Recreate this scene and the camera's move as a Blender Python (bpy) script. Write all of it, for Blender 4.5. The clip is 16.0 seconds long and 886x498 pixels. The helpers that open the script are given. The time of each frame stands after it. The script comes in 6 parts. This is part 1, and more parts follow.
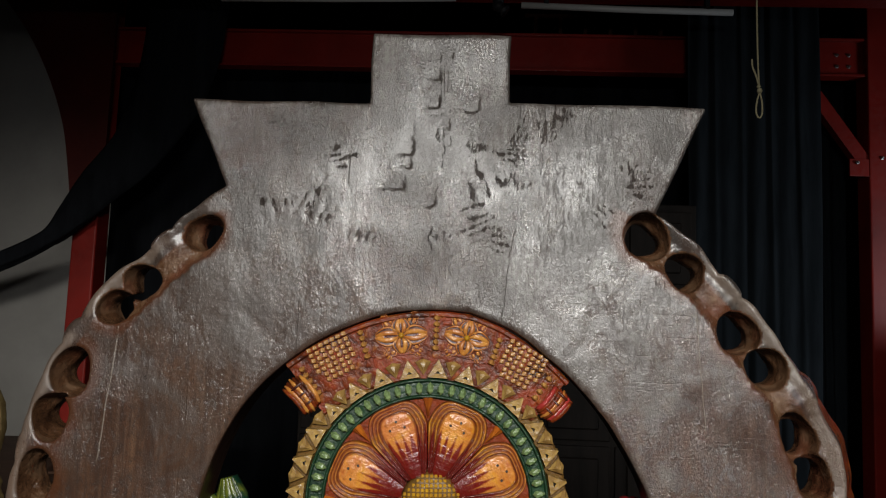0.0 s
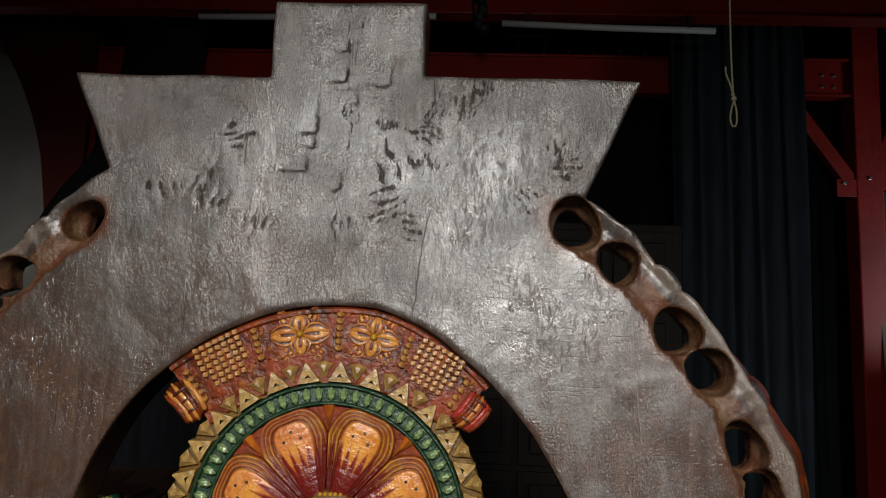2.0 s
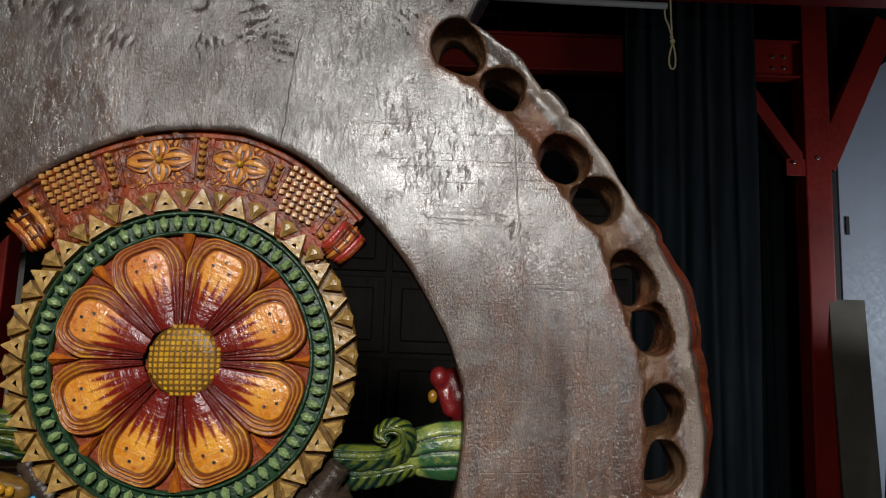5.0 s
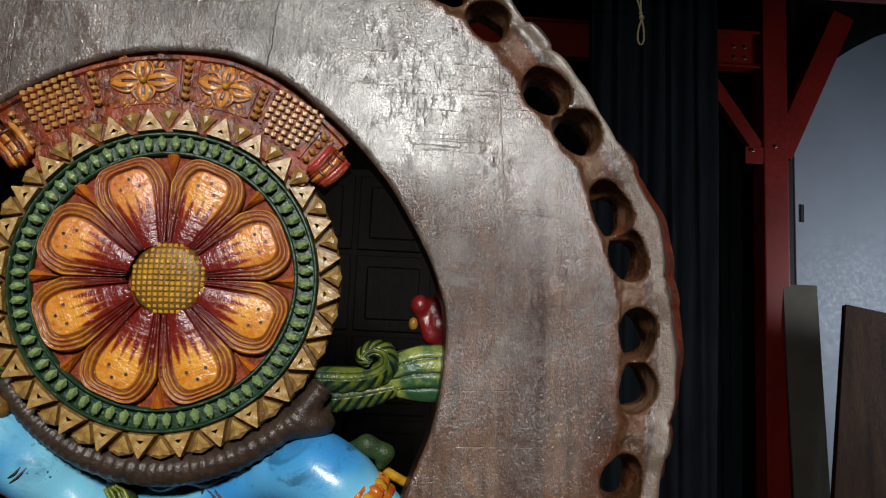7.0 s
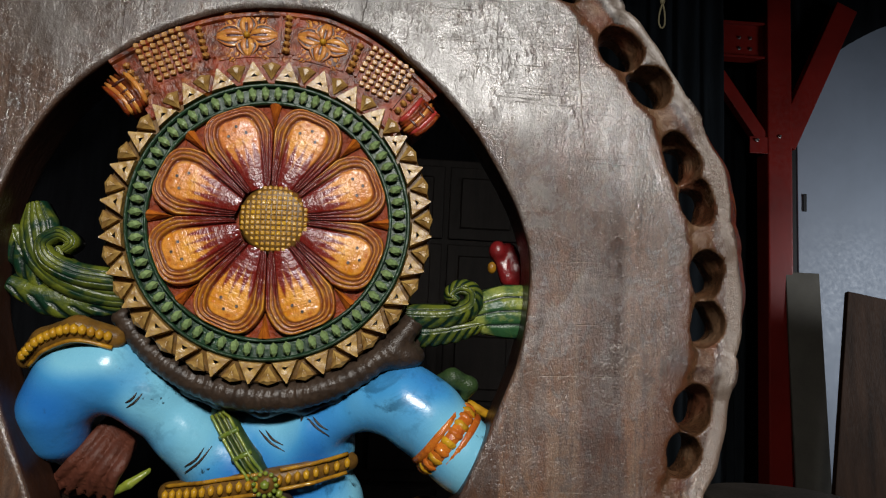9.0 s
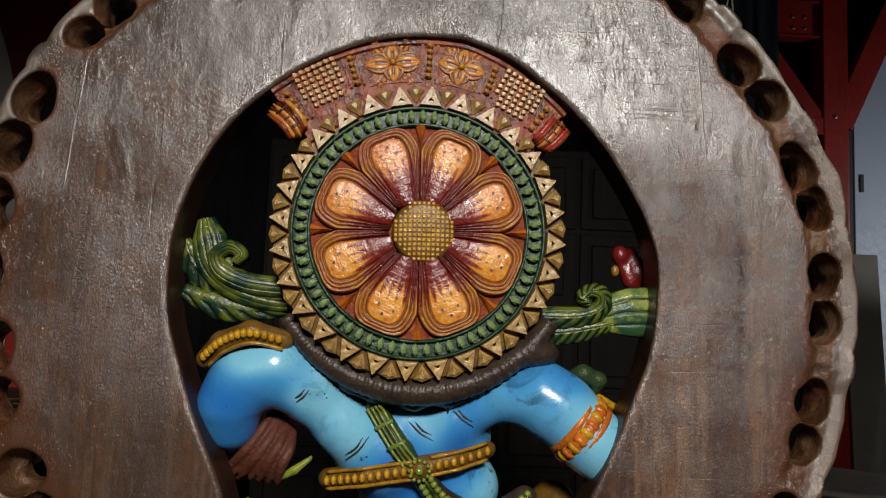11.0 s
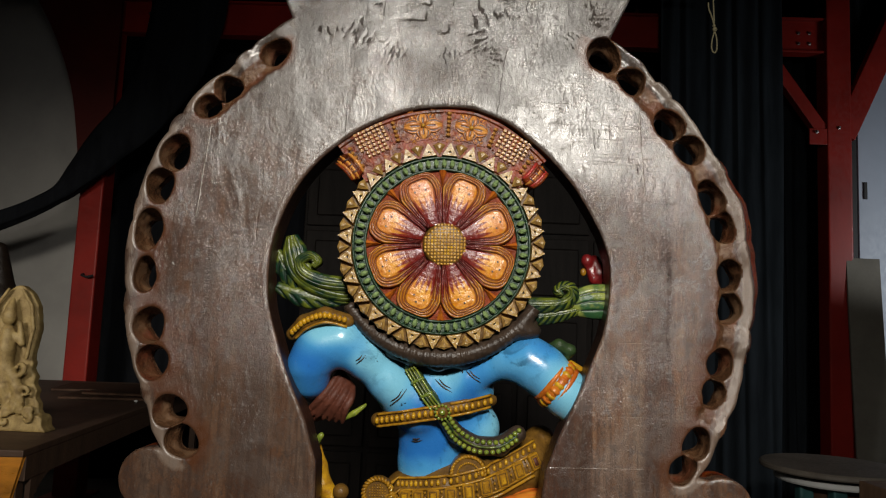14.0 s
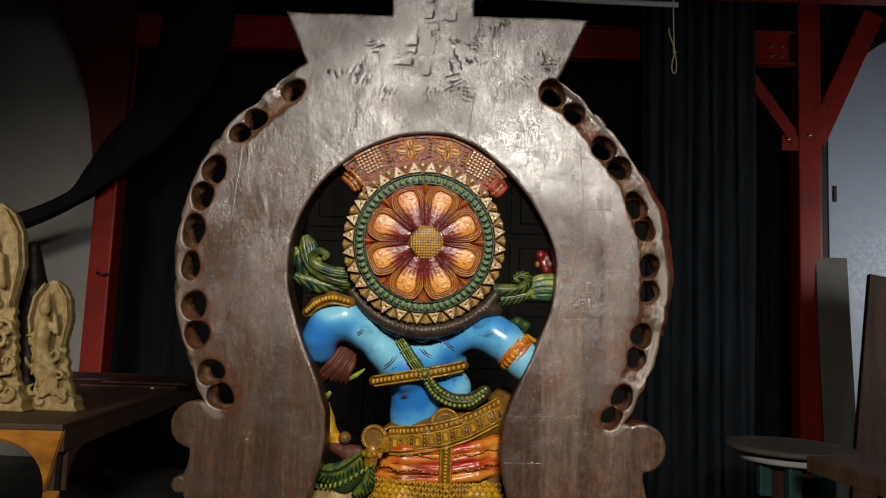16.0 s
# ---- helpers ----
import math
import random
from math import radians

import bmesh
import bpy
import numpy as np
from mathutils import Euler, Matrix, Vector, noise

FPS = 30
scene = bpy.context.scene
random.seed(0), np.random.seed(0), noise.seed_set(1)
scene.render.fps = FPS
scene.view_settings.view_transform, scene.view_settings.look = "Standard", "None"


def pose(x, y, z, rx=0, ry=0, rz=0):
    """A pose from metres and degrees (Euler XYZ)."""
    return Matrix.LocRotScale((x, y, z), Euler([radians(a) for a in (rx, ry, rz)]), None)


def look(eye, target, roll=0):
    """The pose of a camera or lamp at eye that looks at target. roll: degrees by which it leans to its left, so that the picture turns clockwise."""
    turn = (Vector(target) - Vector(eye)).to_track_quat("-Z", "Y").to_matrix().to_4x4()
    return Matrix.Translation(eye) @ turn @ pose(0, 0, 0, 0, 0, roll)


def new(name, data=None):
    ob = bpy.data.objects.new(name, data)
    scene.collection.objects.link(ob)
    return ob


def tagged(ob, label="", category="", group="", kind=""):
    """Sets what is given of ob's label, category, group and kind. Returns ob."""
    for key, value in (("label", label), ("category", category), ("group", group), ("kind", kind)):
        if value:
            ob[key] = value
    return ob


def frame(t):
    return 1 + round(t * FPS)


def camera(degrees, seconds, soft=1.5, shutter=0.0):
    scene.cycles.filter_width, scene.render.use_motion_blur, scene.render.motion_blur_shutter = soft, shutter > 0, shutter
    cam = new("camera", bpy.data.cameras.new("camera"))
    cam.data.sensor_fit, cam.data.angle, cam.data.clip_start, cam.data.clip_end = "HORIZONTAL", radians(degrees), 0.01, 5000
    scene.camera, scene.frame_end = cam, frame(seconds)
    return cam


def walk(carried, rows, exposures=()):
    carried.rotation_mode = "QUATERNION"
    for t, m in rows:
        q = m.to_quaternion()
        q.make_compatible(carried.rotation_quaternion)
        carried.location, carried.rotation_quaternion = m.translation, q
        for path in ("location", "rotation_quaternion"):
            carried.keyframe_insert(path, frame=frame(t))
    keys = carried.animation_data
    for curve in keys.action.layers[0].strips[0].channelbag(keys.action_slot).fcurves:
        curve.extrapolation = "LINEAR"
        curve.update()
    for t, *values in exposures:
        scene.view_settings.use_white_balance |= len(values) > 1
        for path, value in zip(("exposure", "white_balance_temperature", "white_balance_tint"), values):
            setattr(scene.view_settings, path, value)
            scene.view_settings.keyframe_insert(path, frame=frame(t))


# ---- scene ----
cam = camera(61.7, 16.0, 1.15)
PATH = [
    (0, (0.05, -0.045, 1.55), (-0.054, 1.943, 1.744), 2.1),
    (0.5, (0.067, -0.032, 1.55), (-0.036, 1.953, 1.778), 2.2),
    (1, (0.086, -0.011, 1.544), (-0.017, 1.97, 1.798), 2.1),
    (1.5, (0.11, 0.027, 1.535), (0.008, 2.007, 1.801), 2.1),
    (2, (0.142, 0.057, 1.521), (0.044, 2.036, 1.791), 2.1),
    (2.5, (0.179, 0.075, 1.502), (0.087, 2.054, 1.772), 2.1),
    (3, (0.208, 0.094, 1.481), (0.129, 2.074, 1.753), 2.0),
    (3.5, (0.222, 0.106, 1.456), (0.158, 2.086, 1.728), 2.0),
    (4, (0.228, 0.119, 1.416), (0.188, 2.1, 1.686), 2.1),
    (4.5, (0.232, 0.126, 1.39), (0.222, 2.107, 1.663), 2.0),
    (4.7, (0.237, 0.133, 1.376), (0.225, 2.112, 1.662), 2.1),
    (6.8, (0.232, 0.131, 1.301), (0.297, 2.112, 1.564), 2.6),
    (7, (0.219, 0.129, 1.294), (0.311, 2.109, 1.557), 2.6),
    (7.5, (0.206, 0.125, 1.272), (0.303, 2.106, 1.532), 2.7),
    (8, (0.184, 0.115, 1.253), (0.287, 2.096, 1.511), 2.8),
    (8.5, (0.158, 0.103, 1.242), (0.265, 2.084, 1.497), 2.8),
    (9, (0.129, 0.089, 1.233), (0.238, 2.071, 1.483), 2.8),
    (9.5, (0.094, 0.079, 1.232), (0.204, 2.061, 1.474), 2.8),
    (10, (0.056, 0.073, 1.228), (0.165, 2.056, 1.462), 2.8),
    (10.2, (0.05, 0.066, 1.238), (0.139, 2.054, 1.442), 2.8),
    (12.3, (-0.023, -0.098, 1.25), (-0.064, 1.892, 1.447), 2.3),
    (12.5, (-0.015, -0.121, 1.245), (-0.066, 1.867, 1.451), 2.5),
    (13, (0.009, -0.179, 1.241), (-0.05, 1.809, 1.447), 2.4),
    (13.5, (0.022, -0.249, 1.228), (-0.036, 1.74, 1.434), 2.4),
    (14, (0.032, -0.321, 1.219), (-0.025, 1.668, 1.427), 2.4),
    (14.5, (0.039, -0.397, 1.21), (-0.017, 1.592, 1.416), 2.4),
    (15, (0.05, -0.475, 1.192), (-0.006, 1.514, 1.399), 2.4),
    (15.5, (0.068, -0.546, 1.19), (0.012, 1.443, 1.398), 2.5),
    (16, (0.073, -0.631, 1.18), (0.02, 1.358, 1.39), 2.4),
]
walk(cam, [(t, look(eye, target, roll)) for t, eye, target, roll in PATH],
     [(0.0, -0.12, 6500, 10), (4.7, -0.08, 6500, 10), (7.0, -0.02, 6450, 10), (10.2, -0.12, 6700, 11), (12.5, 0.0, 6800, 10), (16.0, 0.06, 7000, 10)])


# ---- light ----
world = bpy.data.worlds.new("world")
scene.world = world
world.use_nodes = True
world.node_tree.nodes["Background"].inputs[0].default_value = (0.75, 0.85, 1.0, 1)
world.node_tree.nodes["Background"].inputs[1].default_value = 0.012


def area_lamp(name, eye, target, w, h, watts, colour, spread=180):
    data = bpy.data.lights.new(name, "AREA")
    data.shape, data.size, data.size_y, data.energy, data.color = "RECTANGLE", w, h, watts, colour
    data.spread = radians(spread)
    ob = new(name, data)
    ob.matrix_world = look(eye, target)
    return ob


area_lamp("work_light", (0.21, -1.35, 2.18), (0.02, 0.815, 1.22), 0.50, 0.20, 16.3, (0.99, 0.975, 0.932), 88)
area_lamp("side_daylight", (4.5, 2.6, 1.7), (3.05, 4.8, 1.35), 0.8, 1.4, 13.5, (0.88, 0.94, 1.0), 110)
area_lamp("hall_light", (-2.1, -0.9, 1.95), (-2.7, 4.8, 0.45), 0.9, 0.25, 8, (1.0, 0.96, 0.88), 50)

# ---- materials ----


class Nodes:
    """Short-hand to write a node material."""

    def __init__(self, name):
        self.mat = bpy.data.materials.new(name)
        self.mat.use_nodes = True
        self.t = self.mat.node_tree
        self.b = self.t.nodes["Principled BSDF"]
        self.co = self.t.nodes.new("ShaderNodeTexCoord").outputs["Object"]

    def put(self, node, socket, value):
        if isinstance(value, bpy.types.NodeSocket):
            self.t.links.new(value, node.inputs[socket])
        elif value is not None:
            node.inputs[socket].default_value = value

    def mapping(self, scale=(1, 1, 1), rot=(0, 0, 0), loc=(0, 0, 0), src=None):
        n = self.t.nodes.new("ShaderNodeMapping")
        self.put(n, "Vector", src or self.co)
        n.inputs["Scale"].default_value, n.inputs["Rotation"].default_value, n.inputs["Location"].default_value = scale, rot, loc
        return n.outputs[0]

    def noise(self, scale, detail=4.0, rough=0.55, src=None, warp=0.0):
        n = self.t.nodes.new("ShaderNodeTexNoise")
        self.put(n, "Vector", src or self.co)
        n.inputs["Scale"].default_value, n.inputs["Detail"].default_value = scale, detail
        n.inputs["Roughness"].default_value, n.inputs["Distortion"].default_value = rough, warp
        return n.outputs["Fac"]

    def voronoi(self, scale, src=None, feature="F1", metric="EUCLIDEAN", out="Distance"):
        n = self.t.nodes.new("ShaderNodeTexVoronoi")
        n.feature = feature
        n.distance = metric
        self.put(n, "Vector", src or self.co)
        n.inputs["Scale"].default_value = scale
        return n.outputs[out]

    def ramp(self, fac, stops):
        n = self.t.nodes.new("ShaderNodeValToRGB")
        self.put(n, "Fac", fac)
        e = n.color_ramp.elements
        while len(e) < len(stops):
            e.new(0.5)
        for el, (p, c) in zip(e, stops):
            el.position = p
            el.color = (c, c, c, 1) if isinstance(c, (int, float)) else (*c, 1)
        return n.outputs["Color"]

    def math(self, op, a, b=0.0):
        n = self.t.nodes.new("ShaderNodeMath")
        n.operation = op
        self.put(n, 0, a)
        self.put(n, 1, b)
        return n.outputs[0]

    def mix(self, fac, a, b, blend="MIX"):
        n = self.t.nodes.new("ShaderNodeMix")
        n.data_type, n.blend_type = "RGBA", blend
        self.put(n, 0, fac)
        self.put(n, 6, a if not isinstance(a, tuple) else (*a, 1))
        self.put(n, 7, b if not isinstance(b, tuple) else (*b, 1))
        return n.outputs[2]

    def split(self, src=None):
        n = self.t.nodes.new("ShaderNodeSeparateXYZ")
        self.put(n, 0, src or self.co)
        return n.outputs

    def bump(self, height, strength, dist, normal=None):
        n = self.t.nodes.new("ShaderNodeBump")
        self.put(n, "Height", height)
        n.inputs["Strength"].default_value, n.inputs["Distance"].default_value = strength, dist
        if normal is not None:
            self.put(n, "Normal", normal)
        return n.outputs[0]

    def done(self, colour, rough=0.5, normal=None, metal=0.0, spec=None, coat=None):
        self.put(self.b, "Base Color", (*colour, 1) if isinstance(colour, tuple) else colour)
        self.put(self.b, "Roughness", rough)
        self.put(self.b, "Metallic", metal)
        if normal is not None:
            self.put(self.b, "Normal", normal)
        if spec is not None:
            self.put(self.b, "Specular IOR Level", spec)
        if coat is not None:
            self.put(self.b, "Coat Weight", coat)
            self.b.inputs["Coat Roughness"].default_value = 0.2
        return self.mat


def paint(name, c, dark, rough=0.32, scale=40.0, relief=0.0015, fine=260.0, amount=0.7, coat=None, spec=None):
    """Hand-brushed, antiqued paint: a colour rubbed down to a darker wash."""
    m = Nodes(name)
    big = m.noise(scale, 5, 0.6, warp=0.4)
    col = m.mix(m.ramp(big, [(0.35, 0.0), (0.68, amount)]), c, dark)
    speck = m.noise(fine, 3, 0.6)
    col = m.mix(m.ramp(speck, [(0.56, 0.0), (0.72, 0.55)]), col, dark)
    info = m.t.nodes.new("ShaderNodeObjectInfo").outputs["Random"]
    col = m.mix(m.math("MULTIPLY", info, 0.3), col, dark)
    h = m.math("ADD", big, m.math("MULTIPLY", speck, 0.35))
    return m.done(col, m.ramp(big, [(0.3, rough - 0.12), (0.7, rough + 0.06)]), m.bump(h, 0.7, relief), coat=coat, spec=spec)


def plate_wood():
    """Varnished teak: grey-brown and scuffed at the crown, redder and streaked lower down, torn fibre, stains round the pockets."""
    m = Nodes("varnished_teak")
    x, y, z = m.split()

    def within(v, a, b, soft=0.02):
        n = m.math("MINIMUM", m.math("DIVIDE", m.math("SUBTRACT", v, a), soft), m.math("DIVIDE", m.math("SUBTRACT", b, v), soft))
        c = m.t.nodes.new("ShaderNodeClamp")
        m.put(c, 0, n)
        return c.outputs[0]

    def times(a, b):
        return m.math("MULTIPLY", a, b)

    def plus(a, b):
        return m.math("ADD", a, b)

    def mark(name):
        n = m.t.nodes.new("ShaderNodeAttribute")
        n.attribute_name = name
        return n.outputs["Fac"]

    grain = m.noise(9, 6, 0.62, m.mapping((6.0, 6.0, 0.5)), 0.3)
    thread = m.noise(190, 4, 0.65, m.mapping((1.0, 1.0, 0.07), (0, 0.06, 0)), 0.4)
    streak = m.noise(5.0, 5, 0.65, m.mapping((4.2, 4.2, 0.28)), 0.5)
    cloud = m.noise(7.0, 6, 0.68, warp=1.2)
    patch = m.noise(19, 6, 0.66, warp=0.9)
    mott = m.noise(85, 5, 0.72, m.mapping((1, 1, 0.6)), 0.8)
    pebble = m.noise(540, 4, 0.66, m.mapping((1, 1, 0.6), (0, 0.35, 0)), 0.25)
    speck = m.noise(620, 2, 0.6)
    lower = within(plus(plus(z, times(x, 0.22)), times(m.math("SUBTRACT", cloud, 0.5), 0.6)), -2.0, 1.69, 0.46)
    grey = m.ramp(grain, [(0.3, (0.038, 0.036, 0.033)), (0.52, (0.070, 0.066, 0.061)), (0.75, (0.114, 0.108, 0.100))])
    brown = m.ramp(grain, [(0.3, (0.074, 0.029, 0.014)), (0.52, (0.144, 0.067, 0.035)), (0.75, (0.215, 0.120, 0.070))])
    col = m.mix(lower, grey, brown)
    col = m.mix(times(m.ramp(streak, [(0.44, 0.0), (0.60, 0.85)]), plus(0.25, times(lower, 0.75))), col, (0.055, 0.024, 0.016))
    upper = m.math("SUBTRACT", 1.0, times(lower, 0.72))
    col = m.mix(times(m.ramp(cloud, [(0.47, 0.0), (0.60, 0.75)]), upper), col, (0.172, 0.160, 0.145))
    col = m.mix(times(m.ramp(patch, [(0.51, 0.0), (0.63, 0.75)]), upper), col, (0.042, 0.028, 0.022))
    band = m.noise(13, 5, 0.6, m.mapping((2.6, 2.6, 0.16)), 0.25)
    col = m.mix(times(m.ramp(band, [(0.30, 0.75), (0.46, 0.0)]), lower), col, (0.190, 0.126, 0.088))
    col = m.mix(times(m.ramp(band, [(0.54, 0.0), (0.68, 0.75)]), lower), col, (0.040, 0.020, 0.014))
    col = m.mix(m.ramp(mott, [(0.49, 0.0), (0.62, 0.70)]), col, (0.040, 0.027, 0.022))
    col = m.mix(m.ramp(mott, [(0.30, 0.45), (0.44, 0.0)]), col, (0.190, 0.168, 0.146))
    col = m.mix(m.ramp(thread, [(0.50, 0.0), (0.62, 0.65)]), col, (0.046, 0.028, 0.021))
    col = m.mix(m.ramp(speck, [(0.53, 0.0), (0.66, 0.60)]), col, (0.045, 0.030, 0.024))
    # darker towards the left: the weaker light there is put into the colour
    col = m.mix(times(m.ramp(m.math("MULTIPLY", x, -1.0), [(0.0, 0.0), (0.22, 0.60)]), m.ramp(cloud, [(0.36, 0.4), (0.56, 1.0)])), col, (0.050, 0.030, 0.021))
    # ragged dark stains over the crown
    blot = times(m.ramp(m.noise(15, 9, 0.74, m.mapping((1.2, 1.0, 0.8), (0, 0.3, 0)), 0.25), [(0.47, 0.0), (0.56, 0.75)]), within(z, 1.48, 2.2, 0.16))
    col = m.mix(blot, col, (0.036, 0.029, 0.024))
    # brown stain round the pockets, dust along the rim
    stain = m.ramp(plus(mark("stain"), times(m.math("SUBTRACT", patch, 0.5), 0.9)), [(0.25, 0.0), (0.75, 1.0)])
    col = m.mix(times(stain, 0.85), col, (0.080, 0.028, 0.011))
    dust = times(m.ramp(plus(mark("dust"), times(m.math("SUBTRACT", mott, 0.5), 1.2)), [(0.34, 0.0), (0.80, 1.0)]), 0.46)
    col = m.mix(dust, col, (0.24, 0.180, 0.138))
    # torn fibre
    rag = m.noise(70, 9, 0.78, m.mapping((1.9, 1.0, 0.6), (0, 0.30, 0)), 0.15)
    torn = m.ramp(plus(times(mark("torn"), 0.46), times(m.math("SUBTRACT", rag, 0.5), 2.6)), [(0.37, 0.0), (0.43, 1.0)])
    # short open pores, slanting on one side of the crown
    slant = m.ramp(x, [(0.02, 0.0), (0.12, 1.0)])
    pore = m.mix(slant, m.noise(260, 5, 0.72, m.mapping((1.0, 1.0, 0.34), (0, 0.05, 0)), 0.5), m.noise(240, 5, 0.72, m.mapping((1.0, 1.0, 0.34), (0, 0.42, 0)), 0.5))
    where = m.ramp(plus(m.noise(8, 5, 0.7, warp=0.8), times(within(z, 1.50, 2.2, 0.2), times(slant, 0.14))), [(0.46, 0.0), (0.62, 1.0)])
    pore = times(m.ramp(pore, [(0.53, 0.0), (0.64, 1.0)]), where)
    col = m.mix(times(pore, 0.19), col, (0.030, 0.022, 0.018))
    torn = m.math("MAXIMUM", torn, times(pore, 0.14))
    col = m.mix(times(torn, 0.75), col, (0.020, 0.013, 0.010))
    # fine broken saw lines over one shoulder
    kerf = m.noise(330, 3, 0.6, m.mapping((0.035, 0.05, 1.0), (0, -0.03, 0)), 0.2)
    kerf = m.ramp(kerf, [(0.60, 0.0), (0.66, 1.0)])
    broken = m.ramp(m.noise(22, 4, 0.7, m.mapping((0.5, 1, 2.0))), [(0.47, 0.0), (0.56, 1.0)])
    zone = m.math("MAXIMUM", times(within(x, 0.12, 0.40, 0.05), within(z, 1.28, 1.66, 0.06)), times(within(m.math("ABSOLUTE", x), 0.16, 0.36, 0.03), 0.30))
    kerf = times(times(kerf, broken), zone)
    col = m.mix(times(kerf, 0.10), col, (0.040, 0.025, 0.019))
    # rows of small nicks and long upright scores
    tick = m.ramp(m.noise(520, 3, 0.6, m.mapping((0.25, 0.1, 1.0))), [(0.48, 0.0), (0.60, 1.0)])
    sway = times(m.noise(6, 2), 0.012)
    nick = times(tick, times(within(plus(x, sway), 0.346, 0.356, 0.003), within(z, 1.17, 1.37, 0.02)))
    nick = m.math("MAXIMUM", nick, times(tick, times(within(plus(x, sway), -0.362, -0.351, 0.003), within(z, 1.20, 1.37, 0.02))))
    col = m.mix(times(nick, 0.18), col, (0.035, 0.022, 0.017))
    score = m.ramp(m.noise(60, 2, 0.4, m.mapping((1.6, 1.0, 0.03))), [(0.685, 0.0), (0.70, 1.0)])
    score = times(score, m.ramp(m.noise(7, 2), [(0.45, 0.0), (0.55, 1.0)]))
    # upright crack above the opening, and two long pale scores
    wander = times(m.math("SUBTRACT", m.noise(24, 4, 0.6, m.mapping((0.2, 1, 1))), 0.5), 0.016)
    crack = times(within(plus(plus(x, wander), times(m.math("SUBTRACT", z, 1.56), -0.10)), 0.0776, 0.0785, 0.0009), within(z, 1.545, 1.665, 0.01))
    torn = m.math("MAXIMUM", torn, crack)
    col = m.mix(times(crack, 0.8), col, (0.020, 0.013, 0.010))
    ridge = times(within(plus(plus(x, times(wander, 0.35)), times(m.math("SUBTRACT", z, 1.50), 0.085)), 0.3005, 0.3025, 0.001), within(z, 1.43, 1.58, 0.01))
    ridge = m.math("MAXIMUM", ridge, times(within(plus(plus(x, times(wander, 0.35)), times(m.math("SUBTRACT", z, 1.45), -0.09)), -0.3830, -0.3805, 0.001), within(z, 1.37, 1.52, 0.01)))

    col = m.mix(times(ridge, 0.55), col, (0.30, 0.25, 0.20))

    scratch = None
    for zz, x0, x1 in ((1.020, 0.165, 0.315), (0.932, 0.160, 0.250), (1.095, 0.26, 0.33), (1.205, 0.265, 0.345), (1.255, 0.268, 0.335), (1.318, 0.270, 0.330), (1.283, 0.272, 0.30)):
        one = times(within(plus(plus(z, times(wander, 0.10)), times(x, -0.03)), zz - 0.0085, zz - 0.0073, 0.0006), within(x, x0, x1, 0.02))
        scratch = one if scratch is None else m.math("MAXIMUM", scratch, one)
    scratch = times(scratch, m.ramp(m.noise(60, 3, 0.6), [(0.40, 0.1), (0.52, 1.0)]))
    col = m.mix(times(scratch, 0.6), col, (0.28, 0.22, 0.17))
    torn = m.math("MAXIMUM", torn, times(scratch, 0.25))

    def sanding(cx, cz, reach):
        """Curved strokes of a sanding wheel."""
        dx, dz = m.math("SUBTRACT", x, cx), m.math("SUBTRACT", z, cz)
        d = m.math("SQRT", plus(times(dx, dx), times(dz, dz)))
        d2 = plus(d, times(m.noise(30, 3, 0.6), 0.008))
        return times(m.math("SINE", times(d2, 900.0)), times(within(d, 0.015, reach, 0.03), m.ramp(m.noise(11, 3, 0.6), [(0.44, 0.0), (0.58, 1.0)])))

    swirl = sanding(-0.20, 1.545, 0.12)
    facet = m.noise(15, 3, 0.5, m.mapping((1.0, 1.0, 0.6)), 0.5)
    dents = m.noise(42, 5, 0.65, warp=0.4)
    lively = times(m.ramp(m.noise(3.2, 3, 0.6), [(0.40, 0.25), (0.60, 1.0)]), m.ramp(m.math("MULTIPLY", z, 0.5), [(0.48, 0.30), (0.66, 1.0)]))
    h = plus(plus(times(times(pebble, lively), 0.55), times(dents, 0.30)), plus(times(swirl, 0.010), times(ridge, 0.10)))
    h = plus(h, plus(times(grain, 0.05), times(facet, 1.30)))
    h = plus(h, plus(times(thread, 0.07), times(speck, 0.05)))
    for cutv, deep in ((torn, 0.55), (kerf, 0.07), (nick, 0.16), (score, 0.30)):
        h = m.math("SUBTRACT", h, times(cutv, deep))
    gloss = plus(times(cloud, 0.5), plus(times(pebble, 0.2), times(mott, 0.3)))
    rough = plus(m.ramp(gloss, [(0.36, 0.10), (0.64, 0.44)]), plus(plus(times(torn, 0.25), times(blot, 0.10)), times(dust, 0.2)))
    return m.done(col, rough, m.bump(h, 0.7, 0.0042), spec=m.math("SUBTRACT", 1.0, times(torn, 0.8)))


def hollow_wood():
    m = Nodes("gouged_wood")
    n1 = m.noise(30, 5, 0.65, warp=0.6)
    col = m.ramp(n1, [(0.3, (0.040, 0.017, 0.008)), (0.5, (0.105, 0.050, 0.024)), (0.75, (0.200, 0.120, 0.068))])
    col = m.mix(m.ramp(m.noise(9, 3, 0.6), [(0.55, 0.0), (0.68, 0.5)]), col, (0.16, 0.024, 0.012))
    return m.done(col, m.ramp(n1, [(0.3, 0.16), (0.7, 0.38)]), m.bump(m.noise(70, 6, 0.68), 0.8, 0.006), spec=0.6)


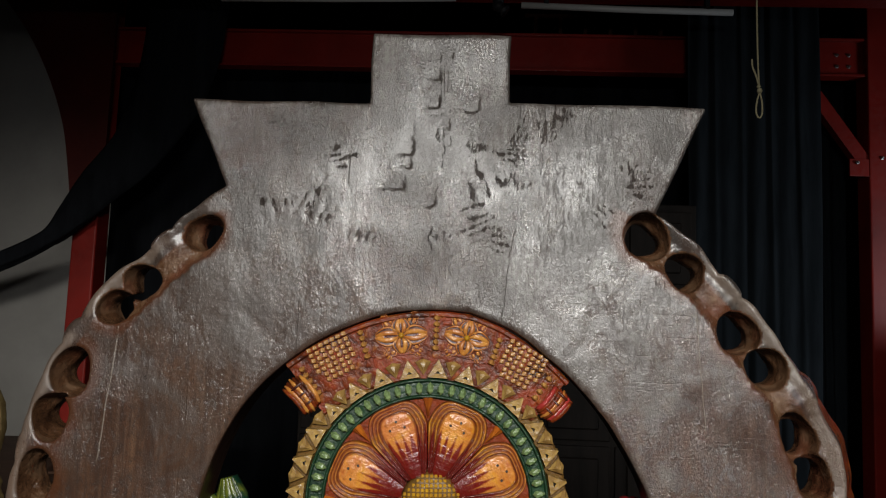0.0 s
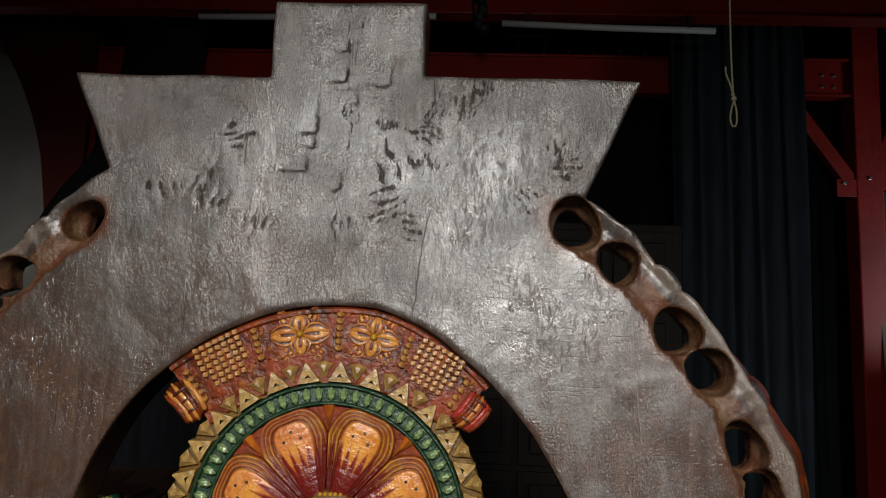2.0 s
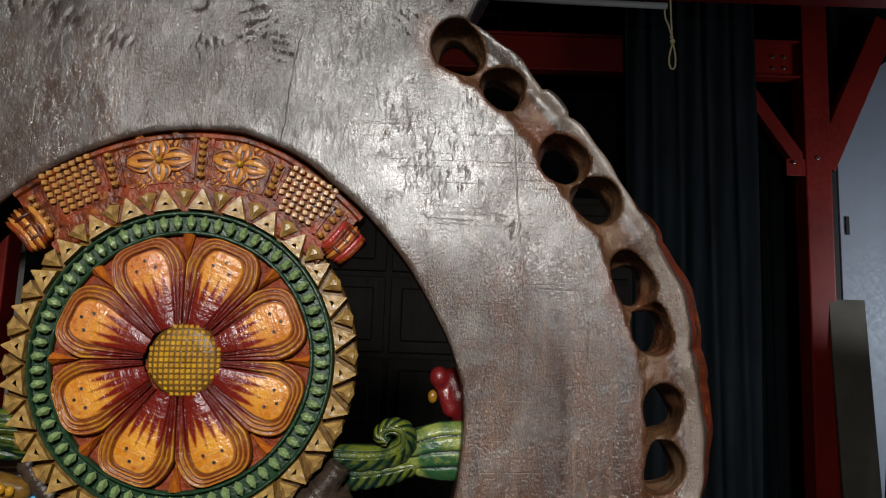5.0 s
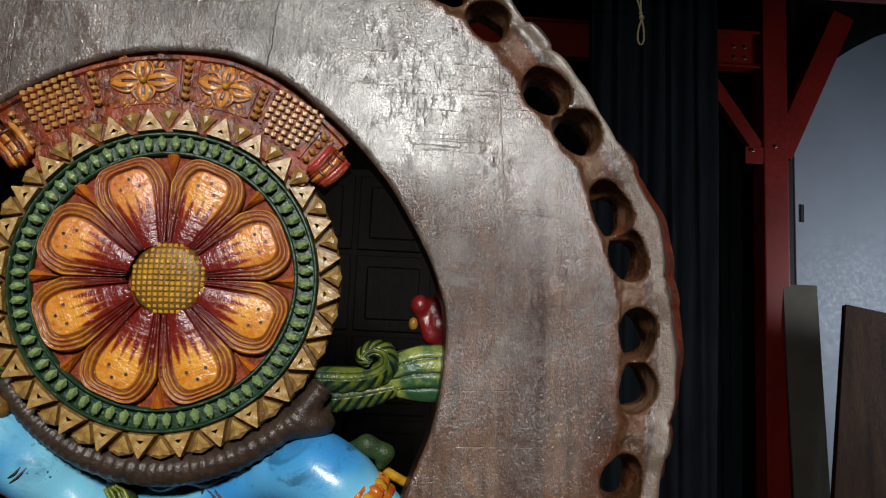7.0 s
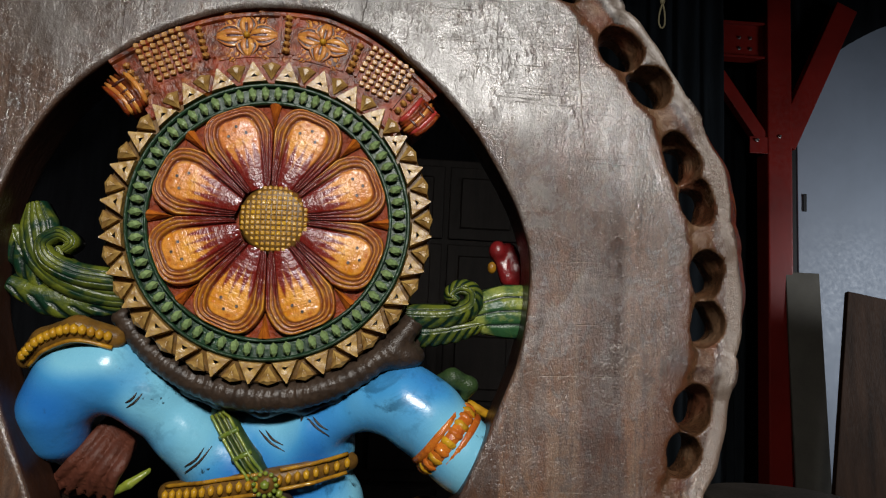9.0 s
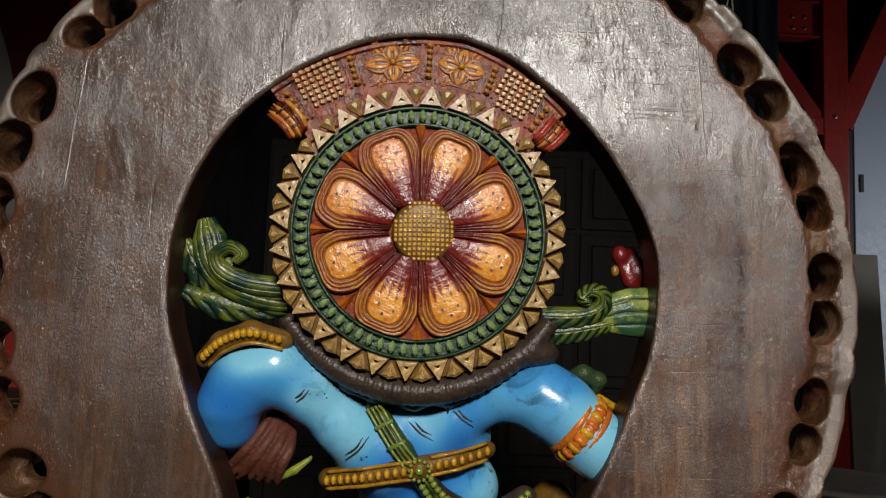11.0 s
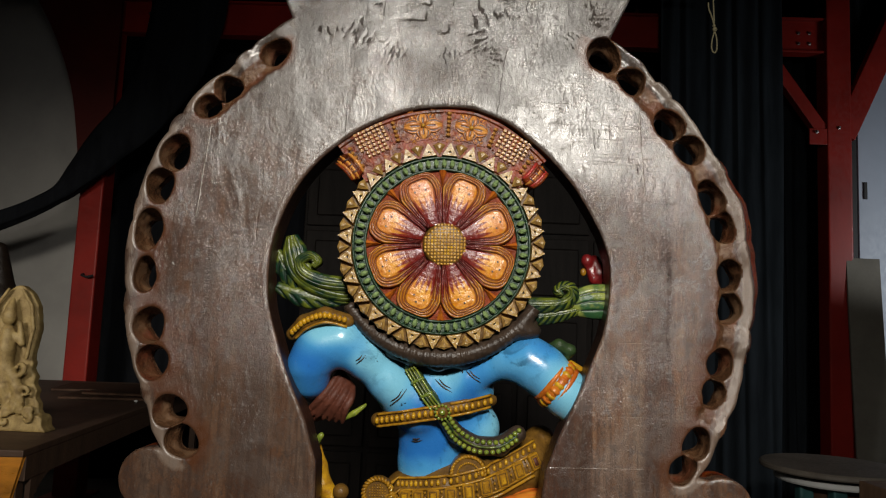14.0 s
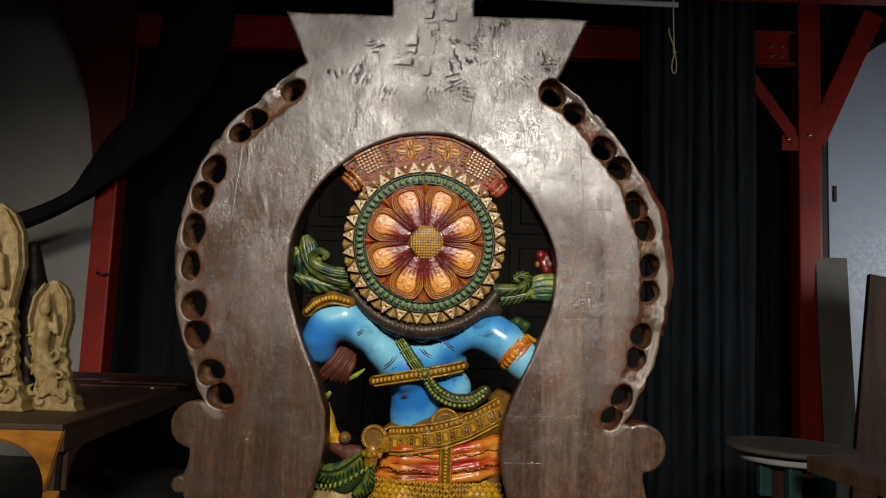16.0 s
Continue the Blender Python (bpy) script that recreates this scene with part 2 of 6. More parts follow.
def plain(name, c, var=0.35, rough=0.6, scale=8.0, relief=0.002, stretch=(1, 1, 1), metal=0.0, spec=None):
    m = Nodes(name)
    v = m.mapping(stretch)
    a = m.noise(scale, 6, 0.6, v, 0.3)
    dark = tuple(k * (1 - var) for k in c)
    light = tuple(min(1, k * (1 + var)) for k in c)
    col = m.ramp(a, [(0.3, dark), (0.5, c), (0.72, light)])
    fine = m.noise(scale * 14, 3, 0.6, v)
    return m.done(col, m.ramp(fine, [(0.3, max(0.05, rough - 0.1)), (0.7, min(1.0, rough + 0.12))]),
                  m.bump(m.math("ADD", a, m.math("MULTIPLY", fine, 0.4)), 0.4, relief), metal, spec)


def petal_paint():
    """Petal: pale gold blade, lined rims, dark red running out from the heart in points."""
    m = Nodes("lotus_paint")
    x, y, z = m.split()
    big = m.noise(45, 5, 0.6)
    blade = m.mix(m.ramp(big, [(0.35, 0.0), (0.65, 1.0)]), (0.50, 0.165, 0.013), (0.66, 0.30, 0.042))
    grain = m.noise(60, 3, 0.5, m.mapping((0.4, 1, 5)))
    blade = m.mix(m.ramp(grain, [(0.5, 0.0), (0.7, 0.5)]), blade, (0.62, 0.32, 0.085))
    info = m.t.nodes.new("ShaderNodeObjectInfo").outputs["Random"]
    blade = m.mix(m.ramp(info, [(0.25, 0.0), (0.9, 0.75)]), blade, (0.48, 0.135, 0.052))
    blade = m.mix(m.ramp(m.noise(28, 3, 0.6, warp=0.6), [(0.52, 0.0), (0.66, 0.8)]), blade, (0.70, 0.34, 0.015))
    blade = m.mix(m.ramp(m.noise(33, 5, 0.65, warp=0.9), [(0.50, 0.0), (0.66, 0.7)]), blade, (0.30, 0.055, 0.012))
    # points of the dark wash: fine fan of lines, longer in the middle
    ang = m.math("DIVIDE", x, m.math("ADD", z, 0.004))
    saw = m.math("PINGPONG", m.math("ADD", ang, m.math("MULTIPLY", m.noise(30, 2), 0.05)), 0.055)
    fan = m.math("ADD", m.math("MULTIPLY", saw, -0.52), m.math("MULTIPLY", m.math("SUBTRACT", m.noise(70, 3), 0.5), 0.03))
    reach = m.math("ADD", m.math("ADD", z, fan), m.math("MULTIPLY", m.math("ABSOLUTE", ang), -0.012))
    red = m.ramp(m.math("MULTIPLY", reach, 10.0), [(0.47, 1.0), (0.61, 0.0)])
    col = m.mix(red, blade, (0.155, 0.010, 0.006))
    heart = m.ramp(m.math("MULTIPLY", z, 10.0), [(0.42, 1.0), (0.70, 0.0)])
    col = m.mix(m.math("MULTIPLY", heart, 0.55), col, (0.095, 0.008, 0.006))
    # lines cut round the rim
    ridge = m.t.nodes.new("ShaderNodeAttribute")
    ridge.attribute_name = "groove"
    col = m.mix(m.math("MULTIPLY", ridge.outputs["Fac"], 0.95), col, (0.085, 0.008, 0.005))
    speck = m.noise(240, 3, 0.6)
    col = m.mix(m.ramp(speck, [(0.58, 0.0), (0.74, 0.5)]), col, (0.10, 0.03, 0.012))
    h = m.math("ADD", m.math("MULTIPLY", m.noise(110, 4, 0.6, warp=0.4), 0.7), m.math("ADD", big, m.math("MULTIPLY", grain, 0.3)))
    return m.done(col, m.ramp(big, [(0.34, 0.14), (0.66, 0.34)]), m.bump(h, 0.65, 0.0032), spec=0.40)


def crest_paint():
    """Brick red rubbed through to crimson and golden brown, lacquered over grime."""
    m = Nodes("rubbed_red_paint")
    big = m.noise(34, 5, 0.65, warp=0.7)
    col = m.ramp(big, [(0.32, (0.036, 0.009, 0.003)), (0.48, (0.130, 0.024, 0.005)), (0.62, (0.210, 0.028, 0.007)), (0.74, (0.260, 0.075, 0.010))])
    rub = m.noise(95, 4, 0.60, warp=0.4)
    col = m.mix(m.ramp(rub, [(0.57, 0.0), (0.70, 0.5)]), col, (0.38, 0.130, 0.016))
    col = m.mix(m.ramp(rub, [(0.34, 0.8), (0.46, 0.0)]), col, (0.030, 0.008, 0.005))
    h = m.math("ADD", m.math("MULTIPLY", big, 0.6), rub)
    return m.done(col, m.ramp(big, [(0.3, 0.22), (0.7, 0.42)]), m.bump(h, 0.8, 0.003), spec=0.22)


def blue_paint():
    """Airbrushed blue: deep at the turns, pale cyan in the hollows, chipped in places."""
    m = Nodes("sky_blue_paint")
    x, y, z = m.split()
    big = m.noise(8, 2, 0.4, warp=0.3)
    col = m.ramp(big, [(0.36, (0.016, 0.145, 0.45)), (0.48, (0.050, 0.27, 0.55)), (0.62, (0.17, 0.46, 0.62))])
    chip = m.noise(75, 5, 0.65)
    worn = m.ramp(m.noise(14, 3, 0.6), [(0.56, 0.0), (0.62, 1.0)])
    mask = m.math("MULTIPLY", m.ramp(chip, [(0.60, 0.0), (0.64, 1.0)]), worn)
    grime = m.math("MULTIPLY", m.ramp(m.noise(24, 6, 0.72, warp=0.6), [(0.54, 0.0), (0.66, 0.75)]), m.ramp(m.noise(7, 2), [(0.43, 0.1), (0.58, 1.0)]))
    col = m.mix(grime, col, (0.012, 0.06, 0.12))
    col = m.mix(mask, col, (0.015, 0.03, 0.04))
    h = m.math("ADD", m.math("MULTIPLY", big, 0.6), m.math("MULTIPLY", m.noise(60, 4, 0.6), 0.5))
    return m.done(col, m.ramp(chip, [(0.35, 0.22), (0.7, 0.34)]), m.bump(h, 0.35, 0.003))


def frond_paint(name, ridge, mid):
    """Leaf green with yellow-green ridges and blackish grooves."""
    m = Nodes(name)
    big = m.noise(38, 5, 0.6, warp=0.5)
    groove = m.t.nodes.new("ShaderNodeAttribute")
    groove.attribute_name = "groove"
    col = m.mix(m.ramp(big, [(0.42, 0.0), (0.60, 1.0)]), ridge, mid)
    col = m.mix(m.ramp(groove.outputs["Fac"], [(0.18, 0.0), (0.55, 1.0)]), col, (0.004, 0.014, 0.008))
    col = m.mix(m.ramp(m.noise(240, 3, 0.6), [(0.56, 0.0), (0.74, 0.5)]), col, (0.006, 0.022, 0.010))
    return m.done(col, m.ramp(big, [(0.3, 0.24), (0.7, 0.42)]), m.bump(m.noise(150, 3, 0.6), 0.4, 0.003), spec=0.4)


def skirt_paint():
    """Folded cloth painted from crimson over orange to gold, in wavering bands."""
    m = Nodes("crimson_orange_paint")
    band = m.noise(34, 4, 0.6, m.mapping((0.22, 0.22, 1.0)), 0.5)
    col = m.ramp(band, [(0.34, (0.34, 0.020, 0.010)), (0.44, (0.47, 0.065, 0.014)), (0.55, (0.56, 0.165, 0.020)), (0.70, (0.60, 0.300, 0.040))])
    line = m.noise(70, 3, 0.6, m.mapping((0.14, 0.14, 1.0)), 0.4)
    col = m.mix(m.ramp(line, [(0.57, 0.0), (0.63, 0.8)]), col, (0.10, 0.008, 0.006))
    return m.done(col, 0.34, m.bump(m.math("SUBTRACT", band, m.math("MULTIPLY", m.ramp(line, [(0.55, 0.0), (0.65, 1.0)]), 0.4)), 0.6, 0.004))


M_PLATE, M_HOLLOW = plate_wood(), hollow_wood()
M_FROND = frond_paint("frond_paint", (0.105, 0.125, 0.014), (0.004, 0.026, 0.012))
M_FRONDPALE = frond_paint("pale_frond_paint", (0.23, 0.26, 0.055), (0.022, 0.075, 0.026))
M_PETAL = petal_paint()
M_PALEGOLD = paint("pale_gold_paint", (0.50, 0.32, 0.095), (0.12, 0.052, 0.014), 0.28, 70, 0.003, amount=0.95)
M_DARKGOLD = paint("ochre_paint", (0.40, 0.20, 0.016), (0.12, 0.045, 0.006), 0.26, 60, 0.0025)
M_GREEN = paint("deep_green_paint", (0.012, 0.044, 0.016), (0.005, 0.016, 0.008), 0.40, 60, 0.003, spec=0.35)
M_BEAD = paint("sage_green_paint", (0.27, 0.37, 0.15), (0.075, 0.125, 0.045), 0.24, 120, 0.002)
M_LEAF = paint("leaf_green_paint", (0.034, 0.062, 0.018), (0.006, 0.016, 0.009), 0.42, 45, 0.004, spec=0.3)
M_LEAFLINE = paint("yellow_green_paint", (0.24, 0.27, 0.035), (0.03, 0.09, 0.016), 0.25, 70, 0.002)
M_RED = paint("brick_red_paint", (0.27, 0.045, 0.010), (0.045, 0.007, 0.004), 0.42, 90, 0.006, spec=0.18)
M_PINK = paint("rubbed_pink_paint", (0.46, 0.040, 0.040), (0.17, 0.022, 0.010), 0.30, 60, 0.003)
M_ORANGE = paint("burnt_orange_paint", (0.56, 0.17, 0.018), (0.26, 0.026, 0.007), 0.26, 60, 0.003)
M_ROSETTE = paint("golden_orange_paint", (0.56, 0.26, 0.050), (0.27, 0.050, 0.012), 0.27, 70, 0.003, amount=0.95)
M_CREST = crest_paint()
M_CRESTLINE = paint("dark_oxblood_paint", (0.080, 0.014, 0.008), (0.025, 0.006, 0.004), 0.34, 90, 0.002)
M_STUD = paint("worn_gold_brown_paint", (0.54, 0.29, 0.075), (0.20, 0.062, 0.016), 0.25, 120, 0.0015, amount=0.75)
M_BLUE = blue_paint()
M_HAIR = paint("dark_brown_paint", (0.050, 0.033, 0.023), (0.012, 0.007, 0.005), 0.40, 60, 0.003, spec=0.35)
M_SEEDGAP = paint("dark_ochre_paint", (0.17, 0.085, 0.016), (0.05, 0.024, 0.006), 0.4, 60, 0.002, spec=0.25)
M_YELLOW = paint("golden_yellow_paint", (0.55, 0.30, 0.016), (0.20, 0.075, 0.008), 0.34, 70, 0.002, spec=0.28)
M_CREAM = paint("cream_bare_wood", (0.43, 0.31, 0.125), (0.17, 0.105, 0.036), 0.6, 34, 0.004, amount=0.85)
M_SKIRT = skirt_paint()
# bud's crimson darkened for the shadow it sits in
M_CRIMSON = paint("shaded_crimson_bud_paint", (0.20, 0.010, 0.012), (0.07, 0.006, 0.006), 0.35, 60, 0.002)
M_MAROON = paint("maroon_brown_paint", (0.11, 0.034, 0.020), (0.040, 0.010, 0.005), 0.55, 60, 0.004, spec=0.28)

M_EDGE = plain("dark_varnished_edge", (0.034, 0.014, 0.008), 0.4, 0.38, 14.0, 0.003, (1, 1, 0.5), spec=0.4)
M_STEEL_RED = plain("red_oxide_steel_paint", (0.25, 0.015, 0.010), 0.25, 0.40, 3.0, 0.001, spec=0.35)
# darker copy of the column red; the haunch's shade is put into it
M_SHADED_RED = plain("shaded_red_steel", (0.060, 0.006, 0.004), 0.35, 0.5, 3.0, 0.001, spec=0.3)
M_BLACK_CLOTH = plain("black_curtain_cloth", (0.0090, 0.0100, 0.0125), 0.4, 0.95, 5.0, 0.004, (3, 3, 0.4), spec=0.1)
M_WALL = plain("grey_plaster", (0.36, 0.35, 0.335), 0.12, 0.8, 2.0, 0.002)
M_BLUE_CLOTH = plain("blue_black_cloth", (0.0160, 0.0205, 0.0250), 0.4, 0.95, 5.0, 0.004, (3, 3, 0.4), spec=0.1)
# near-black colour shared by the back wall and the ceiling
M_DARKWALL = plain("near_black_wall", (0.008, 0.008, 0.009), 0.4, 0.8, 2.0, 0.003)
M_FLOOR = plain("dusty_concrete", (0.10, 0.095, 0.09), 0.3, 0.75, 3.0, 0.003)
M_DOOR = plain("white_painted_door", (0.38, 0.44, 0.54), 0.08, 0.45, 3.0, 0.001)
M_BOARD = plain("grey_fibreboard", (0.15, 0.137, 0.112), 0.15, 0.75, 5.0, 0.001)
M_PLANK = plain("dark_stained_plank", (0.052, 0.026, 0.015), 0.5, 0.65, 3.0, 0.003, (5, 5, 0.5), spec=0.2)
# cupboard wood taken almost to black: its deep shade is in the colour
M_SHADE = plain("shaded_cupboard_wood", (0.016, 0.012, 0.010), 0.4, 0.6, 5.0, 0.002, (4, 4, 0.5), spec=0.2)
M_TABLE = plain("dark_table_top", (0.070, 0.036, 0.020), 0.35, 0.62, 4.0, 0.002, (0.6, 5, 1))
M_YWOOD = plain("honey_varnished_wood", (0.44, 0.170, 0.018), 0.5, 0.35, 6.0, 0.002, (1, 1, 3))
M_SLAB = plain("brown_wood_slab", (0.20, 0.115, 0.070), 0.35, 0.5, 4.0, 0.002, (0.5, 4, 1))
M_STONE = plain("dusty_disc_top", (0.16, 0.135, 0.11), 0.3, 0.55, 6.0, 0.002)
M_TEAL = plain("teal_paint", (0.03, 0.10, 0.10), 0.4, 0.4, 12.0, 0.002)
M_WHITE = plain("white_plastic_tube", (0.66, 0.66, 0.64), 0.08, 0.4, 8.0, 0.0005)
M_ROPE = plain("jute_string", (0.33, 0.29, 0.17), 0.3, 0.8, 150.0, 0.001)
M_BOLT = plain("zinc_bolt", (0.55, 0.55, 0.55), 0.2, 0.3, 60.0, 0.0005, metal=1.0)
M_BLACK = plain("black_rubber", (0.012, 0.012, 0.014), 0.3, 0.6, 20.0, 0.001)

# ---- mesh tools ----


def mesh_of(name, bm, mats, smooth=False):
    me = bpy.data.meshes.new(name)
    bm.normal_update()
    bm.to_mesh(me)
    bm.free()
    for mm in (mats if isinstance(mats, (list, tuple)) else [mats]):
        me.materials.append(mm)
    if smooth:
        me.polygons.foreach_set("use_smooth", [True] * len(me.polygons))
    return me


def thing(name, label, category, group="", kind="", at=None):
    ob = new(name)
    ob.empty_display_size = 0.05
    if at is not None:
        ob.matrix_world = at
    return tagged(ob, label, category, group, kind)


def part(name, bm, mats, parent, label="", at=None, smooth=False, kind=""):
    me = bm if isinstance(bm, bpy.types.Mesh) else mesh_of(name, bm, mats, smooth)
    ob = new(name, me)
    ob.parent = parent
    if at is not None:
        ob.matrix_local = at
    return tagged(ob, label, kind=kind)


def box(bm, lo, hi, bev=0.0, seg=2, m=None):
    r = bmesh.ops.create_cube(bm, size=1.0)
    vs = r["verts"]
    for v in vs:
        v.co = Vector([lo[k] + (v.co[k] + 0.5) * (hi[k] - lo[k]) for k in range(3)])
    if bev:
        es = list({e for v in vs for e in v.link_edges})
        out = bmesh.ops.bevel(bm, geom=es, offset=bev, segments=seg, affect="EDGES", profile=0.6)
        vs = list({v for f in out["faces"] for v in f.verts} | {v for v in vs if v.is_valid})
    if m is not None:
        bmesh.ops.transform(bm, matrix=m, verts=vs)
    return vs


def bx(lo, hi, bev=0.0, seg=2):
    bm = bmesh.new()
    box(bm, lo, hi, bev, seg)
    return bm


def tube(pts, radii, n=10, bm=None, cap=True):
    """A round bar along a line of points."""
    bm = bm or bmesh.new()
    pts = [Vector(p) for p in pts]
    if isinstance(radii, (int, float)):
        radii = [radii] * len(pts)
    rings, up = [], Vector((0, 0, 1))
    for i, p in enumerate(pts):
        d = (pts[min(i + 1, len(pts) - 1)] - pts[max(i - 1, 0)]).normalized()
        if abs(d.dot(up)) > 0.95:
            up = Vector((1, 0, 0)) if abs(d.x) < 0.9 else Vector((0, 1, 0))
        a = d.cross(up).normalized()
        b = d.cross(a).normalized()
        up = -b if i == 0 else up
        rings.append([bm.verts.new(p + (a * math.cos(k * math.tau / n) + b * math.sin(k * math.tau / n)) * radii[i]) for k in range(n)])
    for r0, r1 in zip(rings, rings[1:]):
        for k in range(n):
            bm.faces.new((r0[k], r0[(k + 1) % n], r1[(k + 1) % n], r1[k]))
    if cap:
        bm.faces.new(rings[0][::-1])
        bm.faces.new(rings[-1])
    bmesh.ops.recalc_face_normals(bm, faces=bm.faces)
    return bm


def curve(ctrl, n):
    """Points along a smooth line through the control points."""
    p = [np.array(c, float) for c in ctrl]
    p = [2 * p[0] - p[1]] + p + [2 * p[-1] - p[-2]]
    out = []
    segs = len(p) - 3
    for i in range(n):
        u = i / (n - 1) * segs
        k = min(int(u), segs - 1)
        t = u - k
        a, b, c, d = p[k:k + 4]
        out.append(0.5 * (2 * b + (c - a) * t + (2 * a - 5 * b + 4 * c - d) * t * t + (3 * b - a - 3 * c + d) * t ** 3))
    return out


def lathe(profile, n=32, bm=None, m=None):
    """A turned form round z from (radius, height) pairs."""
    bm = bm or bmesh.new()
    rings, made = [], []
    for r, z in profile:
        ring = [bm.verts.new((r * math.cos(k * math.tau / n), r * math.sin(k * math.tau / n), z)) for k in range(n)]
        rings.append(ring)
        made += ring
    for r0, r1 in zip(rings, rings[1:]):
        for k in range(n):
            bm.faces.new((r0[k], r0[(k + 1) % n], r1[(k + 1) % n], r1[k]))
    bm.faces.new(rings[0][::-1])
    bm.faces.new(rings[-1])
    if m is not None:
        bmesh.ops.transform(bm, matrix=m, verts=made)
    return bm


def blob(bm, centre, size, m=None, sub=2):
    """A bead: a small rounded lump."""
    r = bmesh.ops.create_icosphere(bm, subdivisions=sub, radius=1.0)
    mm = Matrix.Translation(centre) @ (m or Matrix()) @ Matrix.Diagonal((*size, 1))
    bmesh.ops.transform(bm, matrix=mm, verts=r["verts"])
    return r["verts"]


def wob(x, y, z, f, s=0.0):
    """Cheap smooth unevenness between about -1 and 1."""
    return (np.sin(f * x * 1.1 + 1.7 * s) * np.sin(f * z * 0.93 + 0.6 + s) + np.sin(f * (0.7 * x + 0.8 * z) + 2.1 + s) * np.sin(f * (y * 1.3 - 0.4 * x) + 1.1)
            + 0.6 * np.sin(2.3 * f * (0.6 * x - 0.75 * z) + s)) / 2.3


def skin(name, d, lo, step, ident, mats):
    """A closed mesh over the zero level of a distance grid (naive surface nets). ident: material number of each grid point."""
    nx, ny, nz = d.shape
    s = d < 0
    c = [(i, j, k) for i in (0, 1) for j in (0, 1) for k in (0, 1)]
    tot = np.zeros((nx - 1, ny - 1, nz - 1), np.int8)
    for i, j, k in c:
        tot += s[i:nx - 1 + i, j:ny - 1 + j, k:nz - 1 + k]
    act = np.nonzero((tot > 0) & (tot < 8))
    n = len(act[0])
    num = -np.ones(tot.shape, np.int64)
    num[act] = np.arange(n)
    val = {o: d[act[0] + o[0], act[1] + o[1], act[2] + o[2]] for o in c}
    pos, cnt = np.zeros((n, 3)), np.zeros(n)
    for a in c:
        for ax in range(3):
            if a[ax]:
                continue
            b = tuple(1 if q == ax else a[q] for q in range(3))
            va, vb = val[a], val[b]
            cross = (va < 0) != (vb < 0)
            t = np.where(cross, va / np.where(cross, va - vb, 1), 0)
            for q in range(3):
                pos[:, q] += cross * (a[q] + (t if q == ax else 0))
            cnt += cross
    pos = pos / cnt[:, None] + np.stack(act, 1)
    co = pos * step + np.array(lo)
    quads = []
    for ax in range(3):
        o = [0, 0, 0]
        o[ax] = 1
        u, v = [q for q in range(3) if q != ax]
        a = s[:nx - o[0], :ny - o[1], :nz - o[2]]
        b = s[o[0]:, o[1]:, o[2]:]
        e = np.stack(np.nonzero(a != b), 1)
        e = e[(e[:, u] > 0) & (e[:, v] > 0) & (e[:, u] < d.shape[u] - 1) & (e[:, v] < d.shape[v] - 1)]
        du, dv = np.zeros(3, int), np.zeros(3, int)
        du[u], dv[v] = 1, 1
        q = np.stack([num[tuple((e - du - dv).T)], num[tuple((e - dv).T)], num[tuple(e.T)], num[tuple((e - du).T)]], 1)
        inside = a[tuple(e.T)]
        flip = inside if ax != 1 else ~inside
        q[~flip] = q[~flip][:, ::-1]
        quads.append(q)
    quads = np.concatenate(quads)
    quads = quads[(quads >= 0).all(1)]
    me = bpy.data.meshes.new(name)
    me.vertices.add(n)
    me.vertices.foreach_set("co", co.astype(np.float32).ravel())
    me.loops.add(4 * len(quads))
    me.loops.foreach_set("vertex_index", quads.astype(np.int32).ravel())
    me.polygons.add(len(quads))
    me.polygons.foreach_set("loop_start", np.arange(0, 4 * len(quads), 4, dtype=np.int32))
    for mm in mats:
        me.materials.append(mm)
    if not isinstance(ident, int):
        mid = np.clip(np.rint(pos[quads].mean(1)).astype(int), 0, np.array(d.shape) - 1)
        me.polygons.foreach_set("material_index", ident[tuple(mid.T)].astype(np.int32))
    me.polygons.foreach_set("use_smooth", np.ones(len(quads), bool))
    me.update(calc_edges=True)
    me.validate()
    return me


def grid_of(lo, hi, step):
    ax = [np.arange(lo[k], hi[k] + step, step, dtype=np.float32) for k in range(3)]
    return np.meshgrid(*ax, indexing="ij", sparse=True)


# ---- the hall ----
def structure(name, lo, hi, mat, label, bev=0.0):
    return tagged(new(name, mesh_of(name, bx(lo, hi, bev), mat)), label, kind="structure")


structure("floor", (-5.2, -4.2, -0.1), (5.2, 6.2, 0.0), M_FLOOR, "dusty grey concrete floor")
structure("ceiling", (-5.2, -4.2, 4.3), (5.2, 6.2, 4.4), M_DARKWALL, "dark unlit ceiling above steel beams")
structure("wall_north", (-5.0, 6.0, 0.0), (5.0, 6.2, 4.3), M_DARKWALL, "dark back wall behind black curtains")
structure("wall_south", (-5.0, -4.2, 0.0), (5.0, -4.0, 4.3), M_WALL, "plain grey plastered wall")
structure("wall_west", (-5.2, -4.2, 0.0), (-5.0, 6.2, 4.3), M_WALL, "plain grey plastered wall")
structure("wall_east", (5.0, -4.2, 0.0), (5.2, 6.2, 4.3), M_WALL, "plain grey plastered wall")


def post(name, x0, x1, y0, y1, label):
    th = thing(name, label, "steel column", "steel columns of the hall")
    part("shaft", bx((x0, y0, 0.0), (x1, y1, 4.3), 0.012, 3), M_STEEL_RED, th)
    part("base_plate", bx((x0 - 0.06, y0 - 0.06, 0.0), (x1 + 0.06, y1 + 0.06, 0.015), 0.003), M_STEEL_RED, th)
    return th


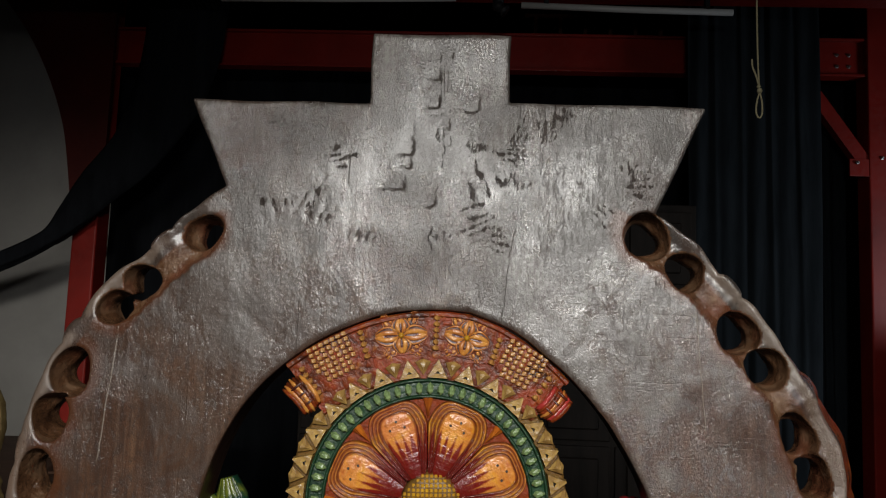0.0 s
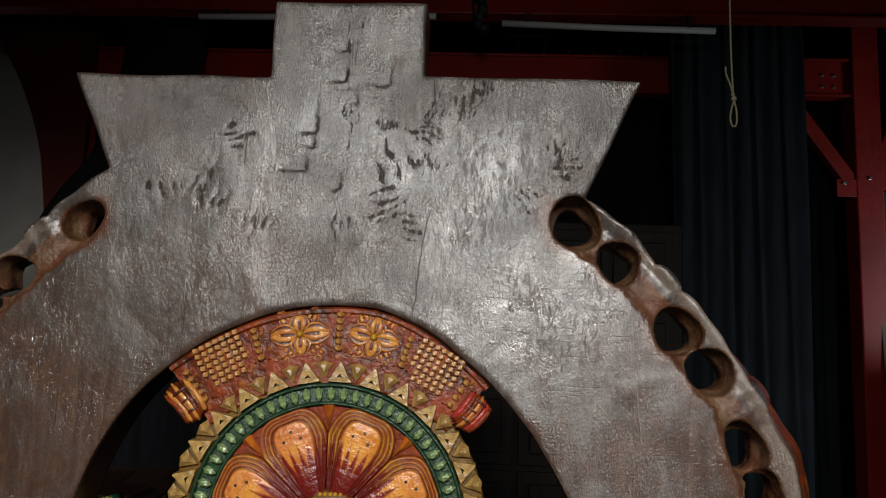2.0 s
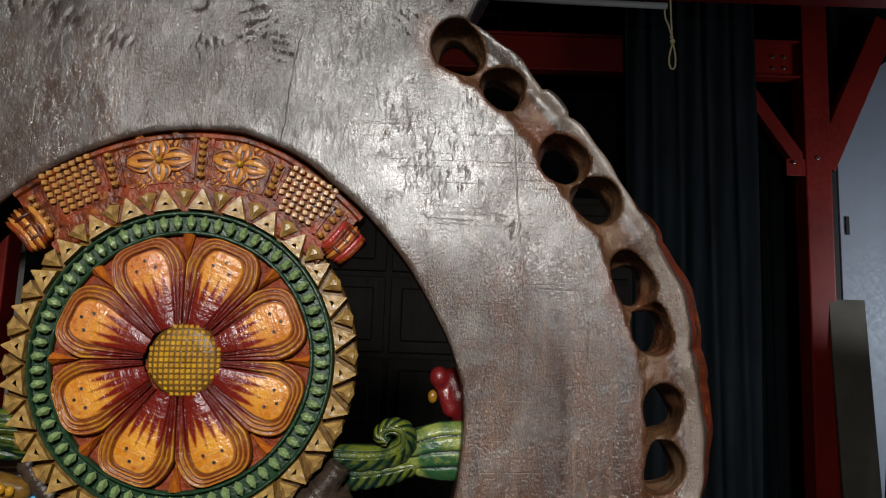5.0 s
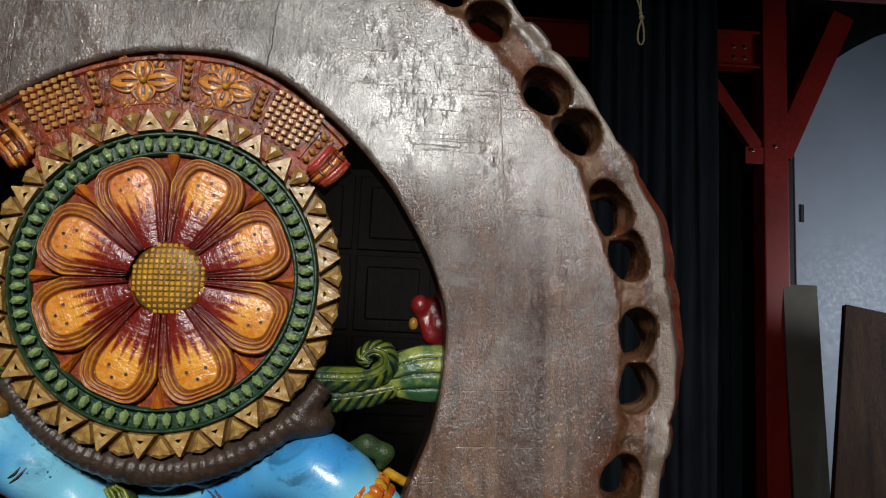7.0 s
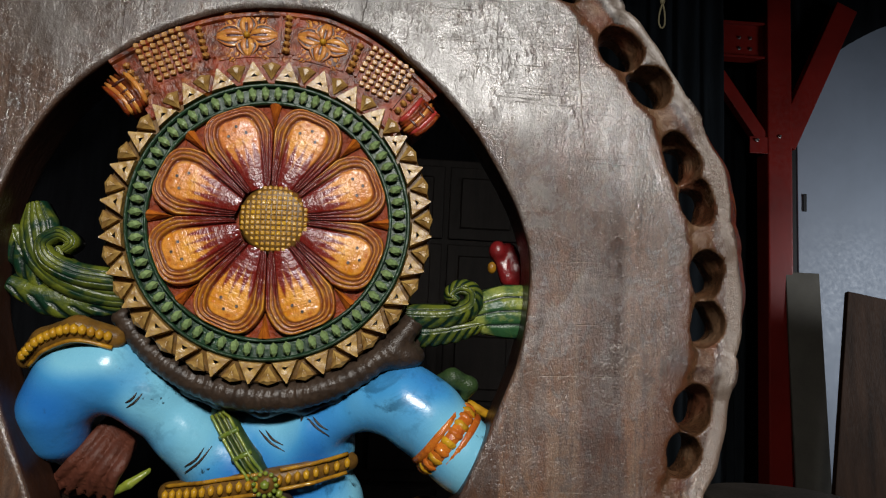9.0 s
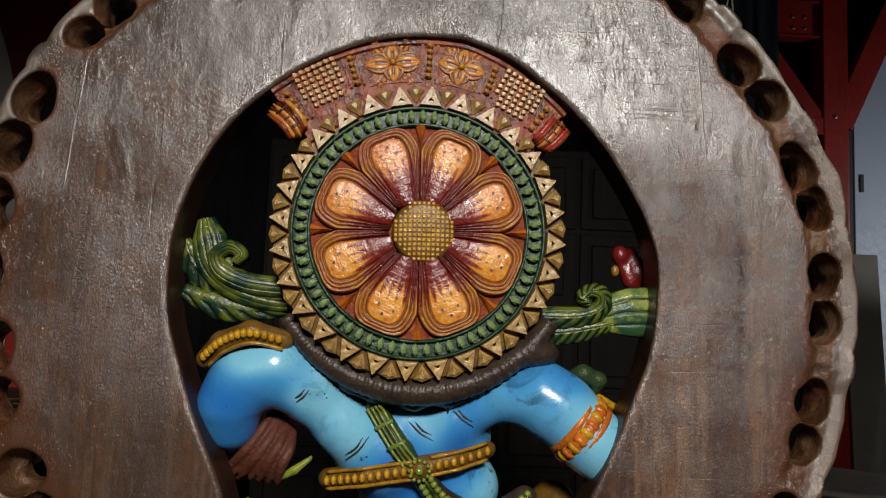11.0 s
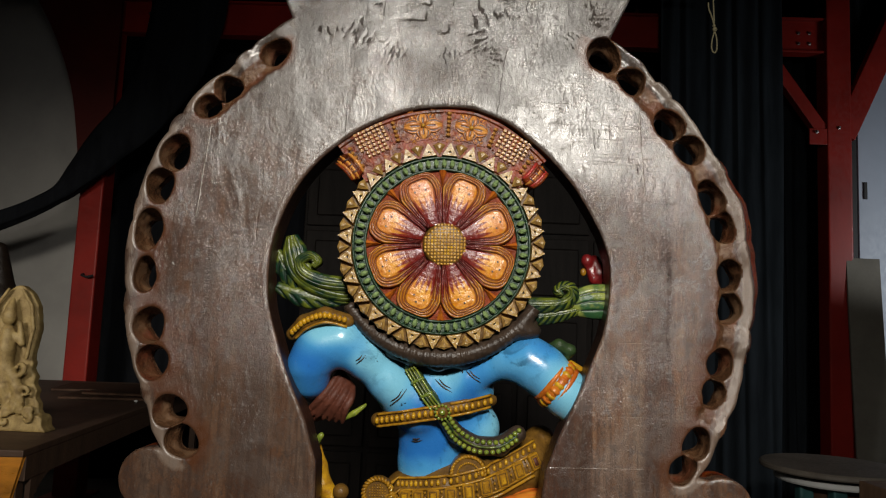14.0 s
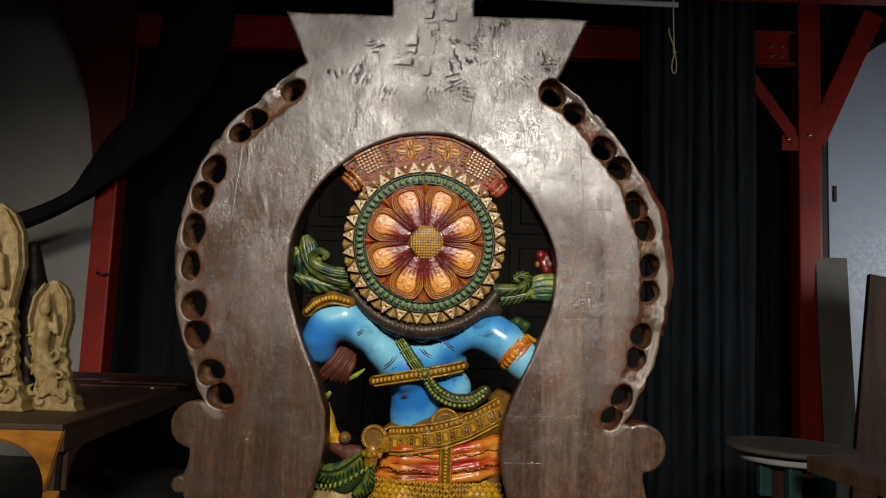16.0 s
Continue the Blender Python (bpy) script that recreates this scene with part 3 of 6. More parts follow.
def bar(a, b, w, d, bev=0.006):
    """A straight flat bar from a to b, w across and d deep in y."""
    a, b = Vector(a), Vector(b)
    L = (b - a).length
    ang = math.atan2(b.x - a.x, b.z - a.z)
    bm = bmesh.new()
    box(bm, (-w / 2, -d / 2, 0), (w / 2, d / 2, L), bev, 2, Matrix.Translation(a) @ Matrix.Rotation(ang, 4, "Y"))
    return bm


def bolt_mesh():
    bm = lathe([(0.013, 0.0), (0.013, 0.003), (0.009, 0.004), (0.009, 0.011), (0.007, 0.014)], 6)
    bmesh.ops.transform(bm, matrix=Matrix.Rotation(radians(90), 4, "X"), verts=bm.verts)
    return mesh_of("bolt", bm, M_BOLT)


BOLT = bolt_mesh()
p1 = post("steel_column", 2.457, 2.622, 4.65, 4.805, "red painted square steel column with bolted knee braces")
part("knee_brace", bar((2.47, 4.70, 2.60), (2.02, 4.70, 3.25), 0.085, 0.07), M_STEEL_RED, p1)
part("knee_brace", bar((2.58, 4.70, 2.62), (3.02, 4.70, 3.60), 0.15, 0.08), M_STEEL_RED, p1)
part("gusset_plate", bx((2.34, 4.655, 2.55), (2.46, 4.67, 2.66), 0.003), M_STEEL_RED, p1)
for bxx, bzz in ((2.385, 2.635), (2.535, 2.668)):
    part("bolt", BOLT, None, p1, "shiny zinc bolt head", pose(bxx, 4.648, bzz))
p2 = post("steel_column", -2.60, -2.44, 4.60, 4.755, "red painted square steel column before a pale wall")
bm = bmesh.new()
arc = curve([(-2.602, 4.62, 2.15), (-2.645, 4.62, 2.44), (-2.705, 4.62, 2.737), (-2.82, 4.62, 3.04), (-2.985, 4.62, 3.34), (-3.20, 4.62, 3.62)], 18)
rim = [[bm.verts.new((q[0], y, q[2])) for q in arc] + [bm.verts.new((-2.405, y, z)) for z in (3.62, 2.15)] for y in (4.565, 4.597)]
bm.faces.new(rim[0])
bm.faces.new(rim[1][::-1])
for k in range(len(rim[0])):
    r = (k + 1) % len(rim[0])
    bm.faces.new((rim[0][k], rim[0][r], rim[1][r], rim[1][k]))
bmesh.ops.recalc_face_normals(bm, faces=bm.faces)
part("haunch", bm, M_SHADED_RED, p2, "curved dark red haunch with shade in its colour")
part("hook", tube(curve([(-2.52, 4.60, 1.47), (-2.51, 4.56, 1.46), (-2.47, 4.55, 1.45), (-2.43, 4.55, 1.46)], 8), 0.008, 8), M_BLACK, p2)

b1 = thing("cross_beam", "dark red steel beam spanning between the columns", "steel beam")
part("web", bx((-2.44, 4.70, 3.21), (2.457, 4.715, 3.43), 0.0), M_STEEL_RED, b1)
part("bottom_flange", bx((-2.44, 4.665, 3.195), (2.457, 4.755, 3.210), 0.002), M_STEEL_RED, b1)
part("top_flange", bx((-2.44, 4.665, 3.430), (2.457, 4.755, 3.445), 0.002), M_STEEL_RED, b1)
for sx in (2.29, -2.26):
    for k in range(4):
        part("bolt", BOLT, None, b1, "small shiny bolt head", pose(sx + 0.075 * (k % 2), 4.699, 3.27 + 0.075 * (k // 2)))
b2 = thing("ceiling_beam", "red steel beam carrying pale tubes", "steel beam")
part("web", bx((-5.0, 4.02, 3.41), (5.0, 4.06, 3.62), 0.004), M_STEEL_RED, b2)
part("bottom_flange", bx((-5.0, 3.99, 3.395), (5.0, 4.10, 3.41), 0.003), M_STEEL_RED, b2)
for xa, xb, za, zb in ((-1.49, -0.14, 3.352, 3.374), (0.23, 1.40, 3.338, 3.312)):
    tb = thing("ceiling_tube", "thin white unlit tube clipped beneath a beam", "tube", "white tubes under the beam")
    part("tube_body", tube([(xa, 3.995, za), ((xa + xb) / 2, 3.995, (za + zb) / 2 - 0.004), (xb, 3.995, zb)], 0.018, 12), M_WHITE, tb, smooth=True)
    for q in (0.12, 0.88):
        part("clip", bx((xa + (xb - xa) * q - 0.012, 3.98, za + (zb - za) * q), (xa + (xb - xa) * q + 0.012, 4.02, 3.397), 0.001), M_BLACK, tb)
jb = thing("cable_knot", "black bundle of cables tied at the beam", "cable")
part("wrap", tube(curve([(0.10, 3.97, 3.50), (0.12, 3.96, 3.40), (0.09, 3.96, 3.33), (0.14, 3.95, 3.28)], 12), [0.02 + 0.02 * math.sin(i * 1.3) ** 2 for i in range(12)], 10), M_BLACK, jb, smooth=True)
part("cord", tube(curve([(0.06, 3.98, 3.60), (0.07, 3.97, 3.40), (0.10, 3.96, 3.30)], 9), 0.008, 6), M_BLACK, jb, smooth=True)
# slatted roof trusses beyond the beam, hardly lit
lad = thing("roof_ladder", "dark slatted steel truss beyond the beam", "truss")
for zz in (3.50, 3.66):
    part("rail", bx((0.3, 4.90, zz), (2.4, 4.93, zz + 0.02)), M_MAROON, lad)
for i in range(12):
    part("rung", bx((0.36 + i * 0.17, 4.905, 3.52), (0.385 + i * 0.17, 4.925, 3.66)), M_MAROON, lad)


def cloth(name, x0, x1, y, z0, z1, folds, depth, label, seed, mat=None):
    """A hanging curtain with irregular vertical folds and a little thickness."""
    rnd = random.Random(seed)
    ph = [(rnd.uniform(0.6, 1.6) * folds, rnd.uniform(0, 6.28), rnd.uniform(0.4, 1.0)) for _ in range(4)]
    bm = bmesh.new()
    nx, nz = 120, 16
    rows = []
    for j in range(nz + 1):
        v = j / nz
        row = []
        for i in range(nx + 1):
            u = i / nx
            f = sum(a * math.sin(w * u * 6.28 + p + 0.5 * math.sin(v * 3 + p)) for w, p, a in ph) / 2.4
            row.append(bm.verts.new((x0 + (x1 - x0) * u + 0.012 * math.sin(v * 5 + u * 30), y + depth * f * (1.15 - 0.35 * v), z0 + (z1 - z0) * v)))
        rows.append(row)
    for r0, r1 in zip(rows, rows[1:]):
        for i in range(nx):
            bm.faces.new((r0[i], r0[i + 1], r1[i + 1], r1[i]))
    ob = new(name, mesh_of(name, bm, mat or M_BLACK_CLOTH, True))
    mod = ob.modifiers.new("thickness", "SOLIDIFY")
    mod.thickness = 0.006
    return tagged(ob, label, "curtain", "black curtains", "thing")


cloth("curtain", -2.70, 1.50, 5.25, 0.0, 4.25, 13, 0.05, "black cloth curtain hanging in soft folds to the floor", 3)
cloth("curtain", 1.46, 2.44, 4.93, 0.0, 4.1, 8, 0.035, "dark blue-black curtain beside the red column", 5, M_BLUE_CLOTH)
cloth("curtain", 1.295, 2.07, 4.46, 0.0, 4.2, 6, 0.016, "blue-black cloth curtain hanging in front of the beam", 9, M_BLUE_CLOTH)
cloth("curtain", 2.66, 2.84, 5.15, 0.0, 4.1, 3, 0.02, "narrow black curtain behind the pale door", 7)

structure("wall_partition", (-5.0, 5.45, 0.0), (-2.62, 5.55, 4.3), M_WALL, "pale grey plastered wall in dim light")


def swag():
    """Black cloth drawn aside and twisted to a thin tail across the column."""
    line = curve([(-1.90, 4.50, 4.25), (-1.93, 4.49, 3.2), (-2.13, 4.48, 2.62), (-2.37, 4.47, 2.32), (-2.535, 4.47, 2.125), (-2.69, 4.47, 1.975), (-3.00, 4.47, 1.82), (-3.6, 4.48, 1.62)], 46)
    radii = np.interp(np.linspace(0, 1, 46), [0, 0.143, 0.286, 0.43, 0.57, 0.714, 0.857, 1], [0.28, 0.24, 0.165, 0.125, 0.09, 0.052, 0.058, 0.08])
    bm = bmesh.new()
    rings, n = [], 22
    for i, (p, r) in enumerate(zip(line, radii)):
        t = line[min(i + 1, 45)] - line[max(i - 1, 0)]
        t = t / np.linalg.norm(t)
        side = np.array((-t[2], 0.0, t[0]))
        ring = []
        for k in range(n):
            a = math.tau * k / n
            rr = r * (1 + 0.16 * math.sin(5 * a + i * 0.16))
            q = p + side * math.cos(a) * rr + np.array((0, 1, 0)) * math.sin(a) * min(rr, 0.07)
            ring.append(bm.verts.new(q))
        rings.append(ring)
    for r0, r1 in zip(rings, rings[1:]):
        for k in range(n):
            bm.faces.new((r0[k], r0[(k + 1) % n], r1[(k + 1) % n], r1[k]))
    bm.faces.new(rings[0])
    bm.faces.new(rings[-1][::-1])
    bmesh.ops.recalc_face_normals(bm, faces=bm.faces)
    ob = new("tied_curtain", mesh_of("tied_curtain", bm, M_BLACK_CLOTH, True))
    return tagged(ob, "black cloth drawn aside into a twisted tail", "curtain", kind="thing")


swag()

d1 = thing("panel_door", "white painted door with a small dark latch hole", "door")
part("leaf", bx((2.76, 4.84, 0.0), (3.75, 4.88, 3.95), 0.004), M_DOOR, d1)
part("latch_hole", bx((2.79, 4.828, 2.22), (2.815, 4.842, 2.34), 0.004), M_BLACK, d1)
part("frame", bx((2.70, 4.85, 0.0), (2.755, 4.90, 3.95), 0.003), M_BLACK, d1)


def door_corner_sheet():
    """Black sheet over the top corner of the door, its lower edge in one curve."""
    edge = curve([(2.70, 0, 2.62), (2.735, 0, 2.82), (2.785, 0, 3.00), (2.86, 0, 3.16), (2.97, 0, 3.29), (3.14, 0, 3.42), (3.38, 0, 3.55), (3.80, 0, 3.68)], 40)
    bm = bmesh.new()
    rows = []
    for i, p in enumerate(edge):
        row = []
        for j in range(9):
            v = j / 8
            row.append(bm.verts.new((p[0] - 0.10 * v * (1 - i / 39), 4.80 + 0.012 * math.sin(i * 0.9 + v * 3), p[2] + (4.2 - p[2]) * v)))
        rows.append(row)
    for r0, r1 in zip(rows, rows[1:]):
        for j in range(8):
            bm.faces.new((r0[j], r1[j], r1[j + 1], r0[j + 1]))
    ob = new("curtain", mesh_of("curtain", bm, M_BLACK_CLOTH, True))
    mod = ob.modifiers.new("thickness", "SOLIDIFY")
    mod.thickness = 0.008
    return tagged(ob, "black sheet over the white door's top corner", "curtain", "black curtains", "thing")


door_corner_sheet()
g1 = thing("fibreboard_sheet", "grey fibreboard sheet leaning against the white door", "board")
bm = bmesh.new()
box(bm, (-0.11, -0.009, 0.0), (0.11, 0.009, 1.79), 0.002, 1, pose(2.68, 4.52, 0.0, -4.5, 0, 0))
part("sheet", bm, M_BOARD, g1)
k1 = thing("leaning_plank", "wide dark stained plank leaning on the wall", "plank")
bm = bmesh.new()
box(bm, (0.0, -0.02, 0.0), (0.52, 0.02, 1.66), 0.005, 2, pose(2.47, 4.08, 0.012, -6.5, 9.0, 0))
part("board", bm, M_PLANK, k1)
bm = bmesh.new()
box(bm, (0.30, -0.022, 1.45), (0.42, -0.0205, 1.54), 0.0, 1, pose(2.47, 4.08, 0.012, -6.5, 9.0, 0))
part("paper_tag", bm, M_STONE, k1, "small pale paper tag")


# ---- dark cupboard behind the sculpture ----
cb = thing("dark_cupboard", "dark panelled wooden cupboard in deep shade", "cupboard")
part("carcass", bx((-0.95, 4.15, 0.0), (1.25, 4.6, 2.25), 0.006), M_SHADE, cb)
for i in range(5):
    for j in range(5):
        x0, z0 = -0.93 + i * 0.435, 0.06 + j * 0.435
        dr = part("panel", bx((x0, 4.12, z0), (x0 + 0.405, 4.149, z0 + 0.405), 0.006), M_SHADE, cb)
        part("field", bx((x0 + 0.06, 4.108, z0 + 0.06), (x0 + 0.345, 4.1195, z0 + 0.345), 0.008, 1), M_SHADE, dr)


# ---- the table with carvings ----
def arched_table():
    th = thing("work_table", "long dark table with a honey-coloured arched front", "table", at=pose(-1.30, 1.985, 0, 0, 0, 6.5))
    L, D, H = 1.5, 2.45, 0.786
    part("tabletop", bx((-L, 0, H - 0.022), (0.0, D, H), 0.004), M_TABLE, th)
    # front panel with an arch cut out
    bm = bmesh.new()
    n = 24
    a0, a1, spring, crown, bend = -L + 0.05, -0.048, 0.555, 0.732, 0.17
    top = [(-L + (L - 0.002) * (0.5 - 0.5 * math.cos(math.pi * i / n)), H - 0.0225) for i in range(n + 1)]
    arch = []
    for i in range(n + 1):
        half = (a1 - a0) / 2
        if i <= 10:
            q = math.pi / 2 * i / 10
            x, up = -half + bend * (1 - math.cos(q)), math.sin(q)
        elif i >= n - 10:
            q = math.pi / 2 * (n - i) / 10
            x, up = half - bend * (1 - math.cos(q)), math.sin(q)
        else:
            x, up = -half + bend + (2 * half - 2 * bend) * (i - 10) / (n - 20), 1.0
        arch.append(((a0 + a1) / 2 + x, spring + (crown - spring) * up))
    for y in (0.004, 0.026):
        for i in range(n):
            vs = [bm.verts.new((p[0], y, p[1])) for p in (arch[i], arch[i + 1], top[i + 1], top[i])]
            bm.faces.new(vs if y < 0.01 else vs[::-1])
        for xa, xb in ((-L, a0), (a1, -0.002)):
            vs = [bm.verts.new((q, y, w)) for q, w in ((xa, 0.0), (xb, 0.0), (xb, spring), (xa, spring + 0.0))]
            bm.faces.new(vs if y < 0.01 else vs[::-1])
    for i in range(n):
        vs = [bm.verts.new((p[0], y, p[1])) for p, y in ((arch[i], 0.004), (arch[i], 0.026), (arch[i + 1], 0.026), (arch[i + 1], 0.004))]
        bm.faces.new(vs)
    vs = [bm.verts.new(c) for c in ((a1, 0.004, 0), (a1, 0.026, 0), (a1, 0.026, spring), (a1, 0.004, spring))]
    bm.faces.new(vs)
    bmesh.ops.remove_doubles(bm, verts=bm.verts, dist=1e-5)
    part("arched_front", bm, M_YWOOD, th, "honey-varnished arched front panel")
    # side rail and corner brackets
    bm = bmesh.new()
    box(bm, (-0.022, 0.03, H - 0.10), (-0.002, D, H - 0.0225), 0.003)
    part("side_rail", bm, M_TABLE, th)
    for y in (0.03, D - 0.08):
        part("leg", bx((-0.06, y, 0.0), (-0.024, y + 0.05, H - 0.0225), 0.004), M_TABLE, th)
        part("leg", bx((-L + 0.01, y, 0.0), (-L + 0.06, y + 0.05, H - 0.0225), 0.004), M_TABLE, th)
    bm = bmesh.new()
    n = 10
    for i in range(n):
        a, b = i / n, (i + 1) / n
        za, zb = [H - 0.1 - 0.14 * (1 - math.sqrt(1 - (1 - q) ** 2)) for q in (a, b)]
        box(bm, (-0.020, 0.08 + 0.16 * a, za), (-0.004, 0.08 + 0.16 * b, H - 0.0995))
    part("corner_bracket", bm, M_TABLE, th)
    return th


arched_table()
rb = random.Random(4)
for i, (x, y, w, d, a) in enumerate(((-1.72, 3.55, 0.50, 0.34, 9), (-1.66, 3.62, 0.46, 0.30, 3), (-1.95, 3.95, 0.55, 0.40, 14))):
    z = 0.786 + (0.0135 if i == 1 else 0)
    bm = bmesh.new()
    box(bm, (-w / 2, -d / 2, 0), (w / 2, d / 2, 0.012), 0.002, 1)
    ob = thing("flat_board", "dusty dark board lying on the table", "board", "boards on the table", at=pose(x, y, z + 0.001, 0, 0, a))
    part("sheet", bm, M_PLANK, ob)
bm = bmesh.new()
blob(bm, (-1.545, 3.33, 0.794), (0.010, 0.008, 0.006))
tagged(new("pebble", mesh_of("pebble", bm, M_WHITE, True)), "small white chip on the dark table", "pebble")


def smin(a, b, k):
    h = np.clip(0.5 + 0.5 * (b - a) / k, 0, 1)
    return b + (a - b) * h - k * h * (1 - h)


class Form:
    """Builds rounded solids from primitives on distance grids, one closed skin for each material."""

    def __init__(self, lo, hi, step):
        self.step, self.lo, self.hi, self.todo = step, np.array(lo), np.array(hi), []

    def add(self, fn, lo, hi, mat, k=0.004):
        self.todo.append((fn, np.maximum(np.array(lo), self.lo), np.minimum(np.array(hi), self.hi), mat, k))

    def rod(self, pts, radii, mat, k=0.01, squash=1.0):
        """Chain of tapered capsules."""
        for (a, b), (ra, rb_) in zip(zip(pts, pts[1:]), zip(radii, radii[1:])):
            def fn(x, y, z, a=np.array(a, np.float32), b=np.array(b, np.float32), ra=ra, rb_=rb_):
                ab = b - a
                t = np.clip(((x - a[0]) * ab[0] + (y - a[1]) * ab[1] + (z - a[2]) * ab[2]) / float(ab @ ab), 0, 1)
                dd = np.sqrt((x - a[0] - t * ab[0]) ** 2 + ((y - a[1] - t * ab[1]) / squash) ** 2 + (z - a[2] - t * ab[2]) ** 2)
                return dd - (ra + (rb_ - ra) * t)
            R = max(ra, rb_)
            self.add(fn, np.minimum(a, b) - R, np.maximum(a, b) + R, mat, k)

    def ball(self, c, r, mat, k=0.006):
        self.add(lambda x, y, z: (np.sqrt(((x - c[0]) / r[0]) ** 2 + ((y - c[1]) / r[1]) ** 2 + ((z - c[2]) / r[2]) ** 2) - 1) * min(r),
                 np.array(c) - np.array(r), np.array(c) + np.array(r), mat, k)

    def one(self, name, mat, mats):
        todo = [q for q in self.todo if q[3] == mat]
        lo = np.min([q[1] for q in todo], 0) - 3 * self.step
        hi = np.max([q[2] for q in todo], 0) + 3 * self.step
        ax = [np.arange(lo[k], hi[k] + self.step, self.step, dtype=np.float32) for k in range(3)]
        d = np.full(tuple(len(a) for a in ax), 0.05, np.float32)
        for fn, l, h, _, k in todo:
            sl = []
            for q in range(3):
                i, j = np.searchsorted(ax[q], (l[q] - 0.025, h[q] + 0.025))
                sl.append(slice(i, max(i + 1, j)))
            sl = tuple(sl)
            X = np.meshgrid(*[ax[q][sl[q]] for q in range(3)], indexing="ij", sparse=True)
            d[sl] = smin(d[sl], np.broadcast_to(fn(*X), d[sl].shape), k)
        for k in range(3):
            for e in (0, -1):
                edge = [slice(None)] * 3
                edge[k] = e
                d[tuple(edge)] = np.maximum(d[tuple(edge)], 0.001)
        return skin(name, d, lo, self.step, 0, mats)

    def mesh(self, name, mats):
        used = sorted({q[3] for q in self.todo})
        if len(used) == 1:
            return self.one(name, used[0], mats)
        bm = bmesh.new()
        for mt in used:
            n = len(bm.faces)
            me = self.one(name, mt, [])
            bm.from_mesh(me)
            bpy.data.meshes.remove(me)
            bm.faces.ensure_lookup_table()
            for f in bm.faces[n:]:
                f.material_index, f.smooth = mt, True
        return mesh_of(name, bm, mats)


def cream_carving(x, y, top, w, lean, seed, label):
    """Bare wooden carving: a figure before a leaf-shaped back, over a base of curling scrolls that runs out to one side."""
    rnd = random.Random(seed)
    z0 = 0.787
    h = top - z0
    f = Form((x - 2 * w, y - 0.12, z0 - 0.01), (x + 2.4 * w, y + 0.13, top + 0.03), 0.0048)
    rows, wide = [0, 0.06, 0.18, 0.40, 0.52, 0.70, 0.86, 0.95, 1.0], [1.10, 1.05, 0.84, 0.86, 0.80, 1.0, 0.86, 0.55, 0.12]

    def half(v):
        return w * np.interp(v, rows, wide)

    def middle(v):
        return x + lean * np.clip(0.45 - v, 0, 1) / 0.45

    def slab(X, Y, Z):
        v = np.clip((Z - z0) / h, 0, 1)
        d = np.maximum(np.abs(X - middle(v)) - half(v) - 0.004 * np.sin(Z * 130) * (v < 0.5), np.abs(Y - y - 0.035) - 0.018 - 0.02 * (v < 0.12))
        return np.maximum(np.maximum(d * 0.8, z0 - Z), Z - top)
    f.add(slab, (x - 1.3 * w, y - 0.1, z0), (x + 2.0 * w, y + 0.1, top), 0, 0.008)
    # figure: legs, body, head, arms
    at = lambda u, v, out: (float(middle(v)) + u * w, y - out, z0 + v * h)
    s = h / 0.5
    f.rod([at(-0.25, 0.16, 0.0), at(-0.30, 0.30, 0.014), at(-0.12, 0.42, 0.016), at(-0.05, 0.56, 0.020), at(-0.08, 0.68, 0.014)], [0.018 * s, 0.022 * s, 0.024 * s, 0.027 * s, 0.022 * s], 0, 0.008)
    f.rod([at(0.20, 0.14, 0.0), at(0.26, 0.30, 0.010), at(0.05, 0.44, 0.016)], [0.016 * s, 0.020 * s, 0.020 * s], 0, 0.006)
    f.ball(at(-0.06, 0.78, 0.022), (0.024 * s, 0.022, 0.030 * s), 0, 0.004)
    f.rod([at(-0.06, 0.84, 0.018), at(-0.04, 0.90, 0.010)], [0.017 * s, 0.007], 0, 0.004)
    f.rod([at(-0.25, 0.66, 0.014), at(-0.55, 0.56, 0.010), at(-0.30, 0.46, 0.024)], [0.012 * s, 0.011 * s, 0.009 * s], 0, 0.003)
    f.rod([at(0.15, 0.66, 0.014), at(0.50, 0.60, 0.010), at(0.36, 0.74, 0.012)], [0.012 * s, 0.011 * s, 0.009 * s], 0, 0.003)
    for k in range(4):
        f.rod([at(-0.34, 0.60 - 0.035 * k, 0.022), at(-0.04, 0.575 - 0.035 * k, 0.034), at(0.22, 0.60 - 0.035 * k, 0.020)], [0.004, 0.005, 0.004], 0, 0.002)
    # border and scrolls
    for side in (-1, 1):
        f.rod([at(side * 0.72, 0.50, 0.004), at(side * 0.90, 0.70, 0.004), at(side * 0.74, 0.86, 0.004), at(side * 0.30, 0.97, 0.004)], [0.007, 0.007, 0.007, 0.006], 0, 0.003)
    for i in range(int(15 * s)):
        v = 0.03 + 0.50 * rnd.random()
        q = rnd.uniform(-0.82, 0.82) * float(np.interp(v, rows, wide))
        big, turn, way = rnd.uniform(0.018, 0.034) * s, rnd.uniform(0, 6.28), rnd.choice((-1, 1))
        c = np.array(at(q, v, 0.012))
        pts = [tuple(c + np.array((math.cos(turn + way * k * 0.75), -0.35 * (1 - k / 9), math.sin(turn + way * k * 0.75))) * np.array((1, 0.02 / big, 1)) * big * (1 - k / 10)) for k in range(9)]
        f.rod(pts, [0.005 + 0.0045 * math.sin(math.pi * min(1, k / 6)) for k in range(9)], 0, 0.002)
    return tagged(new("wood_carving", f.mesh("wood_carving", [M_CREAM])), label, "carving", "cream carvings on the table")


cream_carving(-1.575, 2.32, 1.304, 0.085, 0.055, 8, "small cream bare-wood carving with a leaf-shaped back")
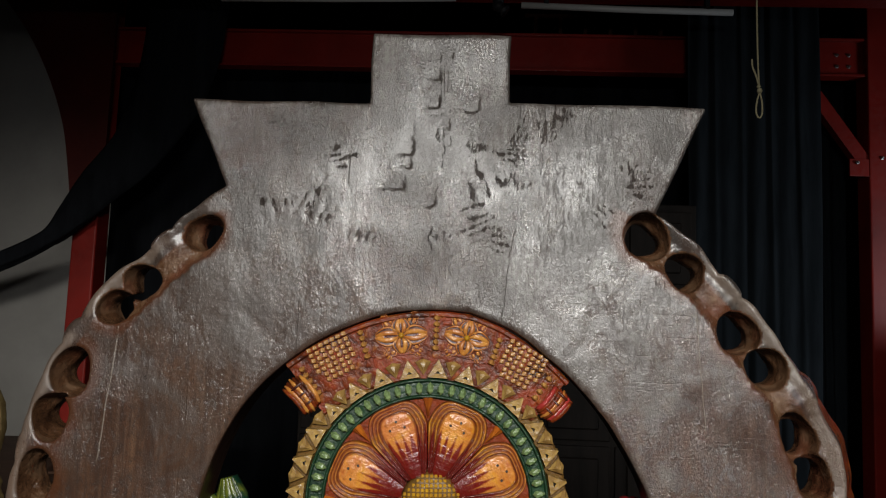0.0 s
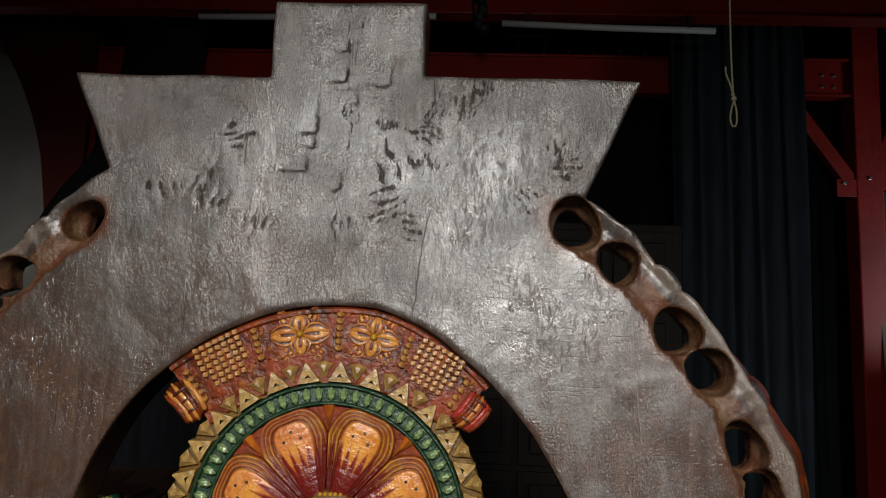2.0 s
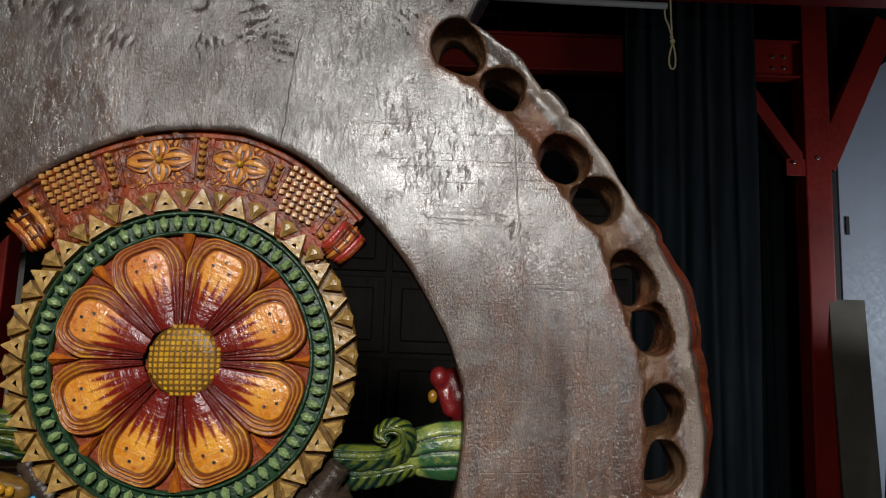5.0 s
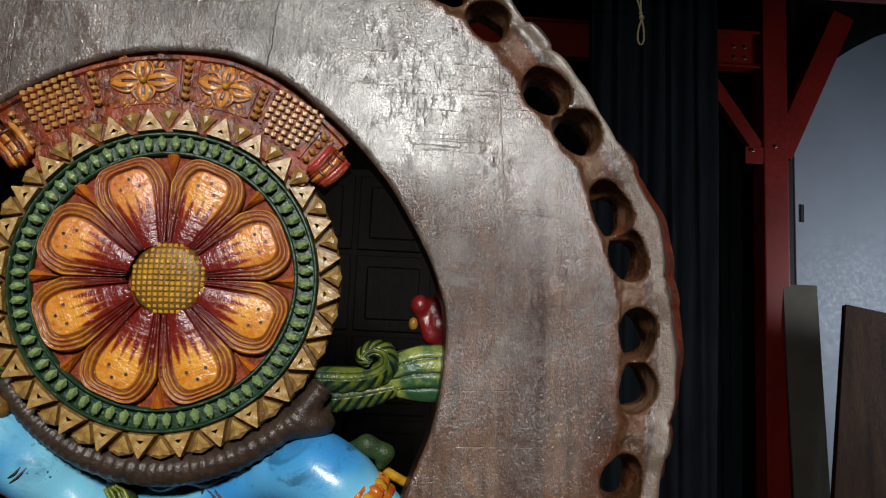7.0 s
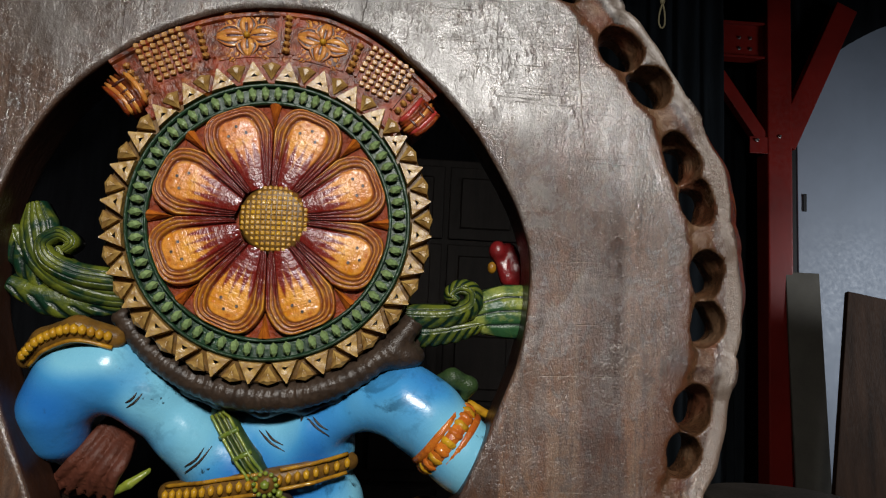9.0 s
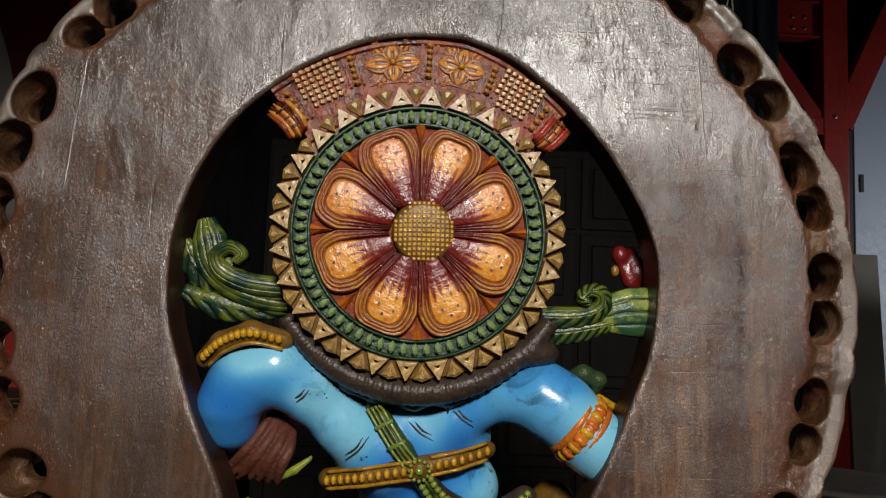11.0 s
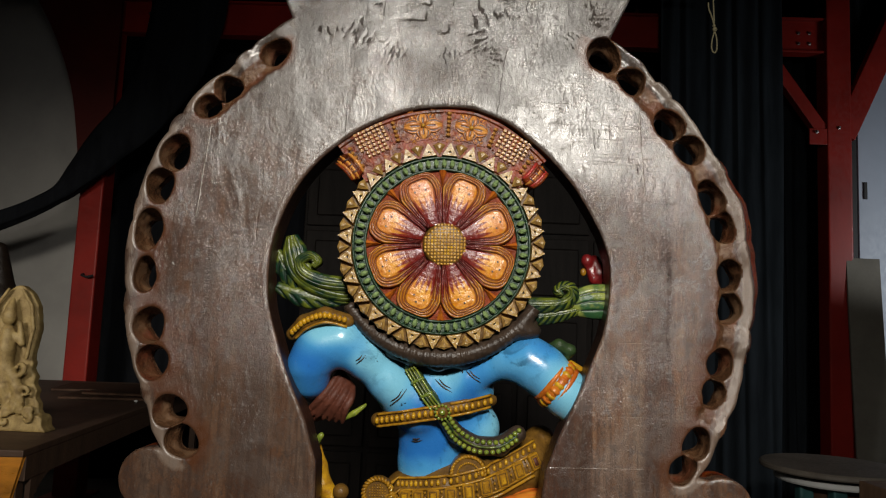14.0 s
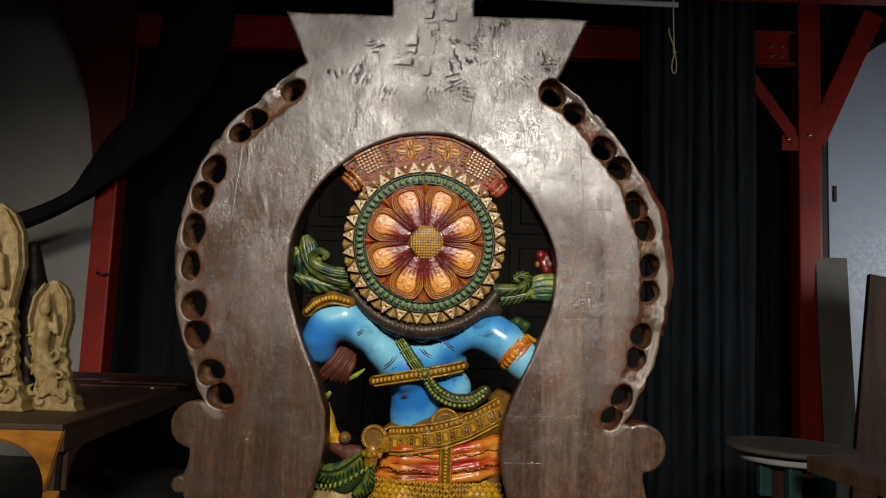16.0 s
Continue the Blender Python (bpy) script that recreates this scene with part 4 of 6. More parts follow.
cream_carving(-1.785, 2.24, 1.60, 0.128, 0.05, 21, "tall cream bare-wood carving on the dark table")
dk = Form((-1.88, 2.46, 0.78), (-1.66, 2.64, 1.50), 0.008)
dk.rod([(-1.77, 2.55, 0.80), (-1.775, 2.55, 1.25), (-1.80, 2.55, 1.45)], [0.07, 0.06, 0.028], 0, 0.02)
tagged(new("dark_carving", dk.mesh("dark_carving", [M_HAIR])), "dark unlit carved figure behind pale ones", "carving")


# ---- the stacked discs and the slab ----
def round_stand():
    th = thing("round_stand", "low stand with two dusty wooden discs on painted blocks", "stand", at=pose(1.70, 3.09, 0))
    part("top_disc", lathe([(0.10, 0.655), (0.293, 0.657), (0.300, 0.664), (0.300, 0.676), (0.293, 0.683), (0.12, 0.684)], 48), M_STONE, th, smooth=False)
    part("lower_disc", lathe([(0.10, 0.61), (0.235, 0.611), (0.24, 0.618), (0.24, 0.634), (0.232, 0.640), (0.12, 0.641)], 48), M_WHITE, th, "pale-rimmed lower disc")
    part("drum", lathe([(0.14, 0.0), (0.15, 0.02), (0.13, 0.2), (0.135, 0.60), (0.13, 0.608)], 24), M_PLANK, th)
    part("spacer", lathe([(0.09, 0.6415), (0.09, 0.6545)], 24), M_PLANK, th)
    for a in (200, 250, 300, 340):
        part("painted_block", bx((0.16 * math.cos(radians(a)) - 0.03, 0.16 * math.sin(radians(a)) - 0.03, 0.45), (0.16 * math.cos(radians(a)) + 0.03, 0.16 * math.sin(radians(a)) + 0.03, 0.608), 0.01), M_TEAL, th, "worn teal painted block")
    return th


round_stand()
s1 = thing("wood_slab_table", "thick brown wooden slab on a crate", "table", at=pose(1.515, 2.52, 0, 0, 0, 6))
part("slab", bx((0.0, -0.62, 0.655), (1.2, 0.0, 0.720), 0.006), M_SLAB, s1)
part("crate", bx((0.22, -0.55, 0.0), (1.1, -0.12, 0.654), 0.004), M_PLANK, s1)

# ---- string loop ----
st = thing("string_loop", "thin jute string with a knotted loop", "string")
rs = 0.0028
part("cord", tube(curve([(0.845, 2.13, 4.30), (0.846, 2.13, 3.2), (0.847, 2.13, 2.58), (0.848, 2.128, 2.38), (0.853, 2.13, 2.262)], 40), rs, 6), M_ROPE, st, smooth=True)
part("loose_end", tube(curve([(0.853, 2.126, 2.262), (0.842, 2.122, 2.30), (0.832, 2.124, 2.33), (0.831, 2.127, 2.355)], 14), rs, 6), M_ROPE, st, smooth=True)
part("loop", tube(curve([(0.853, 2.128, 2.255), (0.845, 2.128, 2.225), (0.843, 2.128, 2.195), (0.851, 2.128, 2.178), (0.860, 2.128, 2.19), (0.860, 2.128, 2.225), (0.854, 2.128, 2.255)], 28), rs, 6), M_ROPE, st, smooth=True)
bm = bmesh.new()
blob(bm, (0.853, 2.127, 2.26), (0.008, 0.008, 0.009))
blob(bm, (0.850, 2.126, 2.272), (0.006, 0.006, 0.005))
part("knot", bm, M_ROPE, st, smooth=True)

# ---- the carved back plate ----
PX, PY, PZ = -0.008, 0.815, 1.292
# gouged pockets along the rim: degrees, radius, half across, half along, radius of the hole through
POCKETS = ((55.6, 0.4405, 0.0235, 0.0250, 0.0165), (47.9, 0.4375, 0.0190, 0.0215, 0.0150), (35.9, 0.4360, 0.0210, 0.0240, 0.0165), (29.4, 0.4420, 0.0210, 0.0220, 0.0165),
           (18.5, 0.4430, 0.0195, 0.0255, 0.0150), (12.6, 0.4475, 0.0190, 0.0220, 0.0155), (2.9, 0.4475, 0.0180, 0.0220, 0.0150), (-3.5, 0.4485, 0.0175, 0.0225, 0.0155),
           (-14.6, 0.4480, 0.0185, 0.0230, 0.0135), (-20.3, 0.4520, 0.0175, 0.0200, 0.0150), (-30.3, 0.4600, 0.0185, 0.0215, 0.0150), (-35.6, 0.4640, 0.0175, 0.0200, 0.0140),
           (127.9, 0.4470, 0.0185, 0.0220, 0.0125), (140.0, 0.4535, 0.0195, 0.0205, 0.0180), (145.3, 0.4575, 0.0175, 0.0190, 0.0150), (156.6, 0.4595, 0.0215, 0.0265, 0.0185),
           (163.6, 0.4605, 0.0205, 0.0240, 0.0170), (172.5, 0.4575, 0.0205, 0.0275, 0.0180), (181.5, 0.4540, 0.0165, 0.0235, 0.0155), (191.5, 0.4505, 0.0225, 0.0245, 0.0165),
           (198.6, 0.4555, 0.0220, 0.0245, 0.0165), (208.6, 0.4545, 0.0235, 0.0225, 0.0130), (214.8, 0.4590, 0.0225, 0.0235, 0.0180))
# long lobes of the rim, one behind each pair of pockets, and the small knobs between them
LOBES = (69.0, 51.5, 32.7, 15.5, -0.3, -17.5, -33.5, 124.5, 142.3, 160.2, 177.5, 195.3, 212.0)
KNOBS = (60.2, 42.1, 24.2, 7.6, -9.1, -25.6, 133.4, 151.4, 169.0, 186.6, 203.7)


def rim_radius(a):
    return np.interp(a % 360, [0, 8, 16, 23, 27, 33, 45, 52, 60, 120, 132, 138, 142, 148, 157, 165, 172, 185, 192, 200, 210, 225, 315, 331, 340, 350.5, 356, 360],
                     [0.4825, 0.480, 0.481, 0.4785, 0.472, 0.4700, 0.4690, 0.4685, 0.472, 0.479, 0.477, 0.478, 0.484, 0.489, 0.4905, 0.4905, 0.489, 0.487, 0.487, 0.485, 0.489, 0.49, 0.488, 0.487, 0.487, 0.482, 0.484, 0.4825])


def away(a, c):
    """Degrees between two directions."""
    return np.abs((a - c + 180) % 360 - 180)


def opening_radius(a):
    """The upper opening, hand-cut in faint flats."""
    return np.interp(a % 360, [0, 8.5, 14.5, 22, 31, 40, 48, 60, 71, 80, 91, 101, 111, 125, 137, 150, 160, 180, 345, 360],
                     [0.2645, 0.2655, 0.2620, 0.2570, 0.2548, 0.2545, 0.2555, 0.2610, 0.2685, 0.2728, 0.2703, 0.2678, 0.2648, 0.2618, 0.2622, 0.2608, 0.2615, 0.2610, 0.2640, 0.2645])


def channel_depth(x, z):
    """Shallow trough that joins the pockets of one side and the upper ones of the other; it rises to lumps between the pairs."""
    r, a = np.sqrt((x - PX) ** 2 + (z - PZ) ** 2), np.degrees(np.arctan2(z - PZ, x - PX))
    rim = rim_radius(a) + 0.002
    total = np.zeros(np.broadcast(r, a).shape, np.float32)
    for a0, a1, angles, inner in ((-27.0, 57.5, [-28, -20, -10, 3, 10, 15.7, 20.4, 24.7, 29.3, 36, 44.5, 49.7, 58], [0.438, 0.436, 0.431, 0.427, 0.4275, 0.4225, 0.4225, 0.4235, 0.4165, 0.4130, 0.4158, 0.4180, 0.410]),
                                  (125.5, 146.5, [124, 128, 136, 142, 147], [0.430, 0.4200, 0.422, 0.426, 0.434])):
        ri = np.interp(a, angles, inner) + 0.0012 * np.sin(a * 1.3) + 0.0008 * np.sin(a * 3.1)
        ends = np.clip((a - a0) / 2.5, 0, 1) * np.clip((a1 - a) / 2.5, 0, 1)
        lump = sum(np.clip(1 - (away(a, k) / 3.4) ** 2, 0, 1) for k in KNOBS)
        d = np.minimum(np.minimum((r - ri) * 0.85, 0.0100), 0.0035 + (rim - 0.004 - r) * 0.55)
        d = d - lump * (0.0045 + 0.0016 * wob(x, 0.0, z, 190.0, 5.0)) * np.clip((r - ri) / 0.014, 0, 1)
        total = np.maximum(total, np.clip(d, 0, 0.012) * ends * (r < rim + 0.02))
    return total


def inner_half_width(z):
    return np.interp(z, [0.45, 0.52, 0.62, 0.74, 0.853, 0.90, 0.955, 1.01, 1.065, 1.145, 1.215, 1.25],
                     [0.0, 0.12, 0.19, 0.215, 0.190, 0.175, 0.167, 0.172, 0.191, 0.227, 0.2515, 0.2575])


# chips split out of the crown: centre, half size
CHIPS = ((-0.016, 1.850, 0.010, 0.013), (-0.018, 1.820, 0.013, 0.018), (0.023, 1.818, 0.020, 0.019), (-0.009, 1.800, 0.017, 0.006), (-0.002, 1.788, 0.009, 0.010),
         (-0.048, 1.768, 0.013, 0.023), (-0.049, 1.740, 0.012, 0.010), (0.002, 1.869, 0.006, 0.005), (-0.072, 1.716, 0.028, 0.013), (-0.205, 1.790, 0.012, 0.009), (-0.018, 1.700, 0.012, 0.016))
# ragged torn places: centre, half size, lean
TEARS = ((-0.148, 1.690, 0.018, 0.036, 0.3), (-0.097, 1.640, 0.014, 0.028, 0.3), (0.047, 1.719, 0.022, 0.034, -0.5), (0.036, 1.661, 0.036, 0.014, -0.4),
         (0.092, 1.782, 0.010, 0.026, 0.1), (0.078, 1.748, 0.026, 0.010, 0.3), (0.086, 1.718, 0.014, 0.016, 0.0), (0.120, 1.762, 0.008, 0.044, 0.1), (0.073, 1.642, 0.020, 0.012, 0.2),
         (0.136, 1.790, 0.008, 0.026, 0.2), (0.216, 1.740, 0.010, 0.018, 0.0), (0.228, 1.713, 0.022, 0.014, 0.0), (0.190, 1.669, 0.026, 0.012, 0.8), (-0.197, 1.678, 0.016, 0.016, 0.0),
         (-0.113, 1.739, 0.026, 0.012, -0.2), (-0.001, 1.752, 0.007, 0.032, 0.0), (0.038, 1.763, 0.006, 0.022, -0.2), (-0.010, 1.640, 0.010, 0.022, 0.0))


def torn_places(x, z):
    best = np.zeros(np.broadcast(x, z).shape, np.float32)
    wx = x + 0.0060 * wob(x, 0.0, z, 95.0, 3.0) + 0.0022 * wob(x, 0.0, z, 310.0, 1.0)
    wz = z + 0.0045 * wob(x, 0.0, z, 120.0, 7.0)
    for i, (cx, cz, rx_, rz_, lean) in enumerate(TEARS):
        u, v = (wx - cx) * math.cos(lean) - (wz - cz) * math.sin(lean), (wx - cx) * math.sin(lean) + (wz - cz) * math.cos(lean)
        if rx_ > rz_:
            u, v, rx_, rz_ = v, u, rz_, rx_
        for k, (off, slide, size) in enumerate(((-0.75, 0.25, 0.7), (0.0, -0.1, 1.15), (0.70, 0.35, 0.6), (1.4, -0.4, 0.5))):
            slide = slide if (i + k) % 2 else -slide
            best = np.maximum(best, 1 - ((u - off * rx_) / max(0.0030, 0.30 * rx_)) ** 2 - ((v - slide * rz_) / (size * rz_)) ** 2)
    return np.clip(best, 0, 1)


def chip_depth(x, z):
    """Depth of the split-out chips, and how close the broken edge is."""
    deep = np.zeros(np.broadcast(x, z).shape, np.float32)
    edge = np.zeros_like(deep)
    for i, (cx, cz, w, h) in enumerate(CHIPS):
        u = (x - cx + 0.0012 * wob(x, 0.0, z, 330.0, i)) / w
        v = (z - cz + 0.0012 * wob(x, 0.0, z, 290.0, i + 4.0)) / h
        inside = (np.abs(u) < 1) & (np.abs(v) < 1)
        slope = np.clip((u - v) / 2.0, 0, 1) ** 1.3 * min(0.0040, 0.27 * min(w, h))
        deep = np.where(inside, np.maximum(deep, slope), deep)
        wall = np.maximum(np.where((np.abs(u - 1.04) < 0.0016 / w) & (np.abs(v) < 1.05), 1, 0), np.where((np.abs(v + 1.04) < 0.0016 / h) & (np.abs(u) < 1.05) & (u > -0.5), 1, 0))
        edge = np.maximum(edge, wall)
    return deep, edge


def back_plate():
    step = 0.0023
    lo, hi = (-0.525, PY - 0.012, 0.09), (0.51, PY + 0.078, 1.91)
    x, y, z = grid_of(lo, hi, step)
    X2, Z2 = x[:, :, :], z[:, :, :]
    rx, rz = X2 - PX, Z2 - PZ
    r = np.sqrt(rx * rx + rz * rz)
    th = np.degrees(np.arctan2(rz, rx)) % 360
    # rim with the lobes of the flames carved on the far side
    scal = np.full(th.shape, -0.0042)
    for c in LOBES:
        scal = np.maximum(scal, -0.0042 + 0.0062 * np.sqrt(np.clip(1 - (away(th, c) / 6.9) ** 2, 0, 1)))
    for c in KNOBS:
        scal = np.maximum(scal, -0.0042 + 0.0062 * np.sqrt(np.clip(1 - (away(th, c) / 2.1) ** 2, 0, 1)))
    outer = r - (rim_radius(th) + scal + 0.0010 * np.sin(np.radians(th) * 31) + 0.0007 * np.sin(np.radians(th) * 67 + 1.0))
    crown = np.maximum(np.abs(X2 - 0.001) - np.interp(Z2, [1.60, 1.693, 1.810], [0.215, 0.254, 0.308]), np.maximum(Z2 - 1.8095 - 0.002 * np.sin(X2 * 9), 1.6 - Z2))
    stub = np.maximum(np.abs(X2 + 0.006 - 0.01 * (Z2 - 1.85)) - 0.0835, np.maximum(Z2 - 1.894, 1.7 - Z2))
    foot = np.maximum(np.abs(X2 + 0.004) - 0.438 - 0.004 * np.sin(Z2 * 60), np.maximum(Z2 - 1.01, 0.10 - Z2))
    d2 = np.minimum(np.minimum(outer, crown), np.minimum(stub, foot))
    for cx, cz, cr in ((-0.432, 0.973, 0.046), (0.428, 0.968, 0.046), (-0.452, 0.860, 0.016), (0.428, 0.83, 0.025), (-0.44, 0.70, 0.05), (0.43, 0.72, 0.05)):
        d2 = np.minimum(d2, np.sqrt((X2 - cx) ** 2 + (Z2 - cz) ** 2) - cr)
    hole = np.where(Z2 > 1.18, r - opening_radius(th), 0.05)
    low = np.maximum(np.abs(X2 + 0.006 + 0.03 * np.clip(1.05 - Z2, 0, 0.25)) - inner_half_width(Z2), np.maximum(Z2 - 1.25, 0.45 - Z2))
    gap = np.minimum(hole, low)
    d2 = np.maximum(d2, -gap)
    d2 = d2 + 0.0012 * wob(X2, 0.0, Z2, 42.0)
    back = PY + 0.0007 * wob(X2, 0.0, Z2, 10.0, 2.0) + chip_depth(X2, Z2)[0]
    # the rim falls away towards its knobbly outer edge
    fall = np.clip((r - rim_radius(th) + 0.012) / 0.020, 0, 1) ** 2 * np.clip((1.665 - Z2) / 0.03, 0, 1) * np.clip((Z2 - 1.02) / 0.04, 0, 1)
    back = back + fall * (0.007 + 0.003 * np.sin(np.radians(th) * 18.0 + 0.6) + 0.0015 * np.sin(np.radians(th) * 47.0))
    chan = channel_depth(X2, Z2)
    back = back + chan
    back = back + 0.0009 * torn_places(X2, Z2) * (0.6 + 0.6 * wob(X2, 0.0, Z2, 420.0, 1.0))
    thick = 0.062
    flare = (0.58 + 0.12 * np.sin(np.radians(th) * 9.0)) * np.clip(y - PY - 0.012, 0, 0.035) * np.clip((gap - 0.05) / 0.05, 0, 1) * np.where(np.cos(np.radians(th)) > 0, 1.0, 0.55) * np.clip((1.60 - Z2) / 0.10, 0, 1)
    side = d2 - flare
    face = np.maximum(back - y, y - PY - thick)
    k = 0.006
    hh = np.clip(0.5 - 0.5 * (face - side) / k, 0, 1)
    d = face + (side - face) * hh + k * hh * (1 - hh)
    mat = np.zeros(d.shape, np.int8)
    mat[np.broadcast_to((y > PY + 0.021) & (gap > 0.04), d.shape)] = 2
    mat[np.broadcast_to((chan > 0.0022) & (y < PY + 0.021) & (r < rim_radius(th) - 0.024), d.shape)] = 1
    mat[np.broadcast_to((gap < 0.02) & (y > PY + 0.004), d.shape)] = 3

    gx, gz = x.ravel(), z.ravel()

    def window(cx, cz, reach):
        i0, i1 = np.searchsorted(gx, (cx - reach, cx + reach))
        k0, k1 = np.searchsorted(gz, (cz - reach, cz + reach))
        return (slice(i0, i1), slice(None), slice(k0, k1)), x[i0:i1], y, z[:, :, k0:k1]

    def cut(sl, e, k=0.006, inner=True):
        if inner:
            mat[sl][(e < 0.0015) & np.broadcast_to(y > PY + 0.003, e.shape)] = 1
        d[sl] = -smin(-d[sl], e, k)

    def polar(xx, zz):
        return np.sqrt((xx - PX) ** 2 + (zz - PZ) ** 2), np.degrees(np.arctan2(zz - PZ, xx - PX))
    for i, (a, rad, across, along, big) in enumerate(POCKETS):
        hx, hz = PX + rad * math.cos(radians(a)), PZ + rad * math.sin(radians(a))
        sl, xx, yy, zz = window(hx, hz, 0.045)
        ca, sa = math.cos(radians(a)), math.sin(radians(a))
        ru, tu = (xx - hx) * ca + (zz - hz) * sa, (zz - hz) * ca - (xx - hx) * sa
        turn = np.arctan2(tu, ru)
        ragged = 1 + 0.05 * np.sin(2 * turn + i) + 0.04 * np.sin(3 * turn + 2.1 * i)
        q = np.sqrt((ru / (1.10 * across)) ** 2 + (tu / (1.16 * along)) ** 2) / ragged
        e = ((q ** 2.5 + (np.maximum(yy - PY, 0) / 0.046) ** 2.5) ** 0.4 - 1) * 0.019
        cut(sl, e, 0.0018)
        cut(sl, np.sqrt((ru + 0.001) ** 2 + (tu * 0.9) ** 2) - big * (1 + 0.12 * np.sin(3 * turn + a)) - 0.10 * np.clip(yy - PY - 0.022, 0, 0.03), 0.003)
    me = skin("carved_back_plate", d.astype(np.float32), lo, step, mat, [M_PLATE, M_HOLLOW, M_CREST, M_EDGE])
    co = np.empty(3 * len(me.vertices), np.float32)
    me.vertices.foreach_get("co", co)
    vx, vy, vz = co.reshape(-1, 3).T
    vr, vt = polar(vx, vz)
    near = np.full(len(vx), 1.0)
    for a, rad, across, along, big in POCKETS:
        ca, sa = math.cos(radians(a)), math.sin(radians(a))
        ux, uz = vx - PX - rad * ca, vz - PZ - rad * sa
        q = np.sqrt(((ux * ca + uz * sa) / across) ** 2 + ((uz * ca - ux * sa) / along) ** 2)
        near = np.minimum(near, (q - 1) * 0.021)
    deep = channel_depth(vx, vz)
    near = np.where(deep > 0.0004, np.minimum(near, 0.004), near)
    marks = {"torn": np.maximum(torn_places(vx, vz), 0.5 * chip_depth(vx, vz)[1]),
             "stain": np.clip(1.2 - near / np.where(vz < 1.32, 0.030, 0.021), 0, 1) * np.where(vr < rim_radius(vt) - 0.022, 1.0, 0.25),
             "dust": np.clip((vr - rim_radius(vt) + 0.022) / 0.012, 0, 1) * np.clip((0.024 - near) / 0.012, 0, 1) * np.clip((1.66 - vz) / 0.05, 0, 1) * np.clip((0.512 - vr) / 0.012, 0, 1)}
    for key, val in marks.items():
        me.attributes.new(key, "FLOAT", "POINT").data.foreach_set("value", val.astype(np.float32))
    return me


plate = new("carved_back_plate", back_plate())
tagged(plate, "horseshoe-shaped varnished wooden back plate with hollowed rim", "back plate", kind="thing")
ped = thing("pedestal", "plain dark wooden pedestal under the sculpture", "pedestal")
part("block", bx((-0.56, 0.72, 0.0), (0.55, 1.25, 0.094), 0.008), M_PLANK, ped)

# ---- the painted statue seen from behind ----
S_BLUE, S_GOLD, S_HAIR, S_GREEN, S_ORANGE, S_YELLOW, S_MAROON, S_OLIVE, S_DARKO, S_FROND, S_SKIRT, S_CREAM = range(12)
STATUE_MATS = [M_BLUE, M_DARKGOLD, M_HAIR, M_LEAF, M_ORANGE, M_YELLOW, M_MAROON, M_LEAFLINE, M_SEEDGAP, M_FROND, M_SKIRT, M_CREAM]


def plume_form(spine, widths, bulge, lines, barbs=0, side=-1):
    """A carved strand along a spine: arched across, cut by lengthwise lines, feathered by barbs on one edge."""
    n, ms = 72, 30
    sp = np.array(curve(spine, n))
    wd = np.interp(np.linspace(0, 1, n), np.linspace(0, 1, len(widths)), widths)
    tan = np.gradient(sp, axis=0)
    tan /= np.linalg.norm(tan[:, (0, 2)], axis=1)[:, None] + 1e-9
    bm = bmesh.new()
    lay = bm.verts.layers.float.new("groove")
    rows = []
    for i in range(n):
        u = i / (n - 1)
        nx, nz = -tan[i, 2], tan[i, 0]
        row = []
        for j in range(ms + 1):
            s = -1 + 2 * j / ms
            q = s * side
            w = wd[i]
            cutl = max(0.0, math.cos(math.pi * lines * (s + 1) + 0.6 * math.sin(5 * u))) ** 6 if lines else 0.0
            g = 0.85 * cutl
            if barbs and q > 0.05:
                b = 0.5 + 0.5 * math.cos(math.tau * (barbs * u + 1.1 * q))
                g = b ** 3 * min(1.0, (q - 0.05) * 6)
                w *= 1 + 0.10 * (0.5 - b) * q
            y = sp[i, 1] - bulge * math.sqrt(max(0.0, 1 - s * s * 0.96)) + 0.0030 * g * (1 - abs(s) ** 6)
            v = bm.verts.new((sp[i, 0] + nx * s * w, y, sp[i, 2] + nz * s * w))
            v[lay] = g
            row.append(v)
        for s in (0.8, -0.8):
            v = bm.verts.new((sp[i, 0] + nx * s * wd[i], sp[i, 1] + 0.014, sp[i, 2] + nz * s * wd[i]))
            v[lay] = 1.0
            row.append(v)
        rows.append(row)
    k = len(rows[0])
    for r0, r1 in zip(rows, rows[1:]):
        for j in range(k):
            bm.faces.new((r0[j], r0[(j + 1) % k], r1[(j + 1) % k], r1[j]))
    bm.faces.new(rows[0])
    bm.faces.new(rows[-1][::-1])
    bmesh.ops.recalc_face_normals(bm, faces=bm.faces)
    return bm


def plume(name, spine, widths, bulge, lines, parent, mat, barbs=0, side=-1, label=""):
    return part(name, plume_form(spine, widths, bulge, lines, barbs, side), mat, parent, label, smooth=True)


